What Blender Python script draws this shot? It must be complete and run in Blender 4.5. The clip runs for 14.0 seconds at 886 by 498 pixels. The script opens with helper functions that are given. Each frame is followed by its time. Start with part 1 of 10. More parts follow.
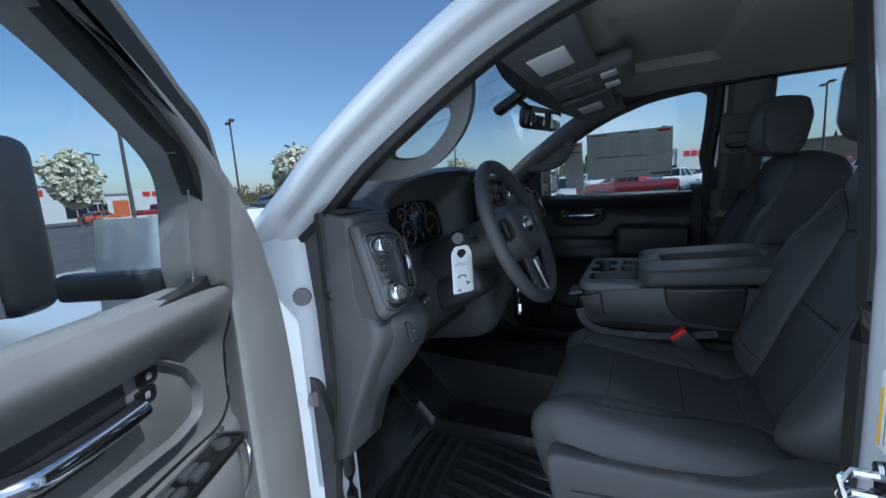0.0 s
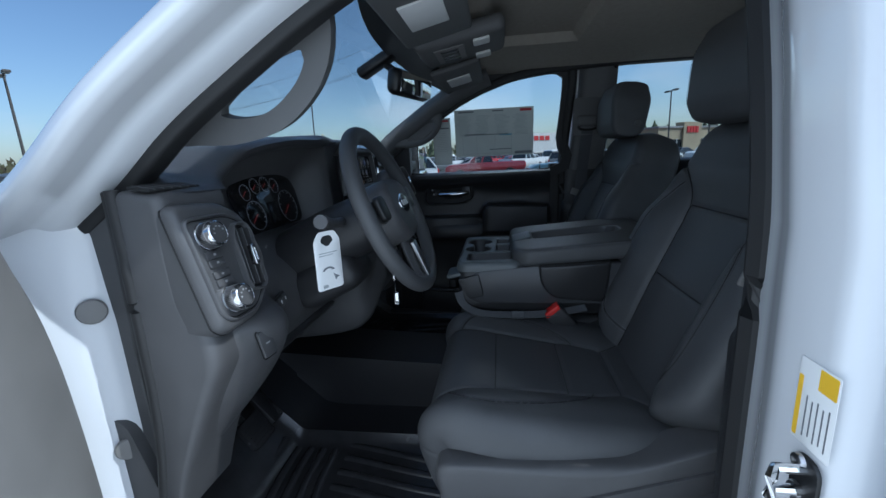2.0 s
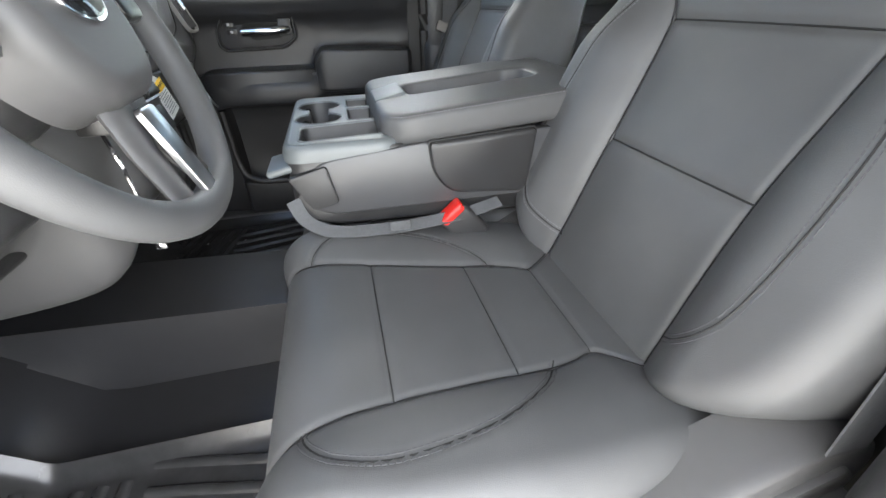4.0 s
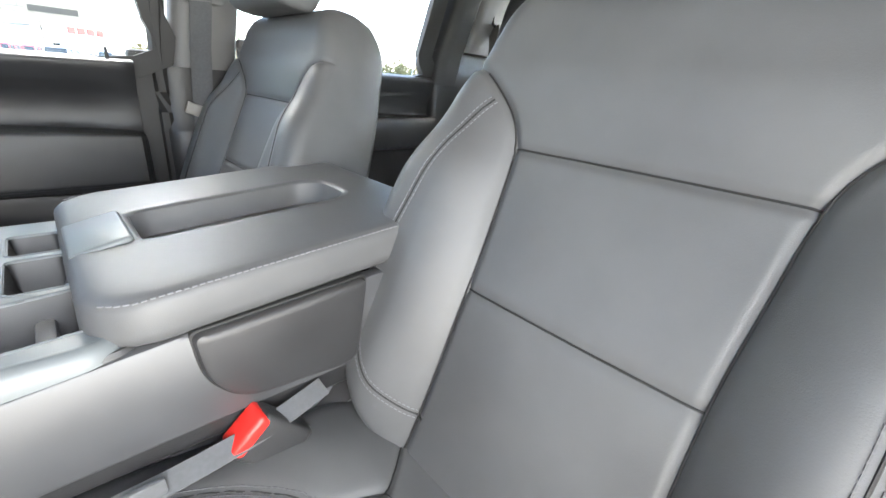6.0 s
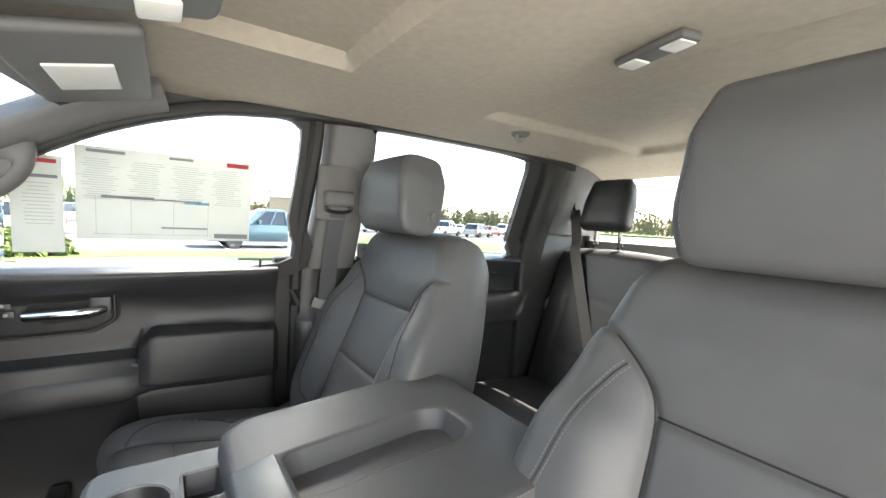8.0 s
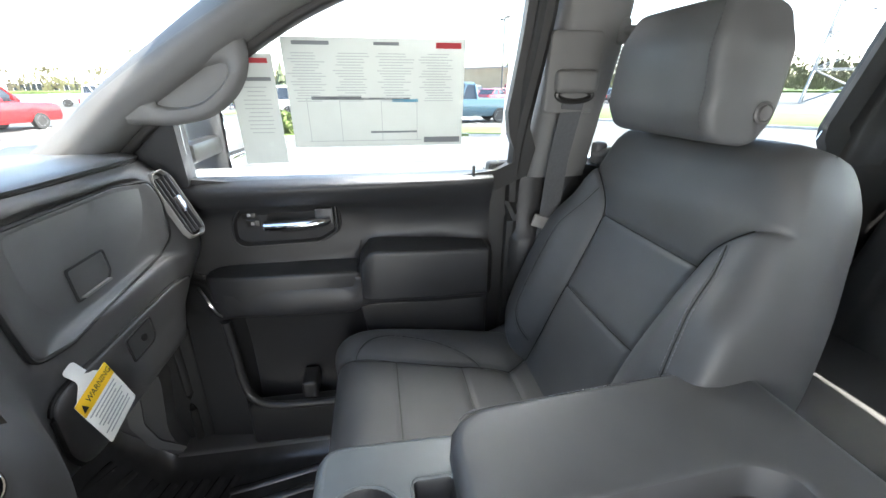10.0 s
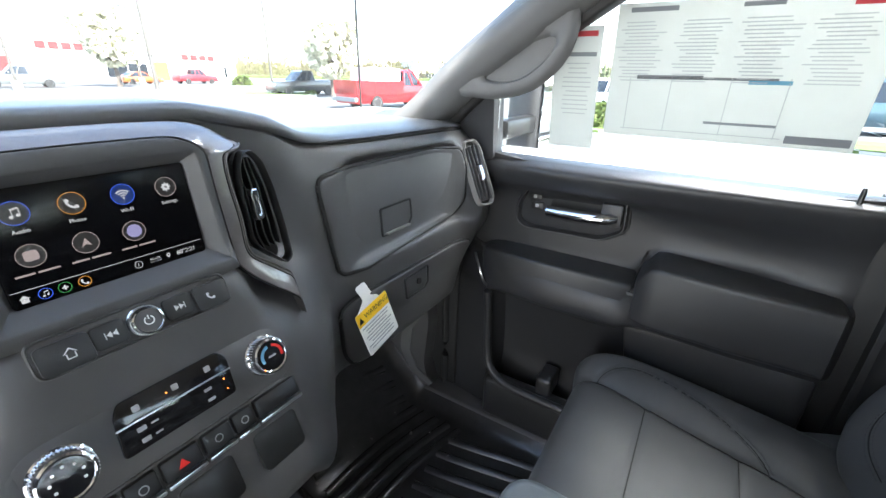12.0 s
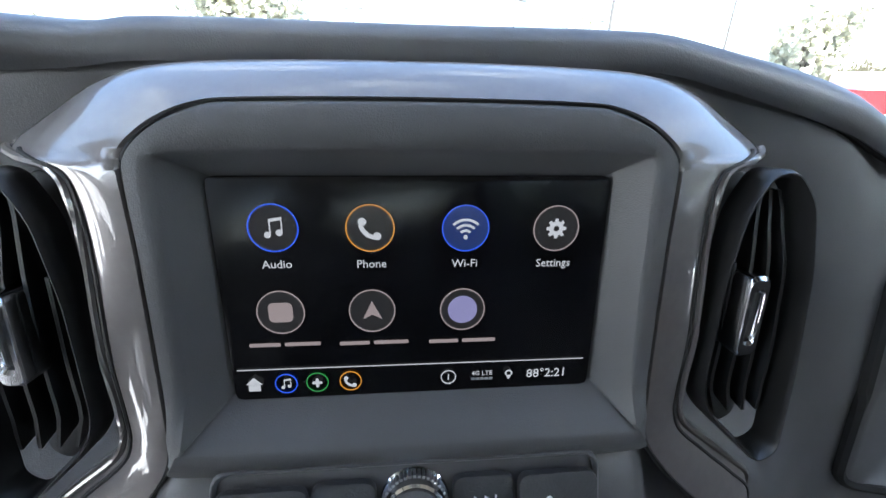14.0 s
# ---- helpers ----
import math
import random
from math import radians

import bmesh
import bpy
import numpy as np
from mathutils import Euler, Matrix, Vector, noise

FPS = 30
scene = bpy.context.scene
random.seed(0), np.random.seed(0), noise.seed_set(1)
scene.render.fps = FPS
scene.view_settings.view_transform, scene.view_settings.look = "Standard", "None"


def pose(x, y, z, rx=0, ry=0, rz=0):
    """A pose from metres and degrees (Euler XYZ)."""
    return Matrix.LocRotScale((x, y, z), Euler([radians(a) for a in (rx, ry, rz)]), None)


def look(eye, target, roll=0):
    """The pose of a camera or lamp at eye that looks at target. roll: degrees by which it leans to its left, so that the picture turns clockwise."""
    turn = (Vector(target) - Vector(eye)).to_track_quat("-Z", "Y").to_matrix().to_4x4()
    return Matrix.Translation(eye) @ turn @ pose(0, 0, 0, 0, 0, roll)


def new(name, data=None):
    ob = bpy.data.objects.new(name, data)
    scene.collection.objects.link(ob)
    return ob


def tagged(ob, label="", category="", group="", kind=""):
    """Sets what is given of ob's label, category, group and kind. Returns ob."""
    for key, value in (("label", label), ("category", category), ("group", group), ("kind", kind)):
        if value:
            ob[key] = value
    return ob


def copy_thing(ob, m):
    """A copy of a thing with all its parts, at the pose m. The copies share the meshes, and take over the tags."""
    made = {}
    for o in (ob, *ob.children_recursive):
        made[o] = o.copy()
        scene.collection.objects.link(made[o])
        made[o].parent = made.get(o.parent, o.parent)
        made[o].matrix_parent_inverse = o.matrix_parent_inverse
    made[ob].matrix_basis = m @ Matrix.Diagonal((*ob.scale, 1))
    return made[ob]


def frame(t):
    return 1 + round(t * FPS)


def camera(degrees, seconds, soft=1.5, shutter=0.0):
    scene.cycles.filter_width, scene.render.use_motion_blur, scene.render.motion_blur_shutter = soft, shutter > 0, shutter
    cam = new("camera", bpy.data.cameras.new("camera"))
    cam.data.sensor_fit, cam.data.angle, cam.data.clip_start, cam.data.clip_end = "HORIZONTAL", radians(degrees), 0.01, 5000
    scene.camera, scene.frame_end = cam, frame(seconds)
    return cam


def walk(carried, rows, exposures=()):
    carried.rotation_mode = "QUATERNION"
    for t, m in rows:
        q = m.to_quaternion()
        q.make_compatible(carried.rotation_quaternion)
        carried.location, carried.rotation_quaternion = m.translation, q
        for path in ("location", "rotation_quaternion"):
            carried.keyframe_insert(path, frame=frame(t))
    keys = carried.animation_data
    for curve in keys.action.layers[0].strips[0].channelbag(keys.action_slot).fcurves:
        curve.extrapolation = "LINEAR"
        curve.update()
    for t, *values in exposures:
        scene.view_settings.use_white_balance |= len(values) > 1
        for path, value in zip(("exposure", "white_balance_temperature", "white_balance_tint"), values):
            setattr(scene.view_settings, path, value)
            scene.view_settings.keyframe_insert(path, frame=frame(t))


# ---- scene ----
cam = camera(94.1, 14.0)
PATH = [
    (0, (-1.409, 0.085, 1.65), (0.359, 0.971, 1.349), -3.9),
    (0.5, (-1.324, 0.122, 1.673), (0.546, 0.768, 1.382), -3.8),
    (1, (-1.295, 0.125, 1.667), (0.626, 0.589, 1.358), -2.9),
    (1.5, (-1.294, 0.134, 1.652), (0.644, 0.487, 1.306), -2.4),
    (2, (-1.277, 0.144, 1.636), (0.656, 0.419, 1.202), -2.7),
    (2.5, (-1.198, 0.143, 1.607), (0.705, 0.333, 1.022), -3.7),
    (5, (-0.632, 0.183, 1.52), (0.794, -0.573, 0.339), 0.5),
    (5.5, (-0.59, 0.139, 1.533), (0.779, -0.913, 0.524), 3.2),
    (6, (-0.561, 0.103, 1.566), (0.755, -1.209, 0.824), 4.9),
    (6.5, (-0.561, 0.085, 1.603), (0.744, -1.354, 1.127), 5.1),
    (7, (-0.569, 0.085, 1.636), (0.774, -1.384, 1.439), 4.9),
    (7.5, (-0.572, 0.105, 1.684), (0.926, -1.214, 1.554), 4.1),
    (8, (-0.509, 0.178, 1.713), (1.144, -0.941, 1.582), 3.0),
    (8.5, (-0.242, 0.246, 1.72), (1.469, -0.767, 1.508), 1.0),
    (8.7, (-0.195, 0.258, 1.731), (1.505, -0.74, 1.375), 1.6),
    (11, (-0.208, 0.12, 1.759), (1.61, 0.426, 0.985), -0.9),
    (11.5, (-0.181, 0.122, 1.746), (1.577, 0.71, 0.994), 0.1),
    (12, (-0.118, 0.167, 1.728), (1.444, 1.144, 0.949), 1.2),
    (12.5, (-0.044, 0.25, 1.731), (1.181, 1.629, 0.959), 2.7),
    (13, (-0.014, 0.316, 1.71), (0.77, 1.998, 0.964), 2.7),
    (13.5, (0.001, 0.398, 1.7), (0.369, 2.216, 0.954), 1.9),
    (14, (-0.001, 0.431, 1.683), (0.18, 2.259, 0.891), 1.3),
]
EXPOSURES = [(0.0, -0.2, 5050, 5), (2.0, -0.1, 5150, 5), (2.7, 0.45, 5500, 8), (4.8, 3.9, 7000, 9), (6.5, 3.78, 6700, 9), (8.0, 3.3, 7100, 10), (8.7, 2.95, 6900, 9), (10.8, 3.3, 6500, 9), (12.5, 3.15, 6200, 9), (13.4, 2.8, 4800, 5), (14.0, 2.95, 6000, 9)]
walk(cam, [(t, look(eye, target, roll)) for t, eye, target, roll in PATH], EXPOSURES)

# ---- daylight: clear spring afternoon, sun high behind the truck on the driver's side ----
SUN_EL, SUN_AZ = 50.0, 188.0  # degrees; azimuth clockwise from +y
world = bpy.data.worlds.new("sky")
scene.world = world
world.use_nodes = True
wn = world.node_tree.nodes
sky = wn.new("ShaderNodeTexSky")
sky.sky_type, sky.sun_disc = "NISHITA", False
sky.sun_elevation, sky.sun_rotation = radians(SUN_EL), radians(SUN_AZ)
sky.air_density, sky.dust_density, sky.ozone_density = 1.0, 1.2, 1.0
wn["Background"].inputs["Strength"].default_value = 0.125
co = wn.new("ShaderNodeTexCoord")
stretch = wn.new("ShaderNodeMapping")
stretch.inputs["Scale"].default_value = (1.0, 1.0, 3.2)
cloud = wn.new("ShaderNodeTexNoise")
cloud.inputs["Scale"].default_value, cloud.inputs["Detail"].default_value = 1.9, 9
cover = wn.new("ShaderNodeValToRGB")
cover.color_ramp.elements[0].position, cover.color_ramp.elements[1].position = 0.55, 0.82
mix = wn.new("ShaderNodeMix")
mix.data_type = "RGBA"
mix.inputs["B"].default_value = (6.0, 6.1, 6.3, 1)
wl = world.node_tree.links
wl.new(co.outputs["Generated"], stretch.inputs["Vector"])
wl.new(stretch.outputs["Vector"], cloud.inputs["Vector"])
wl.new(cloud.outputs["Fac"], cover.inputs["Fac"])
wl.new(cover.outputs["Color"], mix.inputs["Factor"])
wl.new(sky.outputs[0], mix.inputs["A"])
wl.new(mix.outputs["Result"], wn["Background"].inputs["Color"])
sun_data = bpy.data.lights.new("sun", "SUN")
sun_data.energy, sun_data.angle, sun_data.color = 3.9, radians(0.5), (1.0, 0.95, 0.87)
sun = new("sun", sun_data)
sun_from = Vector((math.sin(radians(SUN_AZ)) * math.cos(radians(SUN_EL)), math.cos(radians(SUN_AZ)) * math.cos(radians(SUN_EL)), math.sin(radians(SUN_EL))))
sun.matrix_world = look(sun_from * 50, (0, 0, 0))

# fill lamps added to brighten the cab, for sky and bright ground outside the open door, the rear side window and, out
# of view over its top edge, the passenger window
for name, at, aim, size, power in (("door_opening_fill", (-0.99, 0.30, 1.42), (0.0, 0.30, 1.42), (0.85, 1.0), 3.3), ("rear_window_fill", (-0.80, -0.65, 1.77), (0.0, -0.65, 1.77), (0.60, 0.36), 0.3), ("passenger_window_fill", (1.22, -0.05, 2.34), (0.35, 0.50, 1.50), (0.70, 0.40), 3.7)):
    ld = bpy.data.lights.new(name, "AREA")
    ld.shape, ld.size, ld.size_y, ld.energy, ld.color = "RECTANGLE", size[0], size[1], power, (1.0, 0.985, 0.96)
    lo = new(name, ld)
    lo.matrix_world = look(at, aim)

# ---- materials ----
def material(name, color, rough=0.5, metal=0.0, spread=0.0, scale=30.0, bump=0.0, bump_scale=600.0, rough_spread=0.0, coat=0.0, alpha_glass=0.0, ior=1.5, tint=None, spec=0.5):
    """A surface with mottling at one scale, relief at another, and uneven gloss."""
    m = bpy.data.materials.new(name)
    m.use_nodes = True
    nt = m.node_tree
    b = nt.nodes["Principled BSDF"]
    b.inputs["Base Color"].default_value = (*color, 1)
    b.inputs["Roughness"].default_value, b.inputs["Metallic"].default_value = rough, metal
    b.inputs["Coat Weight"].default_value, b.inputs["IOR"].default_value = coat, ior
    b.inputs["Specular IOR Level"].default_value = spec
    b.inputs["Coat Roughness"].default_value = 0.04
    co = nt.nodes.new("ShaderNodeTexCoord")
    if spread or rough_spread:
        n = nt.nodes.new("ShaderNodeTexNoise")
        n.inputs["Scale"].default_value, n.inputs["Detail"].default_value = scale, 6
        nt.links.new(co.outputs["Object"], n.inputs["Vector"])
        if spread:
            r = nt.nodes.new("ShaderNodeValToRGB")
            lo, hi = [c * (1 - spread) for c in color], [min(1, c * (1 + spread)) for c in color]
            if tint:
                hi = list(tint)
            r.color_ramp.elements[0].position, r.color_ramp.elements[1].position = 0.3, 0.7
            r.color_ramp.elements[0].color, r.color_ramp.elements[1].color = (*lo, 1), (*hi, 1)
            nt.links.new(n.outputs["Fac"], r.inputs["Fac"])
            nt.links.new(r.outputs["Color"], b.inputs["Base Color"])
        if rough_spread:
            mr = nt.nodes.new("ShaderNodeMapRange")
            mr.inputs["To Min"].default_value, mr.inputs["To Max"].default_value = max(0.02, rough - rough_spread), min(1, rough + rough_spread)
            nt.links.new(n.outputs["Fac"], mr.inputs["Value"])
            nt.links.new(mr.outputs["Result"], b.inputs["Roughness"])
    if bump:
        v = nt.nodes.new("ShaderNodeTexNoise")
        v.inputs["Scale"].default_value, v.inputs["Detail"].default_value = bump_scale, 3
        nt.links.new(co.outputs["Object"], v.inputs["Vector"])
        bp = nt.nodes.new("ShaderNodeBump")
        bp.inputs["Strength"].default_value, bp.inputs["Distance"].default_value = bump, 0.002
        nt.links.new(v.outputs["Fac"], bp.inputs["Height"])
        nt.links.new(bp.outputs["Normal"], b.inputs["Normal"])
    if alpha_glass:
        b.inputs["Transmission Weight"].default_value = alpha_glass
    return m


def glowing(name, color, strength):
    m = material(name, (0.01, 0.01, 0.01), 0.3)
    b = m.node_tree.nodes["Principled BSDF"]
    b.inputs["Emission Color"].default_value, b.inputs["Emission Strength"].default_value = (*color, 1), strength
    return m


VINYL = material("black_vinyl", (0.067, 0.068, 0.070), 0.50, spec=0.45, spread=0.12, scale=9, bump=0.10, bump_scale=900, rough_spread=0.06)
# seat vinyl darkened to stand for the dim back of the cab
VINYL_REAR = material("shaded_rear_vinyl", (0.018, 0.019, 0.021), 0.55, spread=0.15, scale=14, bump=0.15, bump_scale=700, rough_spread=0.06)
PLASTIC = material("black_grained_plastic", (0.072, 0.071, 0.072), 0.46, spread=0.10, scale=12, bump=0.14, bump_scale=1700, rough_spread=0.06)
PAD = material("soft_dash_skin", (0.048, 0.049, 0.052), 0.42, spec=0.6, spread=0.12, scale=8, bump=0.12, bump_scale=1500, rough_spread=0.06)
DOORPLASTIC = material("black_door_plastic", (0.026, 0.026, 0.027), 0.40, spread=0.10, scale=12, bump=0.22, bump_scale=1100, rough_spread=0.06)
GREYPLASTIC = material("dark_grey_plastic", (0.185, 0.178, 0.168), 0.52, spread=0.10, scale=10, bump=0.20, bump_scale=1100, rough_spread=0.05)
TRIM = material("light_grey_trim", (0.125, 0.125, 0.123), 0.62, spread=0.05, scale=7, bump=0.12, bump_scale=900)
HEADLINER = material("headliner_cloth", (0.37, 0.335, 0.28), 0.95, spread=0.06, scale=60, bump=0.35, bump_scale=1500)
CARPET = material("black_vinyl_floor", (0.026, 0.026, 0.028), 0.36, spread=0.04, scale=30, bump=0.05, bump_scale=500)
RUBBER = material("black_rubber", (0.028, 0.028, 0.029), 0.25, spread=0.15, scale=25, bump=0.03, bump_scale=300, rough_spread=0.06)
SEAL = material("door_seal_rubber", (0.016, 0.016, 0.016), 0.6, bump=0.1, bump_scale=300)
PAINT = material("white_paint", (0.68, 0.69, 0.70), 0.25, coat=1.0, spread=0.01, scale=3, rough_spread=0.05)
GLOSSTRIM = material("pewter_gloss_trim", (0.135, 0.122, 0.118), 0.42, metal=0.45, coat=1.0, spread=0.05, scale=300)
GREYGLOSS = material("console_top_grey", (0.105, 0.117, 0.121), 0.42, metal=0.0, spread=0.05, scale=30, rough_spread=0.05)
CHROME = material("chrome", (0.78, 0.78, 0.79), 0.08, metal=1.0, rough_spread=0.03, scale=30)
SATIN = material("satin_metal", (0.50, 0.50, 0.51), 0.28, metal=1.0, spread=0.05, scale=60)
BLACKGLOSS = material("piano_black", (0.008, 0.008, 0.009), 0.10)
SCREEN = material("screen_glass", (0.004, 0.004, 0.005), 0.22, spec=0.22)
# near-black for seams and joints, and for shade in vents, recesses and hollows
DARK = material("shade_and_seam_black", (0.006, 0.006, 0.006), 0.7)
STITCH = material("grey_thread", (0.13, 0.13, 0.14), 0.8)
STITCHDARK = material("black_thread", (0.06, 0.06, 0.065), 0.8)
WEB = material("belt_webbing", (0.075, 0.078, 0.083), 0.8, spread=0.1, scale=200, bump=0.3, bump_scale=1500)
WEBREAR = material("pale_belt_webbing", (0.10, 0.095, 0.09), 0.8, spread=0.1, scale=200, bump=0.3, bump_scale=1500)
RED = material("red_button", (0.65, 0.02, 0.015), 0.4, spread=0.08, scale=200)
PAPER = material("white_paper", (0.78, 0.78, 0.76), 0.7, spread=0.02, scale=40)
PAPERBACK = material("sticker_paper", (0.46, 0.475, 0.46), 0.7, spread=0.04, scale=25)
_nt = PAPERBACK.node_tree
_tr, _mx = _nt.nodes.new("ShaderNodeBsdfTranslucent"), _nt.nodes.new("ShaderNodeMixShader")
_tr.inputs["Color"].default_value, _mx.inputs["Fac"].default_value = (0.52, 0.54, 0.52, 1), 0.5
_nt.links.new(_nt.nodes["Principled BSDF"].outputs[0], _mx.inputs[1])
_nt.links.new(_tr.outputs[0], _mx.inputs[2])
_nt.links.new(_mx.outputs[0], _nt.nodes["Material Output"].inputs["Surface"])
INK = material("print_grey", (0.16, 0.17, 0.18), 0.8)
INKSOFT = material("print_soft_grey", (0.34, 0.36, 0.36), 0.8)
INKBLUE = material("print_blue", (0.12, 0.30, 0.42), 0.8)
INKRED = material("print_red", (0.40, 0.04, 0.05), 0.8)
YELLOW = material("warning_yellow", (0.85, 0.52, 0.02), 0.6)
WHITEMARK = material("white_marking", (0.75, 0.75, 0.75), 0.5)
GREYMARK = material("grey_marking", (0.30, 0.30, 0.30), 0.5)
ORANGE = glowing("amber_lamp", (1.0, 0.25, 0.03), 0.5)
DIALRED = glowing("dial_needle_red", (1.0, 0.06, 0.03), 0.10)
LENS = material("lamp_lens", (0.75, 0.75, 0.72), 0.35, spread=0.03, scale=120, bump=0.3, bump_scale=400)
MIRRORGLASS = material("mirror_glass", (0.85, 0.87, 0.88), 0.02, metal=1.0)
BLACKPART = material("black_metal_part", (0.012, 0.012, 0.012), 0.35, spread=0.1, scale=50)
PLASTICFILM = material("clear_wrapping", (0.9, 0.9, 0.9), 0.15, alpha_glass=0.85, ior=1.3)
GLASS = material("window_glass", (0.93, 0.97, 0.96), 0.0, alpha_glass=1.0, ior=1.35)
GLASSTINT = material("tinted_window_glass", (0.80, 0.86, 0.86), 0.0, alpha_glass=1.0, ior=1.35)


# ---- building blocks ----
def finish(name, bm, mat, flat=False, angle=40):
    bmesh.ops.recalc_face_normals(bm, faces=bm.faces)
    me = bpy.data.meshes.new(name)
    bm.to_mesh(me)
    bm.free()
    if not flat:
        me.polygons.foreach_set("use_smooth", [True] * len(me.polygons))
        me.set_sharp_from_angle(angle=radians(angle))
    me.materials.append(mat)
    return me


ORIGIN = {}


def thing(name, at, label, category, group="", kind="", turn=None):
    """An Empty at the base of a thing, for its parts."""
    ob = new(name)
    m = Matrix.Translation(at)
    ob.empty_display_size = 0.05
    ob.matrix_world = m if turn is None else m @ turn
    ORIGIN[ob.name] = m.inverted()
    return tagged(ob, label, category, group, kind)


def part(name, bm, mat, parent, label="", flat=False, angle=40):
    """Links a bmesh, drawn in world places, as one mesh under a thing or a part."""
    ob = new(name, finish(name, bm, mat, flat, angle))
    ob.parent = parent
    top = parent
    if parent.parent is None and parent.name in ORIGIN:
        ob.matrix_parent_inverse = ORIGIN[parent.name]
    return tagged(ob, label)


def single(name, bm, mat, label="", category="", group="", kind="", flat=False, angle=40):
    """A thing of one mesh."""
    return tagged(new(name, finish(name, bm, mat, flat, angle)), label, category, group, kind)


def join(bm, other, m=None):
    """Adds another bmesh, moved by m."""
    if m is not None:
        bmesh.ops.transform(other, matrix=m, verts=other.verts)
    me = bpy.data.meshes.new("tmp")
    other.to_mesh(me)
    other.free()
    bm.from_mesh(me)
    bpy.data.meshes.remove(me)
    return bm


def rbox(lo, hi, r=0.004, seg=2):
    """A box between two corners with rounded edges."""
    bm = bmesh.new()
    bmesh.ops.create_cube(bm, size=1)
    for v in bm.verts:
        v.co = Vector([lo[i] + (v.co[i] + 0.5) * (hi[i] - lo[i]) for i in range(3)])
    if r:
        bmesh.ops.bevel(bm, geom=list(bm.edges), offset=r, segments=seg, profile=0.5, affect="EDGES")
    return bm


def obox(center, size, r=0.004, m=None, seg=2):
    """A rounded box by centre and size, turned by m about its centre."""
    s = Vector(size) / 2
    bm = rbox(-s, s, r, seg)
    bmesh.ops.transform(bm, matrix=Matrix.Translation(center) @ (m.to_4x4() if m is not None else Matrix()), verts=bm.verts)
    return bm


def loft(rings, closed=True, caps=True, around=False):
    """Quads between rings of points; closed: each ring closes on itself; around: the last ring meets the first."""
    bm = bmesh.new()
    vs = [[bm.verts.new(p) for p in ring] for ring in rings]
    n = len(vs[0])
    pairs = list(zip(vs, vs[1:])) + ([(vs[-1], vs[0])] if around else [])
    for a, b in pairs:
        for i in range(n if closed else n - 1):
            j = (i + 1) % n
            bm.faces.new((a[i], a[j], b[j], b[i]))
    if caps and closed and not around:
        bm.faces.new(list(reversed(vs[0])))
        bm.faces.new(vs[-1])
    return bm


def thick(bm, t):
    """Gives an open sheet a thickness."""
    bmesh.ops.recalc_face_normals(bm, faces=bm.faces)
    bmesh.ops.solidify(bm, geom=list(bm.faces), thickness=t)
    return bm


def smooth(points, n=8, closed=False):
    """A Catmull-Rom curve through points."""
    pts = [Vector(p) for p in points]
    out = []
    k = len(pts)
    for i in range(k if closed else k - 1):
        if closed:
            p0, p1, p2, p3 = pts[i - 1], pts[i], pts[(i + 1) % k], pts[(i + 2) % k]
        else:
            p0, p1, p2, p3 = pts[max(i - 1, 0)], pts[i], pts[i + 1], pts[min(i + 2, k - 1)]
        for s in range(n):
            t = s / n
            out.append(0.5 * ((2 * p1) + (p2 - p0) * t + (2 * p0 - 5 * p1 + 4 * p2 - p3) * t * t + (3 * p1 - p0 - 3 * p2 + p3) * t ** 3))
    if not closed:
        out.append(pts[-1])
    return out


def tube(points, r, n=10, closed=False, flat=1.0, up=(0, 0, 1), taper=None):
    """A round or flattened tube along points."""
    pts = [Vector(p) for p in points]
    rings = []
    for i, p in enumerate(pts):
        a = pts[i - 1] if (i or closed) else p
        b = pts[(i + 1) % len(pts)] if (i < len(pts) - 1 or closed) else p
        d = (b - a).normalized()
        s = d.cross(Vector(up))
        s = s.normalized() if s.length > 1e-5 else d.orthogonal().normalized()
        u = s.cross(d)
        rr = r if taper is None else r * taper[i]
        rings.append([p + (s * math.cos(2 * math.pi * k / n) + u * flat * math.sin(2 * math.pi * k / n)) * rr for k in range(n)])
    return loft(rings, True, not closed, closed)


def ribbon(points, width, t, up=(0, 0, 1)):
    """A flat band along points, width across, t thick."""
    pts = [Vector(p) for p in points]
    rings = []
    for i, p in enumerate(pts):
        d = (pts[min(i + 1, len(pts) - 1)] - pts[max(i - 1, 0)]).normalized()
        s = d.cross(Vector(up))
        s = s.normalized() if s.length > 1e-5 else Vector((1, 0, 0))
        u = s.cross(d)
        rings.append([p + s * width / 2 + u * t / 2, p - s * width / 2 + u * t / 2, p - s * width / 2 - u * t / 2, p + s * width / 2 - u * t / 2])
    return loft(rings)


def lathe(profile, m, n=32):
    """Turns a profile of (radius, height) about the z of m."""
    rings = [[m @ Vector((r * math.cos(2 * math.pi * k / n), r * math.sin(2 * math.pi * k / n), h)) for k in range(n)] for r, h in profile]
    return loft(rings)


def rrect(w, h, r, n=5):
    """A rounded rectangle about the origin, as (x, y), counterclockwise."""
    out = []
    for cx, cy, a0 in ((w / 2 - r, h / 2 - r, 0), (-w / 2 + r, h / 2 - r, 90), (-w / 2 + r, -h / 2 + r, 180), (w / 2 - r, -h / 2 + r, 270)):
        for k in range(n + 1):
            a = radians(a0 + 90 * k / n)
            out.append((cx + r * math.cos(a), cy + r * math.sin(a)))
    return out


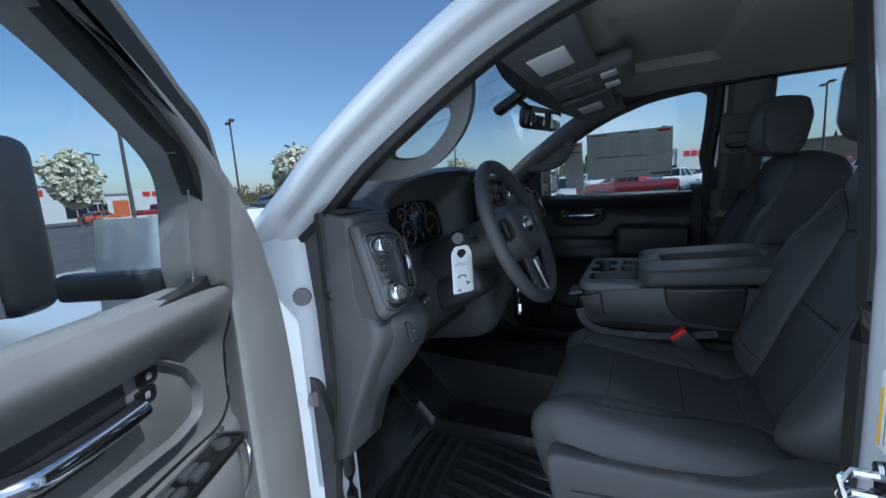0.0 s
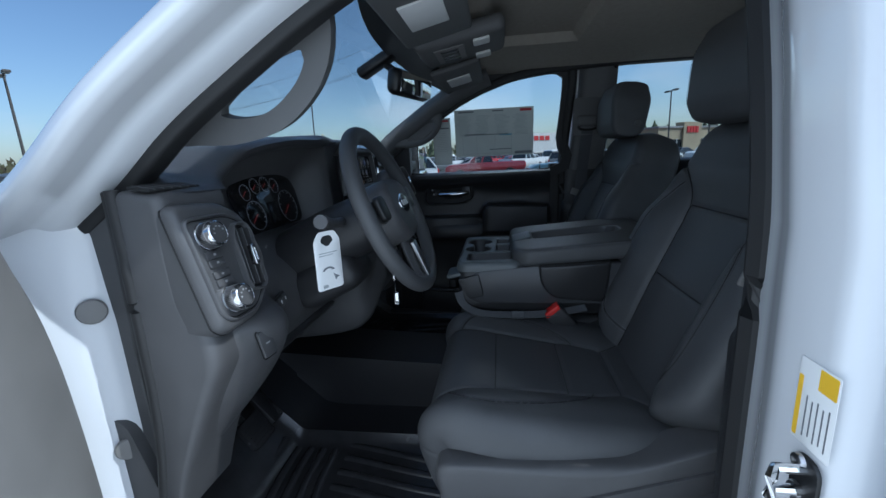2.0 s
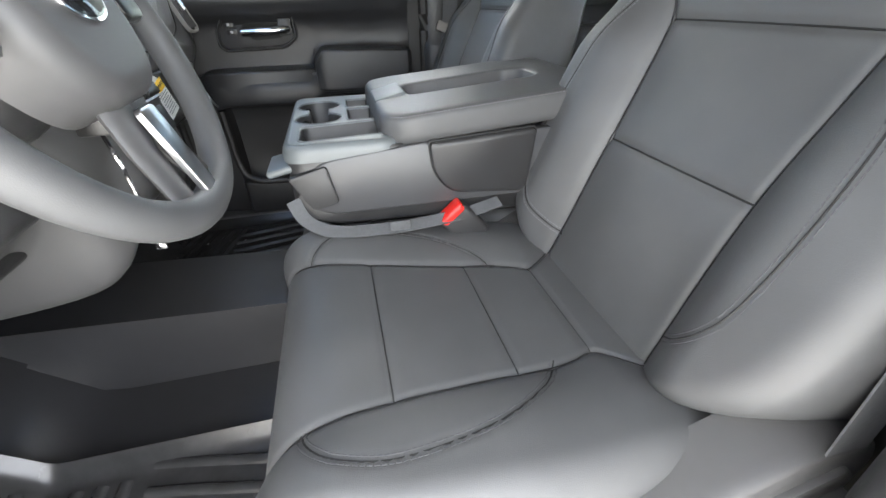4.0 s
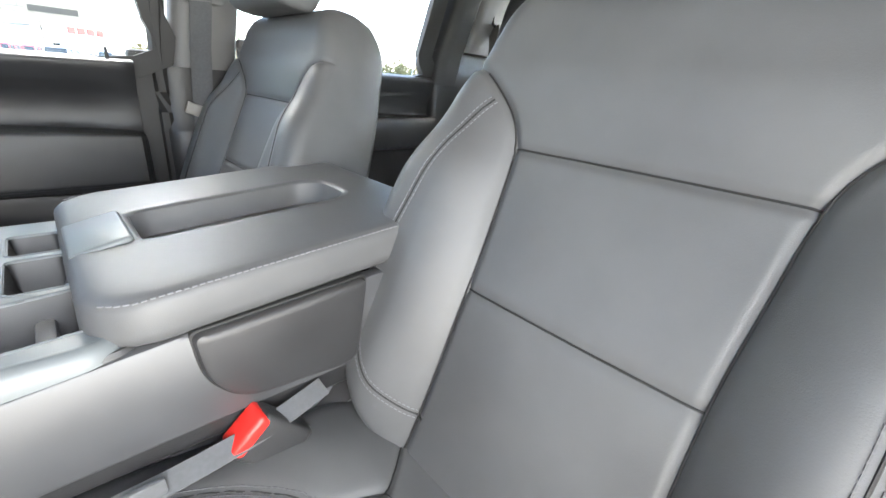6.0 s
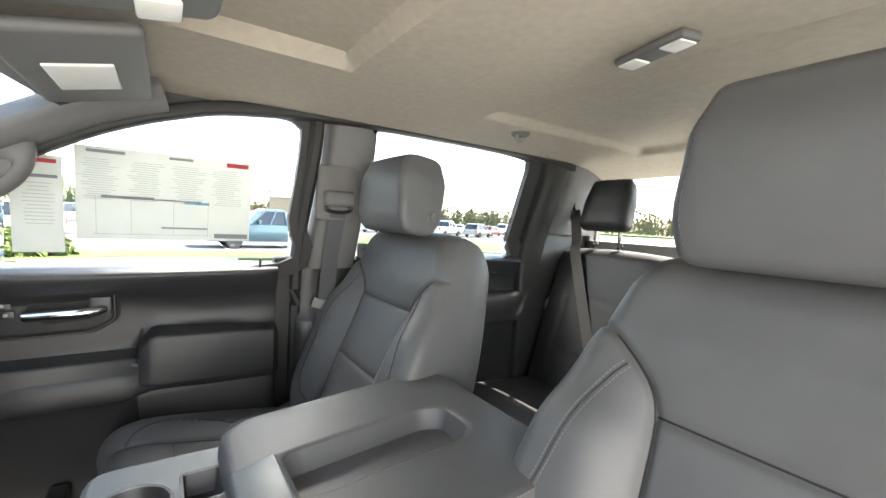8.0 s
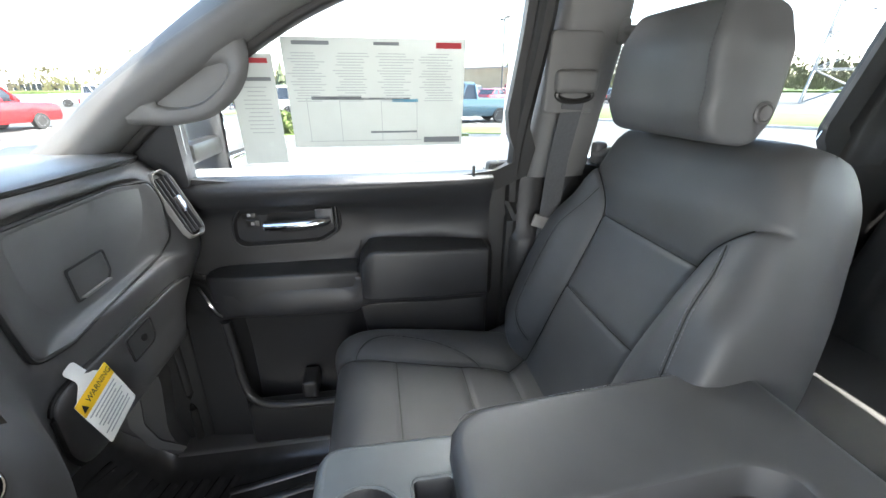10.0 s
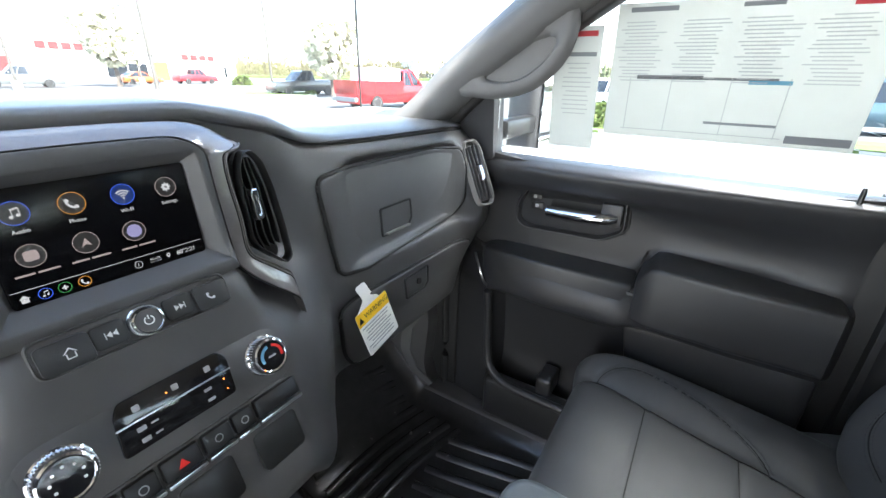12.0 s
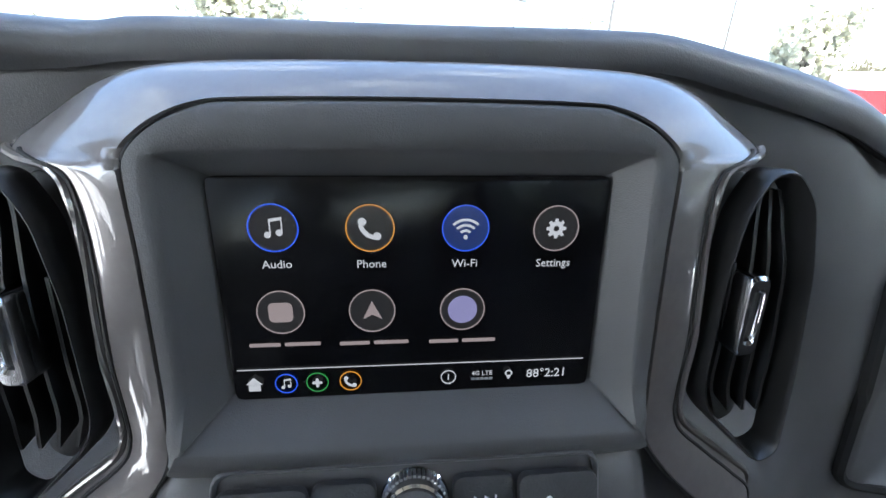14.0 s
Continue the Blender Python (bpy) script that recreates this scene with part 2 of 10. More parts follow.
def rounded(loop, r, n=4):
    """Rounds the corners of a polygon of (x, y)."""
    out = []
    k = len(loop)
    for i in range(k):
        p, a, b = Vector(loop[i]), Vector(loop[i - 1]), Vector(loop[(i + 1) % k])
        rr = r[i] if isinstance(r, (list, tuple)) else r
        da, db = (a - p), (b - p)
        cut = min(rr, da.length * 0.45, db.length * 0.45)
        s, e = p + da.normalized() * cut, p + db.normalized() * cut
        for j in range(n + 1):
            t = j / n
            out.append(tuple((1 - t) ** 2 * s + 2 * t * (1 - t) * p + t * t * e))
    return out


def prism(loop, m, depth, r=0.002, seg=2):
    """A plate: the polygon of (x, y) in the plane of m, raised by depth along its z, with its upper edge rounded."""
    rings = [[m @ Vector((x, y, 0)) for x, y in loop]]
    c = Vector((sum(p[0] for p in loop) / len(loop), sum(p[1] for p in loop) / len(loop)))
    ext = max(max(abs(p[0] - c.x), abs(p[1] - c.y)) for p in loop)
    for k in range(seg + 1):
        a = math.pi / 2 * k / seg
        inset = r * (1 - math.cos(a))
        h = depth - r + r * math.sin(a)
        ring = []
        for x, y in loop:
            d = Vector((x, y)) - c
            f = 1 - inset / max(d.length, 1e-6)
            ring.append(m @ Vector((c.x + d.x * f, c.y + d.y * f, h)))
        rings.append(ring)
    return loft(rings)


def frame_ring(outer, inner, m, depth, r=0.002):
    """A flat frame between two loops of as many points, raised by depth."""
    rings = [[m @ Vector((x, y, 0)) for x, y in outer], [m @ Vector((x, y, depth - r)) for x, y in outer]]
    mid = lambda a, b, f: (a[0] + (b[0] - a[0]) * f, a[1] + (b[1] - a[1]) * f)
    w = max(1e-4, (Vector(outer[0]) - Vector(inner[0])).length)
    f = min(0.4, r / w)
    rings.append([m @ Vector((*mid(a, b, f), depth)) for a, b in zip(outer, inner)])
    rings.append([m @ Vector((*mid(a, b, 1 - f), depth)) for a, b in zip(outer, inner)])
    rings.append([m @ Vector((x, y, depth - r)) for x, y in inner])
    rings.append([m @ Vector((x, y, 0)) for x, y in inner])
    return loft(rings, True, False, True)


def basis(origin, xdir, zdir):
    """A pose whose x runs along xdir and whose z comes as near to zdir as it can."""
    x = Vector(xdir).normalized()
    y = Vector(zdir).cross(x).normalized()
    z = x.cross(y)
    m = Matrix((x, y, z)).transposed().to_4x4()
    m.translation = Vector(origin)
    return m


def text_bm(body, size, m, extrude=0.0003, align="CENTER"):
    """Raised letters of the built-in font in the plane of m."""
    cu = bpy.data.curves.new("letters", "FONT")
    cu.body, cu.size, cu.align_x, cu.align_y, cu.extrude, cu.resolution_u = body, size, align, "CENTER", extrude, 2
    ob = new("letters", cu)
    bpy.context.view_layer.update()
    me = bpy.data.meshes.new_from_object(ob.evaluated_get(bpy.context.evaluated_depsgraph_get()))
    bpy.data.objects.remove(ob)
    bpy.data.curves.remove(cu)
    bm = bmesh.new()
    bm.from_mesh(me)
    bpy.data.meshes.remove(me)
    bmesh.ops.transform(bm, matrix=m, verts=bm.verts)
    return bm


def lerp(keys, t):
    """A value, or a tuple, between keyed values (t, v), eased."""
    if t <= keys[0][0]:
        return keys[0][1]
    for (a, va), (b, vb) in zip(keys, keys[1:]):
        if t <= b:
            f = (t - a) / (b - a)
            f = f * f * (3 - 2 * f)
            return va + (vb - va) * f if not isinstance(va, (tuple, list)) else tuple(p + (q - p) * f for p, q in zip(va, vb))
    return keys[-1][1]


def mirror_x(bm):
    bmesh.ops.transform(bm, matrix=Matrix.Diagonal((-1, 1, 1, 1)), verts=bm.verts)
    bmesh.ops.reverse_faces(bm, faces=bm.faces)
    return bm


def dashes(points, gap, length, r, up=(0, 0, 1)):
    """Stitches: short thread bars along points."""
    bm = bmesh.new()
    pts = [Vector(p) for p in points]
    acc, nxt = 0.0, 0.0
    for a, b in zip(pts, pts[1:]):
        seg = (b - a).length
        if seg < 1e-7:
            continue
        d = (b - a) / seg
        s = d.orthogonal().normalized() * r
        u = d.cross(s)
        while nxt < acc + seg:
            p = a + d * (nxt - acc)
            q = p + d * length
            ring = lambda c: [bm.verts.new(c + s * x + u * y) for x, y in ((1, 0), (0, 1), (-1, 0), (0, -1))]
            ra, rb = ring(p), ring(q)
            for i in range(4):
                bm.faces.new((ra[i], ra[(i + 1) % 4], rb[(i + 1) % 4], rb[i]))
            nxt += gap
        acc += seg
    return bm


# ---- the cab: floor, walls, pillars, roof ----
def side_x(z):
    """Half-width of the side glass at a height."""
    return 0.752 - 0.15 * (z - 1.56)


def floor_z(x, y):
    z = 0.82
    left = lerp([(0.23, -0.235), (0.30, -0.06)], y)
    hump = max(0.0, min(1.0, (0.235 - x) / 0.035, (x - left) / 0.02))
    top = lerp([(-1.4, 0.86), (-0.3, 0.90), (0.2, 0.965), (1.1, 1.0)], y)
    z = z + (top - z) * hump * hump * (3 - 2 * hump)
    if y > 0.74:
        z = max(z, 0.82 + (y - 0.74) * 0.95)
    if y < -0.55:
        z = max(z, 0.82 + 0.05 * min(1, (-0.55 - y) / 0.06))
    return z


xs = [-0.86 + i * 0.01 for i in range(173)]
ys = [-1.5 + i * 0.05 for i in range(54)]
bm = thick(loft([[(x, y, floor_z(x, y)) for x in xs] for y in ys], False, False), 0.03)
single("cab_floor", bm, CARPET, "black ribbed vinyl floor covering of the truck cab", "floor", kind="structure")

# firewall under the dash
single("wall_front", rbox((-0.86, 1.06, 0.80), (0.86, 1.12, 1.58), 0.01), CARPET, "black insulated bulkhead under the dashboard", "bulkhead", kind="structure")
# back wall with its window opening
bm = bmesh.new()
join(bm, rbox((-0.80, -1.53, 0.80), (0.80, -1.46, 1.665), 0.01))
join(bm, rbox((-0.74, -1.53, 1.965), (0.74, -1.46, 2.03), 0.008))
for s in (-1, 1):
    join(bm, rbox((min(s * 0.70, s * 0.80), -1.53, 1.60), (max(s * 0.70, s * 0.80), -1.46, 2.0), 0.008))
single("wall_back", bm, GREYPLASTIC, "dark rear cab wall with a wide window opening", "wall", kind="structure")
bm = rbox((-0.71, -1.505, 1.655), (0.71, -1.50, 1.975), 0)
g = single("window_back", bm, GLASS, "wide rear window of clear glass", "window", kind="structure")
g.visible_shadow = False

# headliner with its sunken middle field
def headliner_z(x, y):
    z = 2.004 - 0.020 * (abs(x) / 0.66) ** 6
    z -= 0.052 * max(0.0, (y - 0.18) / 0.22) ** 2
    z -= 0.045 * max(0.0, (-1.20 - y) / 0.22) ** 2
    def field(x0, x1, y0, y1, w):
        a = min((x - x0) / w, (x1 - x) / w, (y - y0) / w, (y1 - y) / w)
        a = max(0.0, min(1.0, a + 0.5))
        return a * a * (3 - 2 * a)
    z += 0.030 * field(-0.30, 0.30, -0.12, 0.17, 0.024)
    z += 0.020 * field(-0.38, 0.38, -1.28, -0.55, 0.035)
    return z


xs = [-0.68 + i * 1.36 / 136 for i in range(137)]
ys = [-1.47 + i * 1.87 / 190 for i in range(191)]
bm = loft([[(x, y, headliner_z(x, y)) for x in xs] for y in ys], False, False)
single("ceiling", thick(bm, -0.008), HEADLINER, "pale grey cloth headliner with moulded recesses", "headliner", kind="structure")
# outer roof skin
bm = loft([[(x, y, 2.075 - 0.05 * (abs(x) / 0.72) ** 3 - 0.05 * max(0, (y - 0.1) / 0.3) ** 2) for x in [-0.76 + i * 0.04 for i in range(39)]] for y in [-1.55 + i * 0.05 for i in range(40)]], False, False)
single("roof", thick(bm, 0.01), PAINT, "white painted roof panel of the truck", "roof", kind="structure")

RAIL = [(0.712, 0.90, 1.475), (0.715, 0.71, 1.60), (0.712, 0.60, 1.69), (0.705, 0.49, 1.765), (0.695, 0.39, 1.83), (0.683, 0.29, 1.885), (0.672, 0.17, 1.932), (0.662, 0.02, 1.968), (0.655, -0.3, 1.992), (0.655, -0.7, 1.996), (0.66, -1.1, 1.988), (0.668, -1.3, 1.955), (0.675, -1.46, 1.90)]


def rail_sweep(section, s, lo=0, hi=None):
    """Sweeps an offset section (out, across the opening) along the body's door rail on side s."""
    pts = smooth(RAIL[lo:hi], 6)
    rings = []
    for i, p in enumerate(pts):
        d = (pts[min(i + 1, len(pts) - 1)] - pts[max(i - 1, 0)]).normalized()
        out = Vector((1, 0, 0))
        up = d.cross(out).normalized()
        if up.z < 0:
            up = -up
        rings.append([Vector((s * (p + out * a + up * b).x, (p + out * a + up * b).y, (p + out * a + up * b).z)) for a, b in section])
    return loft(rings)


for s, side in ((-1, "left"), (1, "right")):
    white = rounded([(0.02, 0.0), (0.055, 0.008), (0.07, 0.020), (0.115, 0.016), (0.135, 0.026), (0.12, 0.055), (0.06, 0.07), (0.02, 0.06)], 0.010, 3)
    bm = rail_sweep(white, s)
    single("door_frame_" + side, bm, PAINT, "white painted windscreen pillar and roof rail", "body pillar", kind="structure")
    bm = rail_sweep(rounded([(-0.016, -0.012), (0.024, -0.014), (0.03, 0.012), (-0.016, 0.02)], 0.008, 3), s)
    single("door_seal_" + side, bm, SEAL, "black rubber door seal round the opening", "door seal", kind="structure")
    # inner pillar trim, from the dash to the roof
    bm = rail_sweep(rounded([(-0.085, 0.045), (-0.06, 0.012), (-0.012, 0.0), (0.0, 0.02), (-0.01, 0.085), (-0.06, 0.085)], 0.014, 3), s, 0, 7)
    single("pillar_trim_" + side, bm, TRIM, "pale grey moulded windscreen pillar trim", "pillar trim", kind="structure")
    # hinge post
    zs = [0.50, 0.8, 1.0, 1.2, 1.4, 1.54, 1.63]
    plan = [(0.715, 0.70), (0.728, 0.735), (0.745, 0.775), (0.80, 0.80), (0.86, 0.815), (0.89, 0.85), (0.975, 0.865), (0.985, 0.90), (0.97, 1.15), (0.70, 1.15), (0.70, 0.72)]
    loop = rounded(plan if s < 0 else [(max(x, 0.80), y) for x, y in plan[3:]][:-2] + [(0.80, 1.15)], 0.02, 3)
    bm = loft([[(s * (x - 0.13 * max(0, z - 1.50)), y + lerp([(0.5, 0.0), (1.0, -0.005), (1.35, 0.0), (1.7, 0.0)], z), z) for x, y in loop] for z in zs])
    single("hinge_pillar_" + side, bm, PAINT, "white painted hinge pillar with rubber plugs", "body pillar", kind="structure")
    # seal running down the hinge post
    pts = [(s * (0.744 if s < 0 else 0.752), (0.715 if s < 0 else 0.71) + lerp([(0.5, 0.0), (1.0, -0.005), (1.35, 0.0), (1.7, 0.0)], z) - 0.012, z) for z in [0.86 + 0.05 * i for i in range(16)]]
    single("pillar_seal_" + side, tube(pts, 0.015, 10, flat=0.8), SEAL, "black rubber seal down the hinge pillar", "door seal", kind="structure")
    # front wing and bonnet half
    prof = [(0.0, 0.0), (0.35, -0.002), (0.62, -0.012), (0.80, -0.035), (0.93, -0.085), (0.985, -0.18), (1.0, -0.45), (0.99, -0.75)]
    arch = smooth([(p[0], p[1], 0) for p in prof], 4)
    crest = [(1.08, 1.45), (1.5, 1.455), (2.1, 1.43), (2.45, 1.38)]
    bm = loft([[(s * v.x, y, lerp(crest, y) + v.y) for v in arch] for y in (1.0, 1.2, 1.4, 1.6, 1.8, 2.0, 2.2, 2.35, 2.45)], False, False)
    single("bonnet_" + side, thick(bm, 0.012), PAINT, "white painted bonnet and front wing", "bonnet", kind="structure")
    # sill
    single("sill_" + side, rbox((min(s * 0.70, s * 0.90), -1.5, 0.66), (max(s * 0.70, s * 0.90), 0.82, 0.845), 0.02, 3), PAINT, "white painted door sill", "sill", kind="structure")
    single("sill_trim_" + side, rbox((min(s * 0.69, s * 0.80), -1.5, 0.80), (max(s * 0.69, s * 0.80), 0.74, 0.862), 0.012, 3), PLASTIC, "black ribbed sill trim", "sill trim", kind="structure")
    # centre pillar: painted outside, trimmed inside
    loop = rounded([(0.755, -0.185), (0.775, -0.150), (0.83, -0.135), (0.885, -0.11), (0.955, -0.112), (0.975, -0.15), (0.975, -0.34), (0.755, -0.34)] if s < 0 else [(0.80, -0.195), (0.83, -0.185), (0.885, -0.165), (0.955, -0.165), (0.975, -0.19), (0.975, -0.34), (0.80, -0.34)], 0.014, 3)
    bm = loft([[(s * (x - lerp([(0.6, 0.0), (1.5, 0.0), (2.0, 0.085)], z)), y, z) for x, y in loop] for z in (0.62, 0.9, 1.2, 1.4, 1.56, 1.7, 1.85, 2.015)])
    single("centre_pillar_" + side, bm, PAINT, "white painted centre pillar", "body pillar", kind="structure")
    pts = [(s * ((0.785 if s < 0 else 0.762) - lerp([(0.6, 0.0), (1.5, 0.0), (2.0, 0.088)], z)), -0.152 if s < 0 else lerp([(0.8, -0.150), (1.6, -0.152), (2.0, -0.176)], z), z) for z in [0.84 + 0.05 * i for i in range(24)]]
    single("centre_seal_" + side, tube(pts, 0.021, 8), SEAL, "black rubber seal down the centre pillar", "door seal", kind="structure")
    loop = rounded([(0.79, -0.135), (0.745, -0.148), (0.728, -0.18), (0.728, -0.285), (0.742, -0.325), (0.79, -0.34)] if s < 0 else [(0.79, -0.172), (0.745, -0.176), (0.728, -0.195), (0.728, -0.285), (0.742, -0.325), (0.79, -0.34)], 0.014, 3)
    bm = loft([[(s * (x - lerp([(1.5, 0.0), (2.0, 0.06)], z)), y + lerp([(1.5, 0.0), (2.0, -0.04)], z), z) for x, y in loop] for z in (1.552, 1.6, 1.7, 1.8, 1.9, 2.0)])
    single("upper_pillar_trim_" + side, bm, TRIM, "pale grey upper centre pillar trim", "pillar trim", kind="structure")
    if s > 0:
        single("door_gap_seal_right", rbox((0.758, -0.21, 0.84), (0.80, -0.088, 1.585), 0.010, 3), SEAL, "black rubber strip behind the closed door", "door seal", kind="structure")
    loop = rounded([(0.79, -0.135), (0.745, -0.147), (0.73, -0.18), (0.73, -0.30), (0.745, -0.345), (0.79, -0.36)], 0.018, 3)
    bm = loft([[(s * (x + lerp([(0.8, 0.015), (1.3, -0.012), (1.39, -0.012), (1.42, 0.006), (1.552, 0.006)], z)), y, z) for x, y in loop] for z in (0.83, 1.0, 1.2, 1.36, 1.39, 1.40, 1.42, 1.50, 1.552)])
    single("lower_pillar_trim_" + side, bm, DOORPLASTIC, "black lower centre pillar trim", "pillar trim", kind="structure")
    # rear quarter: trim between back door and rear window
    loop = rounded([(0.74, -1.17), (0.70, -1.19), (0.69, -1.30), (0.69, -1.47), (0.80, -1.47), (0.80, -1.17)], 0.02, 3)
    bm = loft([[(s * (x - lerp([(1.5, 0.0), (2.0, 0.05)], z)), y + lerp([(1.55, 0.02), (2.0, -0.06)], z), z) for x, y in loop] for z in (1.685, 1.75, 1.8, 1.9, 2.005)])
    single("rear_pillar_trim_" + side, bm, TRIM, "pale grey rear quarter trim", "pillar trim", kind="structure")
    loop = rounded([(0.762, -1.05), (0.722, -1.065), (0.708, -1.10), (0.704, -1.172), (0.79, -1.172), (0.79, -1.05)], 0.012, 3)
    bm = loft([[(s * (x - lerp([(1.5, 0.0), (2.0, 0.05)], z)), y + lerp([(1.55, 0.02), (2.0, -0.06)], z), z) for x, y in loop] for z in (1.56, 1.65, 1.75, 1.8, 1.9, 2.005)])
    single("rear_window_post_" + side, bm, SEAL, "black post behind the rear door window", "pillar trim", kind="structure")
    single("rear_quarter_" + side, rbox((min(s * 0.72, s * 0.80), -1.50, 0.82), (max(s * 0.72, s * 0.80), -1.05, 1.70), 0.02, 3), DOORPLASTIC, "black lower rear quarter trim", "pillar trim", kind="structure")
    single("body_side_" + side, rbox((min(s * 0.955, s * 0.985), -1.60, 0.60), (max(s * 0.955, s * 0.985), -0.36, 1.52), 0.012, 3), PAINT, "white painted rear body side", "body side", kind="structure")

# windscreen
def screen_point(u, v, off=0.0):
    x = u * (0.70 - 0.05 * v)
    y = 1.10 - 0.70 * v - 0.22 * (1 - v * 0.5) * u * u
    z = 1.585 + 0.375 * v + 0.03 * math.sin(v * math.pi) - 0.03 * u * u
    return Vector((x, y, z + off))


bm = loft([[screen_point(-1 + i / 12, j / 12) for i in range(25)] for j in range(13)], False, False)
g = single("windscreen", thick(bm, 0.005), GLASS, "clear raked windscreen", "windscreen", kind="structure")
g.visible_shadow = False
bm = loft([[screen_point(-1 + i / 12, v, -0.004) for i in range(25)] for v in (-0.02, 0.03)], False, False)
single("windscreen_border_bottom", thick(bm, 0.004), BLACKPART, "black border along the windscreen foot", "trim", kind="structure")
bm = loft([[screen_point(-1 + i / 12, v, -0.006) for i in range(25)] for v in (0.92, 1.03)], False, False)
single("windscreen_border_top", thick(bm, 0.004), BLACKPART, "black border along the windscreen head", "trim", kind="structure")

# load bed behind the cab
bm = bmesh.new()
for s in (-1, 1):
    join(bm, rbox((min(s * 0.78, s * 1.0), -3.7, 0.75), (max(s * 0.78, s * 1.0), -1.62, 1.52), 0.03, 3))
join(bm, rbox((-1.0, -3.75, 0.75), (1.0, -3.66, 1.50), 0.03, 3))
join(bm, rbox((-0.8, -3.7, 0.78), (0.8, -1.62, 0.84), 0.01))
join(bm, rbox((-0.95, -1.66, 0.75), (0.95, -1.60, 1.54), 0.02, 3))
single("load_bed", bm, PAINT, "white painted pickup load bed", "truck bed", kind="structure")


# ---- doors ----
GLASS_FRONT = [(0.572, 1.555), (0.562, 1.73), (0.50, 1.785), (0.43, 1.832), (0.33, 1.892), (0.20, 1.944), (0.05, 1.976), (-0.08, 1.984), (-0.135, 1.968), (-0.150, 1.92), (-0.13, 1.70), (-0.10, 1.555)]
GLASS_REAR = [(-0.31, 1.575), (-0.335, 1.93), (-0.355, 1.978), (-0.40, 1.990), (-0.70, 1.992), (-0.98, 1.982), (-1.025, 1.955), (-1.015, 1.87), (-0.975, 1.66), (-0.955, 1.575)]


def pane(outline, s, t=0.004):
    ring = lambda o: [(s * (side_x(z) + o), y, z) for y, z in outline]
    return loft([ring(0), ring(t)])


def band(outline, s, lo, hi, inset=0.0, floor=None):
    """A frame round a pane: from inset inside it to lo..hi outside."""
    c = Vector((sum(p[0] for p in outline) / len(outline), sum(p[1] for p in outline) / len(outline)))
    pts = smooth([(p[0], p[1], 0) for p in outline], 4, True)
    rings = []
    k = len(pts)
    for i, p in enumerate(pts):
        d = (pts[(i + 1) % k] - pts[i - 1]).normalized()
        n = Vector((d.y, -d.x, 0))
        if n.dot(Vector((p.x - c.x, p.y - c.y, 0))) < 0:
            n = -n
        a, b = p - n * inset, p + n * hi
        rings.append([(s * (side_x(a.y) - 0.012), a.x, a.y), (s * (side_x(b.y) - 0.016), b.x, b.y), (s * (side_x(b.y) + 0.03), b.x, b.y), (s * (side_x(a.y) + 0.014), a.x, a.y)])
    if floor is not None:
        cut = next((i for i in range(k) if pts[i].y > floor and pts[i - 1].y <= floor), 0)
        keep = [rings[(cut + i) % k] for i in range(k) if pts[(cut + i) % k].y > floor]
        return loft(keep, True, True)
    return loft(rings, True, False, True)


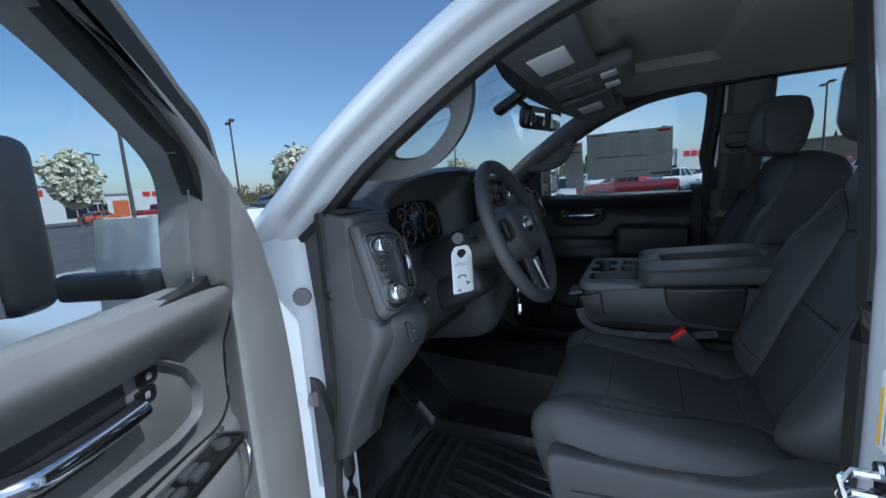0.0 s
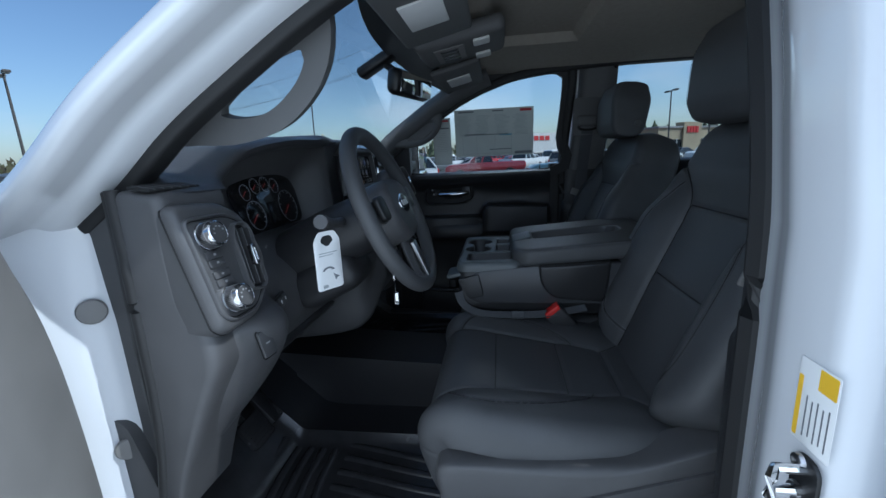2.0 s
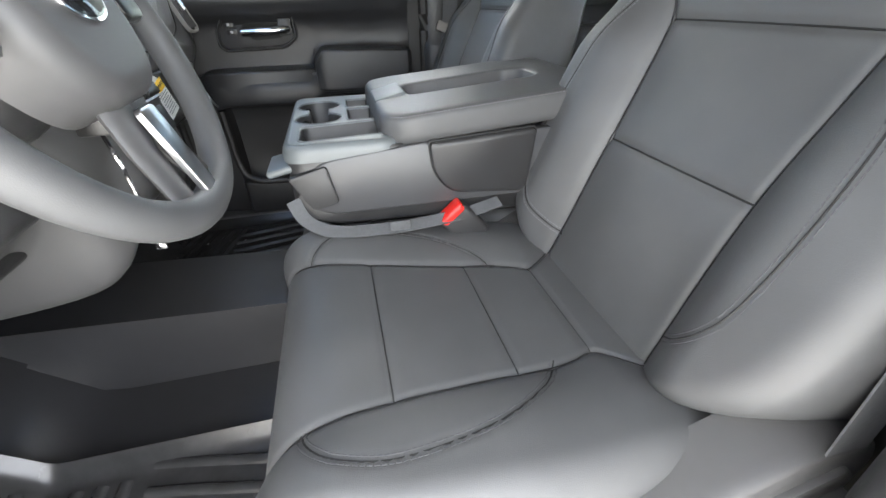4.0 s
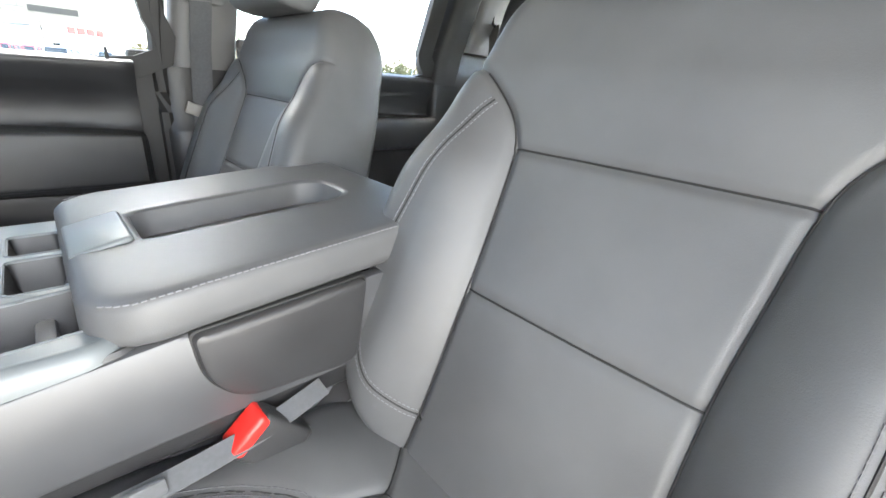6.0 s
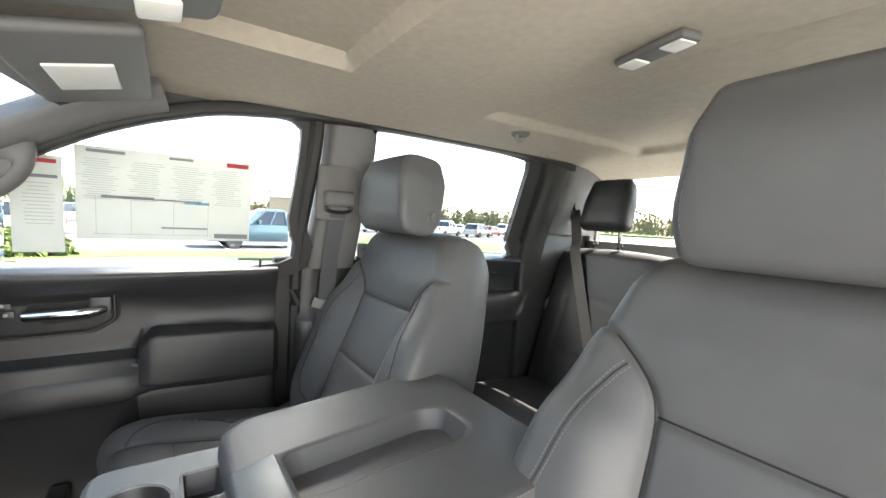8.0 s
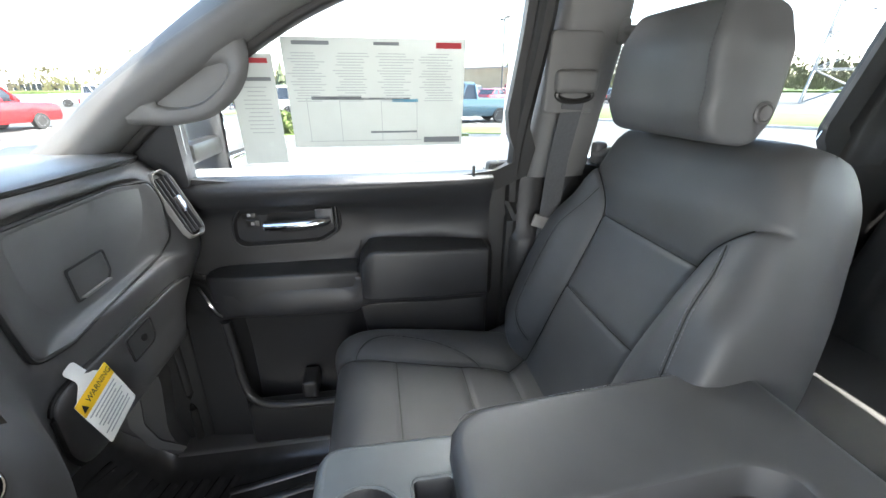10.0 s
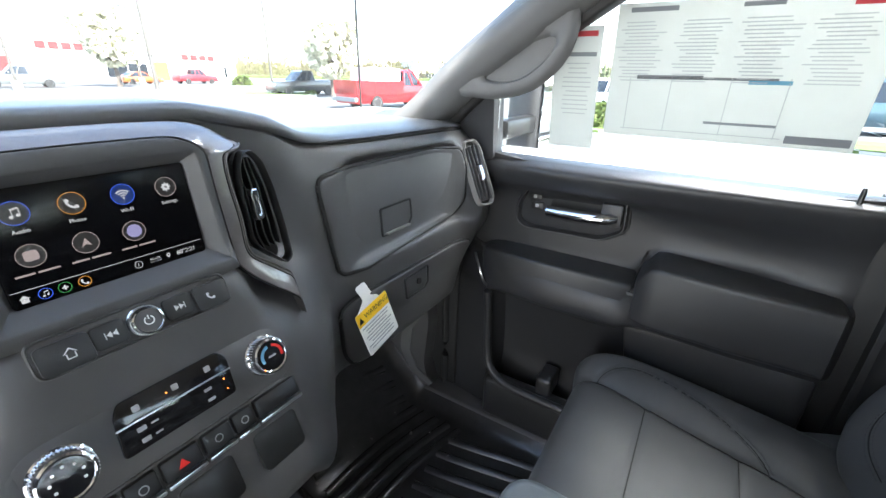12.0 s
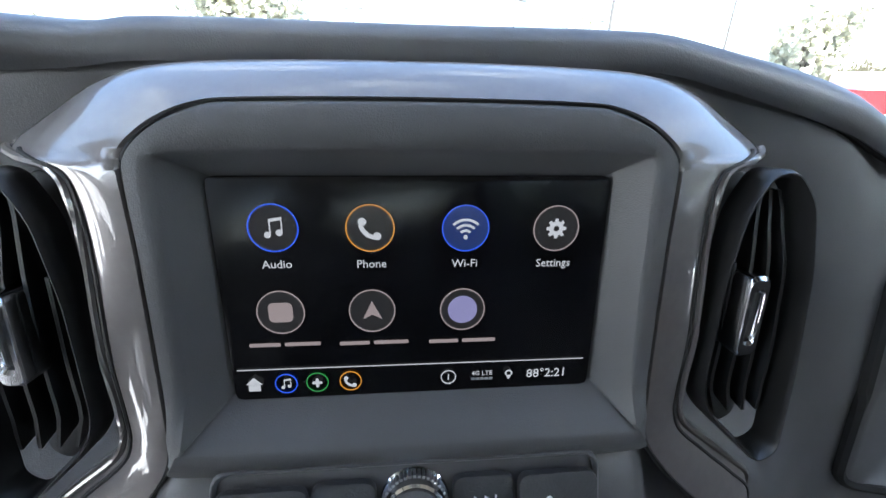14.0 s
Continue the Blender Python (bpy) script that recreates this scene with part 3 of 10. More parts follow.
FRONT_SECTIONS = [
    # y, then (x, z) from the belt down
    (0.655, [(0.752, 1.562), (0.742, 1.545), (0.750, 1.50), (0.765, 1.45), (0.77, 1.39), (0.77, 1.34), (0.765, 1.31), (0.765, 1.25), (0.752, 1.21), (0.748, 1.0), (0.748, 0.84)]),
    (0.60, [(0.750, 1.562), (0.728, 1.545), (0.742, 1.505), (0.766, 1.46), (0.772, 1.39), (0.768, 1.335), (0.745, 1.312), (0.745, 1.25), (0.742, 1.20), (0.738, 1.0), (0.742, 0.84)]),
    (0.55, [(0.748, 1.562), (0.722, 1.545), (0.738, 1.508), (0.770, 1.47), (0.774, 1.39), (0.768, 1.335), (0.715, 1.318), (0.712, 1.245), (0.728, 1.205), (0.730, 1.0), (0.735, 0.84)]),
    (0.530, [(0.748, 1.562), (0.721, 1.545), (0.738, 1.508), (0.770, 1.47), (0.774, 1.39), (0.768, 1.335), (0.713, 1.318), (0.710, 1.245), (0.772, 1.215), (0.795, 1.0), (0.755, 0.84)]),
    (0.40, [(0.748, 1.562), (0.716, 1.545), (0.735, 1.508), (0.772, 1.47), (0.776, 1.39), (0.768, 1.335), (0.705, 1.314), (0.700, 1.245), (0.765, 1.215), (0.800, 1.0), (0.735, 0.84)]),
    (0.25, [(0.748, 1.562), (0.714, 1.547), (0.733, 1.510), (0.772, 1.475), (0.778, 1.395), (0.770, 1.335), (0.703, 1.312), (0.698, 1.245), (0.760, 1.215), (0.795, 1.0), (0.735, 0.84)]),
    (0.225, [(0.748, 1.562), (0.714, 1.547), (0.733, 1.510), (0.770, 1.475), (0.778, 1.42), (0.765, 1.37), (0.700, 1.345), (0.694, 1.262), (0.748, 1.24), (0.775, 1.0), (0.735, 0.84)]),
    (0.195, [(0.748, 1.562), (0.714, 1.548), (0.732, 1.512), (0.766, 1.475), (0.775, 1.43), (0.760, 1.398), (0.690, 1.382), (0.684, 1.272), (0.735, 1.25), (0.745, 1.0), (0.735, 0.84)]),
    (0.05, [(0.748, 1.562), (0.714, 1.550), (0.730, 1.514), (0.762, 1.475), (0.772, 1.43), (0.755, 1.398), (0.686, 1.380), (0.680, 1.270), (0.722, 1.247), (0.732, 1.0), (0.73, 0.84)]),
    (-0.075, [(0.748, 1.562), (0.716, 1.552), (0.728, 1.516), (0.750, 1.475), (0.757, 1.43), (0.745, 1.392), (0.690, 1.374), (0.686, 1.268), (0.722, 1.245), (0.732, 1.0), (0.73, 0.84)]),
    (-0.092, [(0.748, 1.562), (0.722, 1.552), (0.735, 1.516), (0.752, 1.475), (0.757, 1.43), (0.750, 1.392), (0.712, 1.374), (0.71, 1.268), (0.74, 1.245), (0.745, 1.0), (0.745, 0.84)]),
]
REAR_SECTIONS = [
    (-0.355, [(0.748, 1.585), (0.722, 1.575), (0.735, 1.54), (0.752, 1.50), (0.757, 1.46), (0.750, 1.44), (0.735, 1.42), (0.735, 1.33), (0.752, 1.31), (0.755, 1.1), (0.745, 0.88)]),
    (-0.45, [(0.748, 1.585), (0.716, 1.572), (0.733, 1.535), (0.762, 1.50), (0.767, 1.46), (0.758, 1.44), (0.695, 1.425), (0.69, 1.33), (0.748, 1.31), (0.755, 1.1), (0.74, 0.88)]),
    (-0.80, [(0.748, 1.585), (0.716, 1.572), (0.733, 1.535), (0.762, 1.50), (0.767, 1.46), (0.758, 1.44), (0.69, 1.43), (0.685, 1.33), (0.74, 1.31), (0.75, 1.1), (0.74, 0.88)]),
    (-1.06, [(0.748, 1.585), (0.722, 1.572), (0.735, 1.535), (0.752, 1.50), (0.757, 1.46), (0.75, 1.44), (0.71, 1.43), (0.705, 1.33), (0.745, 1.31), (0.75, 1.1), (0.745, 0.88)]),
]


def door_skin(sections, s, steps=7):
    rings = []
    for (y0, a), (y1, b) in zip(sections, sections[1:]):
        k = max(2, int((y0 - y1) / 0.02))
        for j in range(k):
            f = j / k
            f = f * f * (3 - 2 * f)
            pts = [(pa[0] + (pb[0] - pa[0]) * f, pa[1] + (pb[1] - pa[1]) * f, 0) for pa, pb in zip(a, b)]
            rings.append([(s * v.x, y0 + (y1 - y0) * j / k, v.y) for v in smooth(pts, steps)])
    y1, b = sections[-1]
    rings.append([(s * v.x, y1, v.y) for v in smooth([(p[0], p[1], 0) for p in b], steps)])
    bm = loft(rings, False, False)
    # close towards the outside
    back = [[(s * 0.80, r[0][1], r[0][2]), r[0]] for r in rings]
    join(bm, loft(back, False, False))
    for r in (rings[0], rings[-1]):
        f = [bm.verts.new(p) for p in r] + [bm.verts.new((s * 0.83, r[0][1], r[-1][2])), bm.verts.new((s * 0.83, r[0][1], r[0][2]))]
        bm.faces.new(f)
    bmesh.ops.remove_doubles(bm, verts=bm.verts, dist=0.0005)
    return bm


def skin_x(sections, y, z):
    """The lining's distance from the centreline at a place."""
    near = min(range(len(sections) - 1), key=lambda i: 0 if sections[i][0] >= y >= sections[i + 1][0] else min(abs(sections[i][0] - y), abs(sections[i + 1][0] - y)) + 1)
    (y0, a), (y1, b) = sections[near], sections[near + 1]
    f = max(0.0, min(1.0, (y0 - y) / (y0 - y1)))
    f = f * f * (3 - 2 * f)
    col = [((pa[0] + (pb[0] - pa[0]) * f), pa[1] + (pb[1] - pa[1]) * f) for pa, pb in zip(a, b)]
    return lerp([(q, p) for p, q in col][::-1], z)


def plate_on(s, x, loop, depth, r=0.003):
    """A raised plate on the inner face of a side: loop of (y, z) on the plane at x."""
    m = Matrix(((0, 0, -s, s * x), (1, 0, 0, 0), (0, 1, 0, 0), (0, 0, 0, 1)))
    return prism(loop, m, depth, r)


def ring_on(s, x, outer, inner, depth, r=0.002):
    m = Matrix(((0, 0, -s, s * x), (1, 0, 0, 0), (0, 1, 0, 0), (0, 0, 0, 1)))
    return frame_ring(outer, inner, m, depth, r)


def scaled(loop, f, g=None):
    cx, cy = sum(p[0] for p in loop) / len(loop), sum(p[1] for p in loop) / len(loop)
    return [(cx + (x - cx) * f, cy + (y - cy) * (g if g else f)) for x, y in loop]


def front_door(s, name, label, turn=None, hinge=(0.89, 0.88)):
    d = thing(name, (s * hinge[0], hinge[1], 0.8), label, "car door", turn=turn)
    # lining tone stands for light: daylit pale on the open door, shaded dark inside
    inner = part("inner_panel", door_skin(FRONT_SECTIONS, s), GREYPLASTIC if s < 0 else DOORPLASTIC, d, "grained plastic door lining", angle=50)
    part("outer_skin", rbox((min(s * 0.83, s * 0.975), -0.085, 0.66), (max(s * 0.83, s * 0.975), 0.80, 1.555 if s > 0 else 1.485), 0.03, 4), PAINT, d, "white painted door shell")
    part("door_edge", rbox((min(s * 0.806, s * 0.84), -0.088, 0.84), (max(s * 0.806, s * 0.84), 0.652, 1.55 if s > 0 else 1.50), 0.004), PAINT, d, "white painted inner door edge")
    part("belt_seal", rbox((min(s * 0.757, s * 0.80), -0.085, 1.535), (max(s * 0.757, s * 0.80), 0.60, 1.558), 0.006, 3), SEAL, d, "black rubber belt seal under the glass")
    g = part("window_glass", pane(GLASS_FRONT, s), GLASS, d, "clear door window")
    g.visible_shadow = False
    part("window_frame", band(GLASS_FRONT, s, 0.0, 0.034, 0.014), SEAL, d, "black rubber window frame", angle=30)
    if s < 0:
        part("frame_cover", band(GLASS_FRONT, s, 0.0, 0.042, -0.012, 1.575), GREYPLASTIC, d, "wide grey window frame cover, pale for daylight", angle=40)
        edge = smooth([(0.825, 0.84, 0), (0.828, 1.10, 0), (0.822, 1.30, 0), (0.806, 1.45, 0), (0.772, 1.56, 0), (0.718, 1.64, 0), (0.640, 1.715, 0), (0.552, 1.78, 0), (0.455, 1.838, 0), (0.37, 1.882, 0)], 6)
        back = smooth([(0.345, 1.866, 0), (0.42, 1.826, 0), (0.50, 1.774, 0), (0.548, 1.735, 0), (0.566, 1.70, 0), (0.570, 1.65, 0), (0.573, 1.590, 0)], 5) + [Vector((0.585, 1.556, 0)), Vector((0.61, 1.550, 0)), Vector((0.640, 1.53, 0)), Vector((0.640, 1.20, 0)), Vector((0.640, 0.84, 0))]
        loop = edge + back
        count = len(loop)
        rings = []
        for inset, o in ((0.0, 0.062), (0.0, 0.012), (0.003, 0.003), (0.008, -0.004), (0.016, -0.007)):
            ring = []
            for i, p in enumerate(loop):
                t_ = loop[(i + 1) % count] - loop[i - 1]
                n_ = Vector((-t_.y, t_.x, 0)).normalized()
                q = p + n_ * inset
                ring.append((s * (min(side_x(q.y), 0.752) - 0.012 + o), q.x, q.y))
            rings.append(ring)
        part("front_lining", loft(rings), GREYPLASTIC, d, "smooth grey lining, pale for daylight, ahead of the window and armrest", angle=60)
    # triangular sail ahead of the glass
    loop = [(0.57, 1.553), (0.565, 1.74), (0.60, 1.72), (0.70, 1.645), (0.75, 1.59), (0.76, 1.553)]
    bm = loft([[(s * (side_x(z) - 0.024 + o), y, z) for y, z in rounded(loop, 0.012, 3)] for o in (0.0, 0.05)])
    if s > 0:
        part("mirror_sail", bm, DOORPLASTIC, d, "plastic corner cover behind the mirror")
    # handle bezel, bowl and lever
    # handle surround and bowl follow the same daylit and shaded tones
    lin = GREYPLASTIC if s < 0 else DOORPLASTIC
    o = rounded([(0.292, 1.532), (0.276, 1.518), (0.272, 1.434), (0.316, 1.406), (0.495, 1.402), (0.514, 1.418), (0.512, 1.464), (0.474, 1.526)] if s > 0 else [(0.275, 1.528), (0.262, 1.505), (0.262, 1.42), (0.30, 1.39), (0.50, 1.374), (0.552, 1.382), (0.560, 1.42), (0.535, 1.465), (0.45, 1.522)], 0.014, 4)
    part("bezel_joint", ring_on(s, 0.780, scaled(o, 1.035, 1.06), scaled(o, 0.98, 0.97), 0.012, 0.001), DARK, d)
    part("handle_bezel", ring_on(s, 0.780, o, scaled(o, 0.93, 0.88), 0.030 if s < 0 else 0.027, 0.006), lin, d, "handle surround")
    plate = part("handle_bowl", plate_on(s, 0.779, scaled(o, 0.95, 0.92), 0.016 if s < 0 else 0.010, 0.001), lin, d)
    loop = rounded([(0.308, 1.494), (0.308, 1.43), (0.40, 1.425), (0.44, 1.44), (0.44, 1.494)] if s < 0 else [(0.318, 1.514), (0.318, 1.436), (0.405, 1.430), (0.440, 1.462), (0.416, 1.510)], 0.010, 3)
    # flat dark plate stands for the shade of a recess behind the lever
    part("handle_recess_shade", plate_on(s, 0.7625 if s < 0 else 0.7685, loop, 0.0015, 0.0005), DOORPLASTIC if s < 0 else DARK, plate)
    lev = smooth([(s * 0.755, 0.300, 1.462), (s * 0.742, 0.32, 1.460), (s * 0.740, 0.38, 1.458), (s * 0.744, 0.435, 1.456)], 6)
    part("door_handle", tube(lev, 0.0155, 14, flat=0.8, up=(0, 0, 1)), CHROME, d, "chrome inner door handle")
    for k in range(2):
        y0 = 0.462 + (0.0 if k else 0.006)
        part("lock_switch", plate_on(s, 0.7625 if s < 0 else 0.7685, rrect_at(y0 + 0.006, 1.478 - 0.021 * k, 0.030, 0.017, 0.003), 0.004, 0.0015), BLACKPART, d)
        part("lock_mark", plate_on(s, 0.7584 if s < 0 else 0.7644, rrect_at(y0 + 0.006, 1.478 - 0.021 * k, 0.008, 0.008, 0.002), 0.0005, 0.0001), GREYMARK, d)
    # joints that divide the lining
    for line in ([(0.640, 1.512), (0.640, 1.36)], [(0.225, 1.40), (0.232, 1.355), (0.226, 1.27)], [(0.226, 1.258), (0.05, 1.258), (-0.08, 1.256)], [(0.640, 1.36), (0.60, 1.335), (0.50, 1.338), (0.245, 1.345)]):
        pts_ = smooth([(p[0], p[1], 0) for p in line], 6) if len(line) > 2 else [Vector((line[0][0], line[0][1] + (line[1][1] - line[0][1]) * k / 8, 0)) for k in range(9)]
        part("lining_joint", tube([(s * (skin_x(FRONT_SECTIONS, p.x, p.y) - 0.0005), p.x, p.y) for p in pts_], 0.0022, 6), DARK, d)
    # armrest switch pad, pocket and speaker details
    part("switch_pad", rbox((min(s * 0.715, s * 0.758), 0.33, 1.325), (max(s * 0.715, s * 0.758), 0.475, 1.334), 0.004), DOORPLASTIC, d)
    part("window_switch", rbox((min(s * 0.725, s * 0.745), 0.425, 1.333), (max(s * 0.725, s * 0.745), 0.45, 1.343), 0.003), CHROME, d, "window switch with a bright edge")
    if s < 0:
        panel = part("switch_panel", rbox((-0.755, 0.40, 1.324), (-0.712, 0.575, 1.336), 0.005), BLACKPART, d, "window and mirror switch panel")
        part("panel_edge", rbox((-0.757, 0.575, 1.325), (-0.710, 0.579, 1.339), 0.0015), SATIN, panel, "thin bright strip")
        part("mirror_dial", lathe([(0, 0), (0.013, 0), (0.012, 0.005), (0.006, 0.0065), (0, 0.0065)], pose(-0.733, 0.548, 1.336), 20), PLASTIC, panel, "round mirror dial")
        for k in range(4):
            part("window_switch", rbox((-0.745 if k % 2 else -0.730, 0.425 + 0.045 * (k // 2), 1.334), (-0.733 if k % 2 else -0.718, 0.455 + 0.045 * (k // 2), 1.345), 0.003), PLASTIC, panel)
    line = smooth([(s * 0.738, 0.605, 1.315), (s * 0.716, 0.585, 1.30), (s * 0.713, 0.565, 1.255), (s * 0.73, 0.55, 1.235)], 6)
    # satin metal stands for light catching the front of the pull
    part("pull_lit_edge", tube(line, 0.0030, 6), SATIN, d, "thin armrest edge, bright metal for the light on it")
    top_ = [(s * (skin_x(FRONT_SECTIONS, 0.60 - 0.375 * k / 30, 1.330) - 0.002), 0.60 - 0.375 * k / 30, 1.331) for k in range(31)]
    part("bridge_edge", tube(top_, 0.0045, 8), PLASTIC, d, "rounded edge of the pull bridge")
    lip = smooth([(s * 0.716, 0.553, 1.232), (s * 0.722, 0.550, 1.15), (s * 0.722, 0.546, 1.06), (s * 0.714, 0.528, 1.005), (s * 0.703, 0.48, 0.983), (s * 0.698, 0.38, 0.980), (s * 0.698, 0.20, 0.980)], 6)
    part("map_pocket", tube(lip, 0.011, 10), DOORPLASTIC, d, "rounded lip of the moulded door pocket")
    if s > 0:
        # padded pull bridge and armrest, each a crisp moulding on the lining
        bar = lambda y, dx, top, low, face: [(s * (x + dx), y, z) for x, z in rounded([(0.775, top + 0.006), (face + 0.004, top), (face, low), (0.775, low - 0.016)], [0.002, 0.009, 0.012, 0.002], 5)]
        part("pull_bridge", loft([bar(0.592, 0.050, 1.330, 1.296, 0.704), bar(0.585, 0.030, 1.338, 1.286, 0.704), bar(0.568, 0.014, 1.344, 1.279, 0.704), bar(0.545, 0.004, 1.346, 1.276, 0.704), bar(0.50, 0.0, 1.347, 1.275, 0.702), bar(0.238, 0.0, 1.347, 1.275, 0.699), bar(0.234, 0.003, 1.344, 1.278, 0.699)]), DOORPLASTIC, d, "padded pull bridge", angle=50)
        part("armrest_pad", loft([bar(0.230, 0.006, 1.362, 1.284, 0.690), bar(0.226, 0.001, 1.370, 1.279, 0.684), bar(0.205, 0.0, 1.398, 1.276, 0.678), bar(0.19, 0.0, 1.402, 1.275, 0.676), bar(0.05, 0.0, 1.398, 1.274, 0.674), bar(-0.075, 0.0, 1.392, 1.273, 0.680), bar(-0.084, 0.006, 1.386, 1.278, 0.686)]), DOORPLASTIC, d, "padded armrest", angle=50)
        part("handle_pivot", plate_on(s, 0.772, rounded([(0.283, 1.492), (0.283, 1.446), (0.325, 1.442), (0.325, 1.492)], 0.005, 3), 0.026, 0.004), DOORPLASTIC, d, "black handle pivot")
        part("pocket_divider", rbox((0.715, 0.365, 0.975), (0.79, 0.405, 1.030), 0.008, 3), DOORPLASTIC, d, "small upright divider in the pocket")
    part("lower_panel", plate_on(s, 0.745, rounded([(0.238, 1.258), (0.20, 1.04), (-0.085, 1.04), (-0.085, 1.254)], 0.02, 3), 0.028, 0.006), DOORPLASTIC, d, "raised lower door panel")
    part("pocket_bin", rbox((min(s * 0.70, s * 0.745), 0.02, 0.85), (max(s * 0.70, s * 0.745), 0.545, 0.985), 0.018, 3), DOORPLASTIC, d, "lower door bin")
    part("lock_pin", lathe([(0, 0), (0.004, 0), (0.0036, 0.02), (0.0025, 0.026), (0, 0.027)], pose(s * 0.733, -0.045, 1.557), 10), BLACKPART, d, "black lock pin")
    # tow mirror
    bx = s * (1.16 if s > 0 else 1.24)
    my_ = 0.645 if s > 0 else 0.73
    part("mirror_arm", obox((s * 0.99, 0.63 if s > 0 else 0.715, 1.60 if s > 0 else 1.545), (0.20, 0.045, 0.05), 0.012), BLACKPART, d, "black mirror arm")
    mm = Matrix.Rotation(radians(-s * 8), 3, "Z")
    shell = part("mirror_shell", obox((bx, my_, 1.66), (0.17, 0.11, 0.33), 0.035, mm, 4), DOORPLASTIC, d, "tall black towing mirror")
    part("mirror_glass", obox((bx, my_ - 0.06, 1.68), (0.145, 0.004, 0.21), 0.002, mm), MIRRORGLASS, shell, "mirror glass")
    part("spotter_glass", obox((bx, my_ - 0.06, 1.535), (0.145, 0.004, 0.06), 0.002, mm), MIRRORGLASS, shell, "convex lower mirror glass")
    return d


def rrect_at(cx, cy, w, h, r, n=3):
    return [(cx + x, cy + y) for x, y in rrect(w, h, r, n)]


front_door(1, "passenger_door", "closed passenger door with black lining and chrome handle")
front_door(-1, "driver_door", "wide-open driver's door with grey lining coloured paler for daylight", Matrix.Translation((0, 0, -0.03)) @ Matrix.Rotation(radians(-66), 4, "Z"), (0.84, 0.85))

for s, name in ((1, "rear_door"), (-1, "rear_door")):
    d = thing(name, (s * 0.85, -0.7, 0.85), "closed rear door with black lining and window", "car door", "rear doors")
    part("inner_panel", door_skin(REAR_SECTIONS, s), DOORPLASTIC, d, "grained black door lining", angle=50)
    part("outer_skin", rbox((min(s * 0.80, s * 0.95), -1.06, 0.66), (max(s * 0.80, s * 0.95), -0.36, 1.575), 0.02, 3), PAINT, d, "white painted door shell")
    g = part("window_glass", pane(GLASS_REAR, s), GLASSTINT, d, "lightly tinted rear door window")
    g.visible_shadow = False
    part("window_frame", band(GLASS_REAR, s, 0.0, 0.055, 0.006), SEAL, d, "black rubber window frame", angle=30)
    part("door_handle", tube(smooth([(s * 0.752, -0.46, 1.49), (s * 0.742, -0.48, 1.488), (s * 0.744, -0.58, 1.486)], 5), 0.011, 10), CHROME, d, "chrome inner door handle")
    part("switch_pad", rbox((min(s * 0.70, s * 0.74), -0.62, 1.428), (max(s * 0.70, s * 0.74), -0.52, 1.438), 0.004), BLACKPART, d)


# ---- seats ----
def padded(path, width, depth, roll, edge, us, body, warp=None):
    """An upholstered body: a profile path of (y, z) swept across the seat. width(s), depth(u, s) along the path's normal; the sides
    roll away by roll over the outer edge share. s is the length along the path. Returns the mesh and a function for points on it."""
    pts = [Vector((0, y, z)) for y, z in path]
    lens = [0.0]
    for a, b in zip(pts, pts[1:]):
        lens.append(lens[-1] + (b - a).length)
    def at(a, s):
        s = max(0.0, min(lens[-1], s))
        i = max(0, min(len(lens) - 2, next((k for k in range(len(lens) - 1) if lens[k + 1] >= s), len(lens) - 2)))
        f = (s - lens[i]) / max(1e-9, lens[i + 1] - lens[i])
        p = pts[i].lerp(pts[i + 1], f)
        i0, i1 = max(0, i - 1), min(len(pts) - 1, i + 2)
        d = (pts[i1] - pts[i0]).normalized()
        n = Vector((0, d.z, -d.y))
        w = width(s)
        e = max(0.0, (abs(a) - (1 - edge)) / edge)
        drop = roll * (1 - math.sqrt(max(0.0, 1 - e * e)))
        u = a * w if warp is None else warp(a, s)
        if warp is not None:
            e = max(0.0, (abs(u) / w - (1 - edge)) / edge)
            drop = roll * (1 - math.sqrt(max(0.0, 1 - e * e)))
        return Vector((u, 0, 0)) + p + n * (depth(u, s) - drop)
    rings = [[body + at(a, s) for a in us] for s in lens]
    return loft(rings, False, False), (lambda u, s, off=0.0: body + at(u / width(s), s) + Vector((0, 0, 0))), lens


def groove(d, w=0.0035, deep=0.006):
    return -deep * math.exp(-(d / w) ** 2)


def resample(points, step):
    out = [Vector(points[0])]
    for a, b in zip(points, points[1:]):
        a, b = Vector(a), Vector(b)
        k = max(1, int((b - a).length / step))
        out += [a.lerp(b, (j + 1) / k) for j in range(k)]
    return [(p.x, p.y) for p in out]


def curve1(keys, t):
    """Piecewise smooth value through keys."""
    if t <= keys[0][0]:
        return keys[0][1]
    if t >= keys[-1][0]:
        return keys[-1][1]
    for i in range(len(keys) - 1):
        (a, va), (b, vb) = keys[i], keys[i + 1]
        if t <= b:
            f = (t - a) / (b - a)
            p, q = (keys[i - 1] if i else keys[i]), (keys[i + 2] if i + 2 < len(keys) else keys[i + 1])
            m0 = (vb - p[1]) / (b - p[0]) * (b - a)
            m1 = (q[1] - va) / (q[0] - a) * (b - a)
            return (2 * f ** 3 - 3 * f * f + 1) * va + (f ** 3 - 2 * f * f + f) * m0 + (-2 * f ** 3 + 3 * f * f) * vb + (f ** 3 - f * f) * m1


BACK_UP, BACK_N, BACK_P = Vector((0, -0.39, 0.92)), Vector((0, 0.92, 0.39)), Vector((0, -0.222, 1.35))
# widths of the insert and of the whole back, by height v along the back from the lower seam
INSERT = [(-0.25, 0.135), (-0.20, 0.128), (0.0, 0.124), (0.10, 0.130), (0.168, 0.137), (0.20, 0.150), (0.23, 0.180), (0.25, 0.212), (0.262, 0.26)]
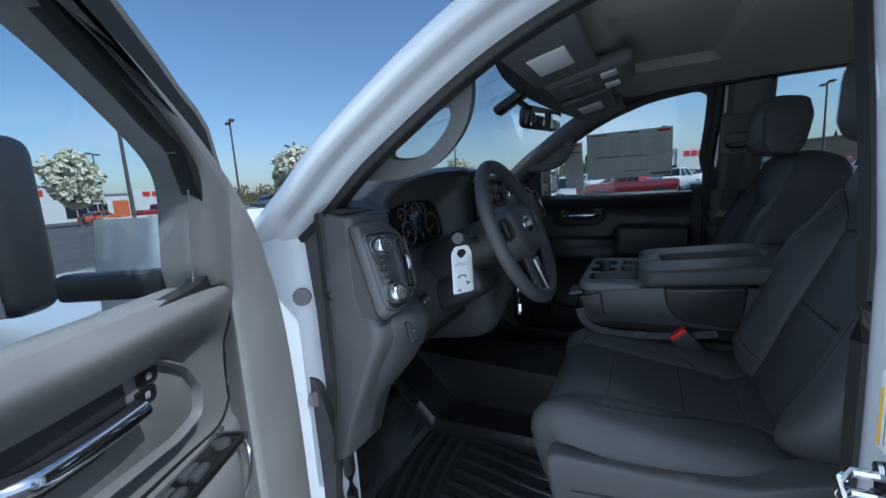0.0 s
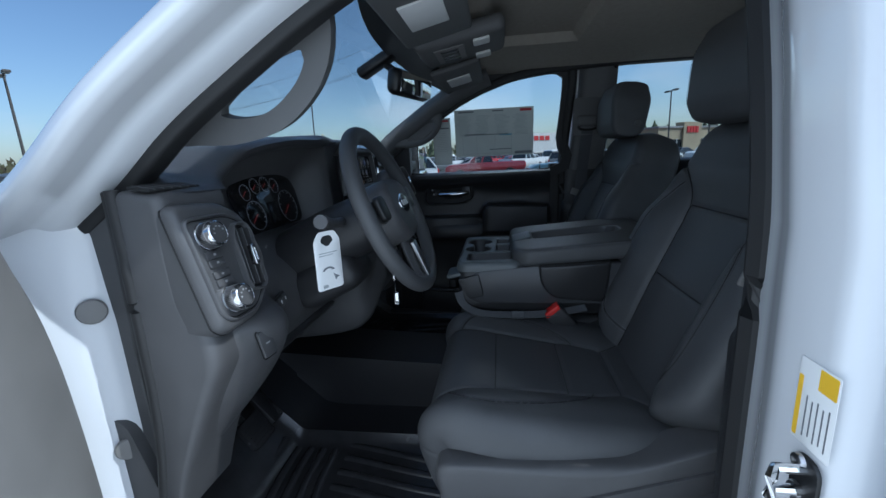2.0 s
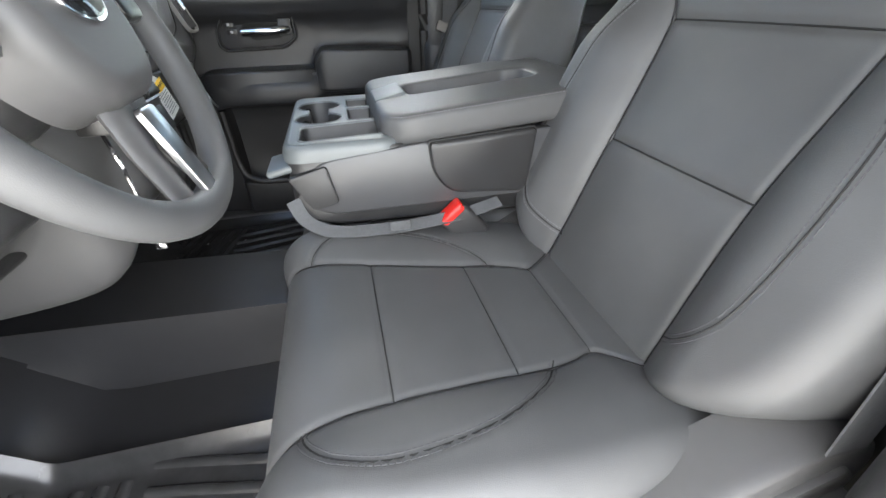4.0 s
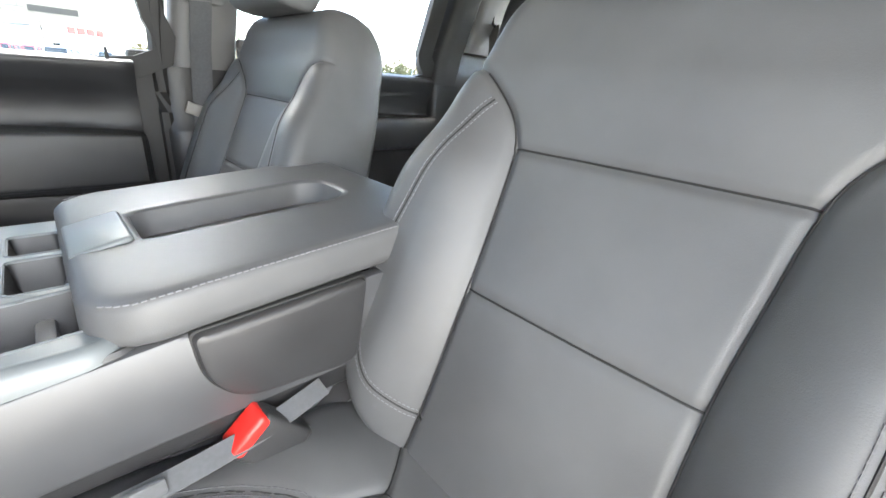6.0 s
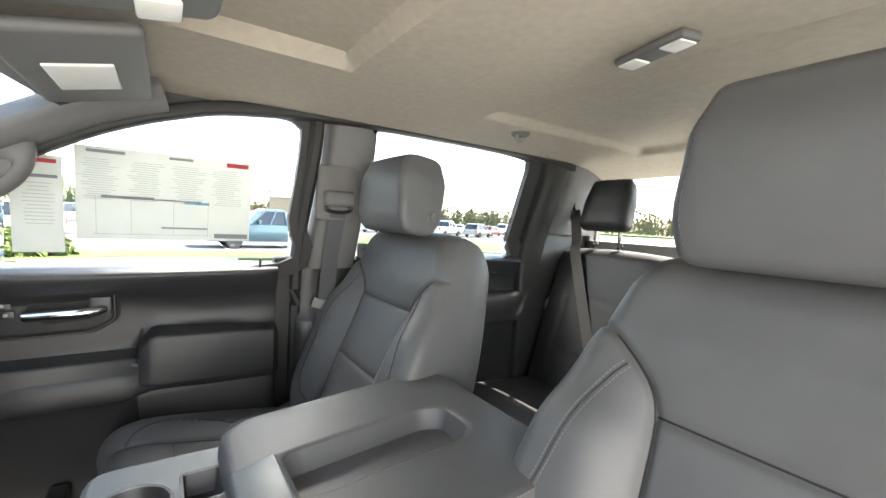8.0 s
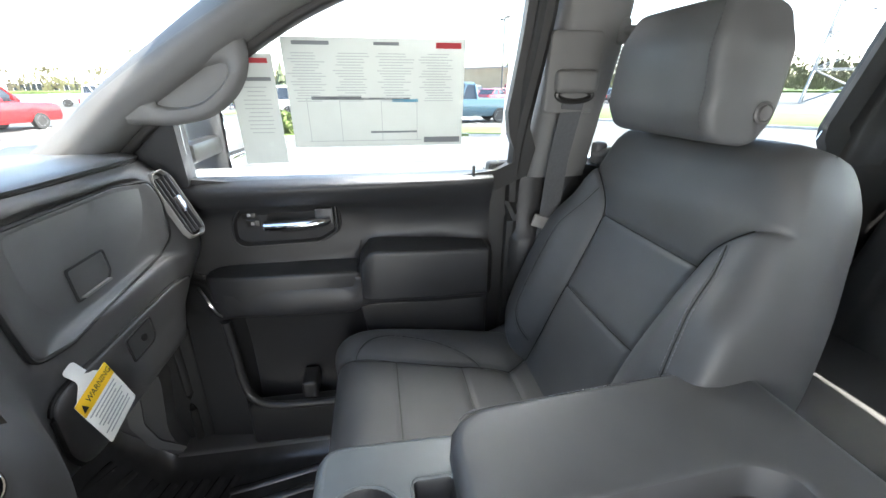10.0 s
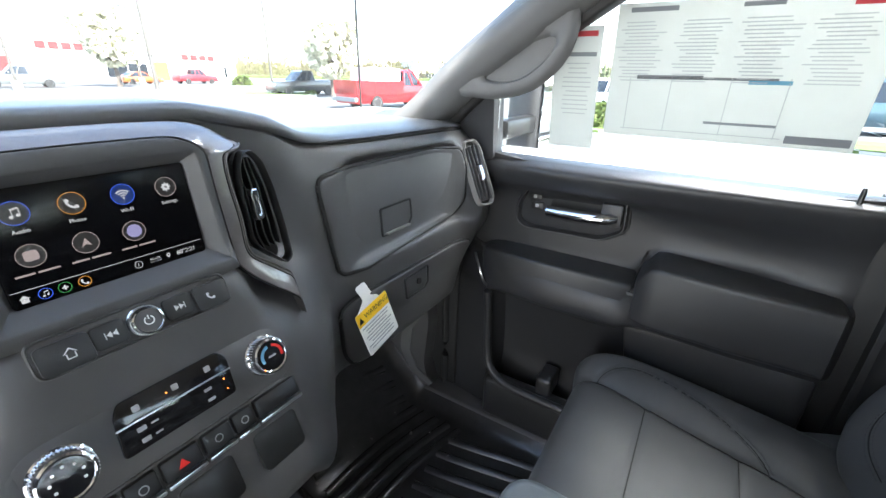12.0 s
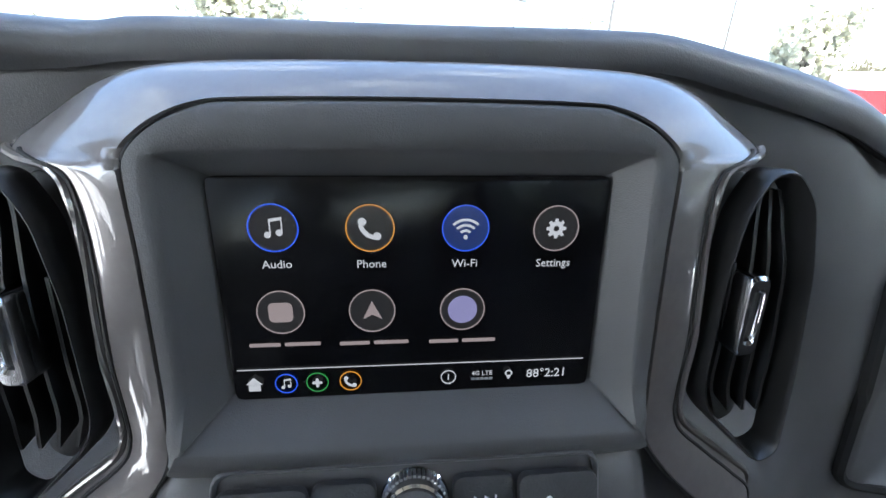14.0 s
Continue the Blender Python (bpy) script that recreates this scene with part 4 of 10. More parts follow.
BACKW = [(-0.28, 0.120), (-0.225, 0.165), (-0.19, 0.216), (-0.14, 0.262), (-0.07, 0.281), (0.05, 0.282), (0.16, 0.262), (0.25, 0.235), (0.31, 0.215), (0.345, 0.198), (0.37, 0.185)]


def back_depth(u, v):
    """Relief of the front of the backrest."""
    au = abs(u)
    ins = curve1(INSERT, v)
    d = 0.0
    low = lerp([(-0.26, 0.6), (-0.15, 1.0), (0.10, 1.0), (0.255, 0.25), (0.30, 0.0)], v)
    if au > ins:
        f = min(1.0, (au - ins) / 0.075)
        d += 0.050 * low * math.sin(f * math.pi / 2)
    d += 0.012 * lerp([(-0.2, 0.2), (-0.02, 1.0), (0.16, 0.3), (0.3, 0.0)], v) * math.cos(min(1, au / 0.2) * math.pi / 2)
    d += lerp([(0.16, 0.0), (0.26, 0.022), (0.37, 0.030)], v)
    if v < 0.262:
        slope = abs(curve1(INSERT, v + 0.004) - curve1(INSERT, v - 0.004)) / 0.008
        d += groove(abs(au - ins) / math.sqrt(1 + slope * slope), 0.0055, 0.0040)
    if au < ins:
        d += groove(v, 0.0055, 0.0035) + groove(v - 0.168, 0.0055, 0.0040)
    return d


def seat(side, name, label, detail=True):
    cx = -0.408 if side < 0 else 0.430
    body = Vector((cx, 0, 0))
    t = thing(name, (cx, 0.05, 0.83), label, "car seat", "front seats")
    fine = 1 if detail else 2
    # backrest: closed rings from the bottom to the rounded top; columns follow the bolster seam
    half = 76 // fine
    cols = [i / half for i in range(half + 1)]
    def col_u(c, v):
        """Share c of the half-width to a lateral place; the seam lies at c = 0.5."""
        w = curve1(BACKW, v)
        ins = min(curve1(INSERT, v), w * 0.93)
        if c <= 0.5:
            f = c / 0.5
            return ins * (1 - (1 - f) ** 1.35)
        f = (c - 0.5) / 0.5
        return ins + (w - ins) * f ** 1.25
    def front(u, v):
        w = curve1(BACKW, v)
        e = max(0.0, (abs(u) - (w - 0.040)) / 0.040)
        d = back_depth(u, v) - 0.034 * (1 - math.sqrt(max(0.0, 1 - min(1.0, e) ** 2)))
        top = max(0.0, (v - 0.305) / 0.065)
        return d - 0.052 * (1 - math.sqrt(max(0.0, 1 - min(1.0, top) ** 2)))
    def on(u, s):
        v = s - 0.26
        return body + Vector((u, 0, 0)) + BACK_P + BACK_UP * v + BACK_N * front(u, v)
    rings = []
    v = -0.26
    while v <= 0.3701:
        w = curve1(BACKW, v)
        th = 0.150 - 0.03 * max(0.0, v) / 0.37
        top = min(1.0, max(0.0, (v - 0.305) / 0.065))
        bk = -th + 0.045 * (1 - math.sqrt(1 - top * top))
        ring = [on(-col_u(c, v), v + 0.26) for c in reversed(cols)] + [on(col_u(c, v), v + 0.26) for c in cols[1:]]
        p = body + BACK_P + BACK_UP * v
        for u, o in ((w * 1.0, 0.5), (w * 0.985, 0.88), (w * 0.93, 1.0), (w * 0.5, 1.03), (0, 1.04), (-w * 0.5, 1.03), (-w * 0.93, 1.0), (-w * 0.985, 0.88), (-w * 1.0, 0.5)):
            ring.append(p + Vector((u, 0, 0)) + BACK_N * (bk * o))
        rings.append(ring)
        v += (0.0045 if v < 0.14 or v > 0.27 else 0.003) * fine if v < 0.33 else 0.002
    bm = loft(rings)
    back = part("backrest", bm, VINYL, t, "black vinyl backrest with raised bolsters and seams", angle=70)
    # double stitched bolster seams, from the foot of the back up to the yoke
    for sg in (-1, 1):
        line = [(0.118, -0.166), (0.150, -0.160), (0.186, -0.146), (0.220, -0.110), (0.237, -0.045), (0.233, 0.013), (0.224, 0.057), (0.205, 0.144), (0.188, 0.192), (0.176, 0.214)] if sg != side else [(0.138, -0.162), (0.165, -0.145), (0.188, -0.117), (0.200, -0.080), (0.205, 0.0), (0.202, 0.088), (0.189, 0.138), (0.180, 0.180), (0.172, 0.214)]
        line = [Vector((p.x, p.y)) for p in smooth([(u, v_, 0) for u, v_ in line], 9)]
        across = []
        for k, p in enumerate(line):
            d = (line[min(k + 1, len(line) - 1)] - line[max(k - 1, 0)]).normalized()
            across.append(Vector((d.y, -d.x)))
        lay = lambda off, up: [on(sg * (p.x + n.x * off), p.y + n.y * off + 0.26) + BACK_N * up for p, n in zip(line, across)]
        part("seam", tube(lay(0.0, -0.0001), 0.0012, 6), DARK, back)
        for off in (-0.0050, 0.0050):
            part("stitching", dashes(lay(off, 0.0005), 0.0060, 0.0043, 0.0007), STITCH if sg != side else STITCHDARK, back, "double stitching")
    # sunken seams
    for sg in (-1, 1):
        part("seam", tube([on(sg * curve1(INSERT, v_), v_ + 0.26) + BACK_N * 0.0012 for v_ in [-0.22 + 0.464 * k / 90 for k in range(91)]], 0.0011, 6), DARK, back)
    for v_ in (0.0, 0.168):
        w_ = curve1(INSERT, v_) - 0.001
        part("seam", tube([on(-w_ + 2 * w_ * k / 40, v_ + 0.26) + BACK_N * 0.0012 for k in range(41)], 0.0011, 6), DARK, back)
    # headrest
    hm = basis(Vector((cx, -0.320, 1.771)), (1, 0, 0), BACK_N * 1.0 + Vector((0, 0.25, -0.25)))
    rings = []
    for k in range(33):
        f = -math.cos(math.pi * k / 32)
        e = math.sqrt(max(0.0, 1 - max(0, (abs(f) - 0.84) / 0.16) ** 2))
        w = lerp([(-1, 0.104), (-0.3, 0.120), (0.4, 0.128), (1, 0.124)], f) * (0.93 + 0.07 * e)
        d = lerp([(-1, 0.052), (-0.3, 0.066), (0.5, 0.060), (1, 0.044)], f)
        ring = []
        for x, z in rrect(2 * w, 2 * d * (0.45 + 0.55 * e), min(0.016, d * (0.45 + 0.55 * e) * 0.9), 7):
            ring.append((x, z))
        dense = []
        for (x0, z0), (x1, z1) in zip(ring, ring[1:] + ring[:1]):
            m_ = 16 if abs(z1 - z0) < 1e-7 else (6 if abs(x1 - x0) < 1e-7 else 1)
            dense += [(x0 + (x1 - x0) * j / m_, z0 + (z1 - z0) * j / m_) for j in range(m_)]
        rings.append([hm @ Vector((x * (1 - 0.10 * max(0.0, -z) / 0.066), 0.093 * f, z + (0.006 * (1 - (x / 0.13) ** 2) if z > 0 else 0.0))) for x, z in dense])
    head = part("headrest", loft(rings), VINYL, t, "black vinyl head restraint", angle=60)
    for sg in (-1, 1):
        line = [hm @ Vector((sg * 0.117 * lerp([(-1, 0.84), (-0.3, 0.97), (0.4, 1.03), (1, 1.0)], -0.85 + 1.7 * k / 40) * 0.95, 0.091 * (-0.85 + 1.7 * k / 40), lerp([(-1, 0.052), (-0.3, 0.066), (0.5, 0.060), (1, 0.044)], -0.85 + 1.7 * k / 40) + 0.0026)) for k in range(41)]
        part("stitching", dashes(line, 0.0065, 0.0042, 0.0008), STITCHDARK, head, "dark stitching")
    bm = lathe([(0.0, 0.0), (0.014, 0.0), (0.015, 0.003), (0.012, 0.005), (0.0105, 0.003), (0.009, 0.006), (0.0, 0.0065)], basis(hm @ Vector((-side * 0.1235, 0.046, -0.026)), (0, 0, 1), (-side, 0, 0)), 20)
    part("release_button", bm, PLASTIC, head, "round black release button")
    for sg in (-1, 1):
        part("post", tube([(cx + sg * 0.065, -0.385, 1.62), (cx + sg * 0.065, -0.335, 1.72)], 0.006, 8), CHROME, t, "steel headrest post")
    # cushion
    prof = smooth([(0, 0.262, 1.015), (0, 0.284, 1.06), (0, 0.293, 1.11), (0, 0.286, 1.155), (0, 0.262, 1.183), (0, 0.22, 1.193), (0, 0.158, 1.188), (0, 0.08, 1.178), (0, 0.0, 1.168), (0, -0.08, 1.160), (0, -0.15, 1.158), (0, -0.24, 1.16)], 12 if detail else 6)
    yz = resample([(p.y, p.z) for p in prof], 0.0045 * fine)
    ins_u = [(-0.25, 0.175), (-0.15, 0.139), (-0.11, 0.108), (-0.09, 0.096), (-0.065, 0.104), (-0.03, 0.112), (0.05, 0.118), (0.158, 0.131), (0.245, 0.148), (0.30, 0.17)]
    cw = [(-0.25, 0.235), (-0.15, 0.255), (0.0, 0.268), (0.15, 0.268), (0.24, 0.258), (0.30, 0.245)]
    lens = [0.0]
    for a, b in zip(yz, yz[1:]):
        lens.append(lens[-1] + math.dist(a, b))
    def y_at(s):
        i = max(0, min(len(lens) - 2, next((k for k in range(len(lens) - 1) if lens[k + 1] >= s), len(lens) - 2)))
        f = max(0.0, min(1.0, (s - lens[i]) / max(1e-9, lens[i + 1] - lens[i])))
        return (yz[i][0] + (yz[i + 1][0] - yz[i][0]) * f, yz[i][1] + (yz[i + 1][1] - yz[i][1]) * f)
    # stitched ear on each side bolster: lateral place and y of its outer seam
    ear = [(p.x, p.y) for p in smooth([(0.104, -0.034, 0), (0.120, -0.024, 0), (0.142, -0.004, 0), (0.172, 0.042, 0), (0.192, 0.094, 0), (0.205, 0.165, 0), (0.196, 0.210, 0), (0.174, 0.236, 0), (0.148, 0.250, 0)], 5)]
    ytab = {}
    def cdepth(u, s):
        key = round(s, 5)
        if key not in ytab:
            ytab[key] = y_at(s)
        y, z = ytab[key]
        top = lerp([(0.05, 0.0), (0.17, 1.0)], s)
        ins = curve1(ins_u, y)
        au = abs(u)
        d = 0.0
        if au > ins:
            d += 0.020 * top * math.sin(min(1.0, (au - ins) / 0.085) * math.pi / 2) * lerp([(-0.2, 0.4), (-0.05, 1.0), (0.3, 1.0)], y)
        elif top > 0.5:
            d += (groove(y - 0.158, 0.005, 0.0025) + groove(y - 0.015, 0.005, 0.0025) + groove(y + 0.09, 0.005, 0.0035))
        if s > 0.13:
            d += groove(au - ins, 0.005, 0.0035)
        d += groove(s - 0.115, 0.0035, 0.005)
        if s > 0.13 and au > ins and -0.05 < y < 0.27:
            near = min((au - p[0]) ** 2 + (y - p[1]) ** 2 for p in ear)
            d += groove(math.sqrt(near), 0.005, 0.0035)
        return d
    def cwid(s):
        key = round(s, 5)
        if key not in ytab:
            ytab[key] = y_at(s)
        return curve1(cw, ytab[key][0])
    def cwarp(a, s):
        w = cwid(s)
        ins = min(curve1(ins_u, ytab[round(s, 5)][0]), w * 0.9)
        c = abs(a)
        u = ins * (1 - (1 - c / 0.5) ** 1.3) if c <= 0.5 else ins + (w - ins) * ((c - 0.5) / 0.5) ** 1.2
        return math.copysign(u, a)
    cols2 = [-1 + 2 * i / (132 // fine) for i in range(132 // fine + 1)]
    bm, _, _ = padded(yz, cwid, cdepth, 0.066, 0.17, cols2, body, cwarp)
    _, con, _ = padded(yz, cwid, cdepth, 0.066, 0.17, [-1, 1], body)
    cush = part("cushion", bm, VINYL, t, "black vinyl seat cushion with stitched panels", angle=70)
    tot = lens[-1]
    flat_part = [(-yz[k][0], lens[k]) for k in range(len(yz)) if lens[k] > 0.16]
    s_of = lambda y: lerp(flat_part, -y)
    for y_ in (0.158, 0.015, -0.09):
        w_ = curve1(ins_u, y_)
        part("seam", tube([con(-w_ + 2 * w_ * k / 30, s_of(y_)) + Vector((0, 0, 0.0006)) for k in range(31)], 0.0009, 6), DARK, cush)
    for sg in (-1, 1):
        part("seam", tube([con(sg * curve1(ins_u, y_at(s_)[0]), s_) + Vector((0, 0, 0.0008)) for s_ in [0.135 + (tot - 0.22) * k / 70 for k in range(71)]], 0.0009, 6), DARK, cush)
    part("seam", tube([con(-0.23 + 0.46 * k / 50, 0.115) + Vector((0, 0.001, 0.0005)) for k in range(51)], 0.0009, 6), DARK, cush)
    for sg in (-1, 1):
        across = []
        for k, p in enumerate(ear):
            q, r_ = ear[min(k + 1, len(ear) - 1)], ear[max(k - 1, 0)]
            l = math.dist(q, r_)
            across.append(((q[1] - r_[1]) / l, -(q[0] - r_[0]) / l))
        lay = lambda off, up: [con(sg * (p[0] + n[0] * off), s_of(p[1] + n[1] * off)) + Vector((0, 0, up)) for p, n in zip(ear, across)]
        part("seam", tube(lay(0.0, 0.0012), 0.0010, 6), DARK, cush)
        for off in (-0.0045, 0.0045):
            part("stitching", dashes(smooth(lay(off, 0.0010), 3), 0.0060, 0.0043, 0.0007), STITCHDARK, cush, "double stitching round the bolster panel")
    part("stitching", dashes([con(-0.2 + 0.4 * k / 60, 0.123) + Vector((0, 0.0012, 0)) for k in range(61)], 0.0062, 0.0042, 0.0007), STITCHDARK, cush, "dark stitching")
    # base: side shields, frame and rails
    for sg in (-1, 1):
        x0, x1 = cx + sg * 0.225, cx + sg * 0.262
        out = 0.026 if sg == side and side < 0 else 0.0
        loop = rounded([(0.262, 1.138), (0.252, 1.06), (0.215, 0.92), (0.10, 0.90), (-0.24, 0.90), (-0.27, 1.19), (-0.20, 1.205), (-0.06, 1.150), (0.06, 1.142)], 0.03, 4)
        m = basis((cx + sg * 0.222, 0, 0), (0, 1, 0), (sg, 0, 0))
        yy = 1 if (m @ Vector((0, 1, 0))).z > 0 else -1
        bm = prism([(y, z * yy) for y, z in loop], m, 0.042 + out, 0.016, 4)
        sh = part("side_shield", bm, PLASTIC, t, "black plastic seat side shield", angle=50)
        if sg == side:
            loop = rounded([(0.215, 1.075), (0.19, 1.055), (0.10, 1.05), (-0.02, 1.055), (-0.16, 1.11), (-0.24, 1.155), (-0.22, 1.175), (-0.12, 1.14), (0.03, 1.09)], 0.010, 4)
            bm = prism([(y, z * yy) for y, z in loop], basis((cx + sg * (0.258 + out), 0, 0), (0, 1, 0), (sg, 0, 0)), 0.012, 0.006, 3)
            part("shield_ridge", bm, PLASTIC, sh, "raised ridge of the shield")
            loop = rounded([(0.06, 1.050), (0.055, 1.030), (-0.06, 1.028), (-0.20, 1.095), (-0.235, 1.145), (-0.20, 1.14), (-0.05, 1.065)], 0.010, 4)
            bm = prism([(y, z * yy) for y, z in loop], basis((cx + sg * (0.262 + out), 0, 0), (0, 1, 0), (sg, 0, 0)), 0.02, 0.008, 3)
            part("recline_lever", bm, PLASTIC, t, "black recliner lever")
        part("seat_rail", rbox((min(x0, x0 - sg * 0.05), -0.26, 0.835), (max(x0, x0 - sg * 0.05), 0.22, 0.89), 0.006), BLACKPART, t, "dark steel seat rail")
    part("seat_frame", rbox((cx - 0.215, -0.24, 0.92), (cx + 0.215, 0.23, 1.09), 0.02, 3), BLACKPART, t)
    return t


seat(-1, "front_seat", "black vinyl front seat with grey stitching on the driver's side")
seat(1, "front_seat", "black vinyl front seat beside the passenger door")


# rear bench: three backs, cushions, headrests
bench = thing("rear_bench", (0, -1.1, 0.87), "black upholstered rear bench seat along the cab's back wall", "bench seat")
for x0, x1 in ((-0.695, -0.20), (-0.20, 0.20), (0.20, 0.695)):
    w = (x1 - x0) / 2 - 0.003
    cx = (x0 + x1) / 2
    us = [math.sin((-1 + 2 * i / 40) * math.pi / 2 * 0.9) / math.sin(math.pi / 2 * 0.9) for i in range(41)]
    up, n = Vector((0, -0.30, 0.954)), Vector((0, 0.954, 0.30))
    p0 = Vector((0, -1.08, 1.06))
    path = [p0 + up * (k * 0.012) for k in range(48)]
    top = path[-1]
    for k in range(1, 12):
        a = math.pi * k / 12
        path.append(top - n * 0.06 + n * 0.06 * math.cos(a) + up * 0.045 * math.sin(a))
    path += [top - n * 0.12 - up * (0.09 * k) for k in range(1, 7)]
    def rd(u, s):
        d = 0.012 * math.cos(min(1, abs(u) / 0.24) * math.pi / 2)
        if s < 0.56:
            d += groove(abs(u) - 0.15, 0.005, 0.008) if s < 0.40 else 0
            if abs(u) < 0.15:
                d += groove(s - 0.17, 0.004, 0.006) + groove(s - 0.40, 0.004, 0.006)
        return d
    bm, _, _ = padded([(p.y, p.z) for p in path], lambda s: w, rd, 0.020, 0.08, us, Vector((cx, 0, 0)))
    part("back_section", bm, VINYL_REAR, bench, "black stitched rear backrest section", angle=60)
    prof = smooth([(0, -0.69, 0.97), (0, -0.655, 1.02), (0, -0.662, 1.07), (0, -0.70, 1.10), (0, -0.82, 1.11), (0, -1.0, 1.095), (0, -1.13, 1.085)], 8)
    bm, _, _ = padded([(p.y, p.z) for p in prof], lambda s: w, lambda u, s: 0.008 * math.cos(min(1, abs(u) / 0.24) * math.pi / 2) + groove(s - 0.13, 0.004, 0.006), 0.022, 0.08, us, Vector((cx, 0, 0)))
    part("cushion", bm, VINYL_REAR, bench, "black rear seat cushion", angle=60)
part("seat_base", rbox((-0.66, -1.42, 0.872), (0.66, -0.745, 1.03), 0.02), BLACKPART, bench)
for hx in (-0.48, 0.49):
    hm = basis(Vector((hx, -1.285, 1.812)), (1, 0, 0), (0, 0.96, 0.28))
    rings = []
    for k in range(17):
        f = -1 + 2 * k / 16
        e = math.sqrt(max(0.0, 1 - max(0, (abs(f) - 0.75) / 0.25) ** 2))
        rings.append([hm @ Vector((math.copysign(abs(math.cos(a)) ** 0.4, math.cos(a)) * lerp([(-1, 0.082), (0, 0.102), (1, 0.106)], f) * (0.86 + 0.14 * e), 0.105 * f, math.copysign(abs(math.sin(a)) ** 0.5, math.sin(a)) * 0.042 * (0.3 + 0.7 * e))) for a in [2 * math.pi * j / 40 for j in range(40)]])
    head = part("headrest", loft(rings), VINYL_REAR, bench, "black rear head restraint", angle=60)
    for sg in (-1, 1):
        part("post", tube([(hx + sg * 0.055, -1.285, 1.64), (hx + sg * 0.055, -1.285, 1.76)], 0.0065, 8), CHROME, head, "chrome headrest post")
        part("guide", lathe([(0, 0), (0.016, 0), (0.015, 0.012), (0, 0.014)], pose(hx + sg * 0.055, -1.285, 1.655), 16), PLASTIC, head)


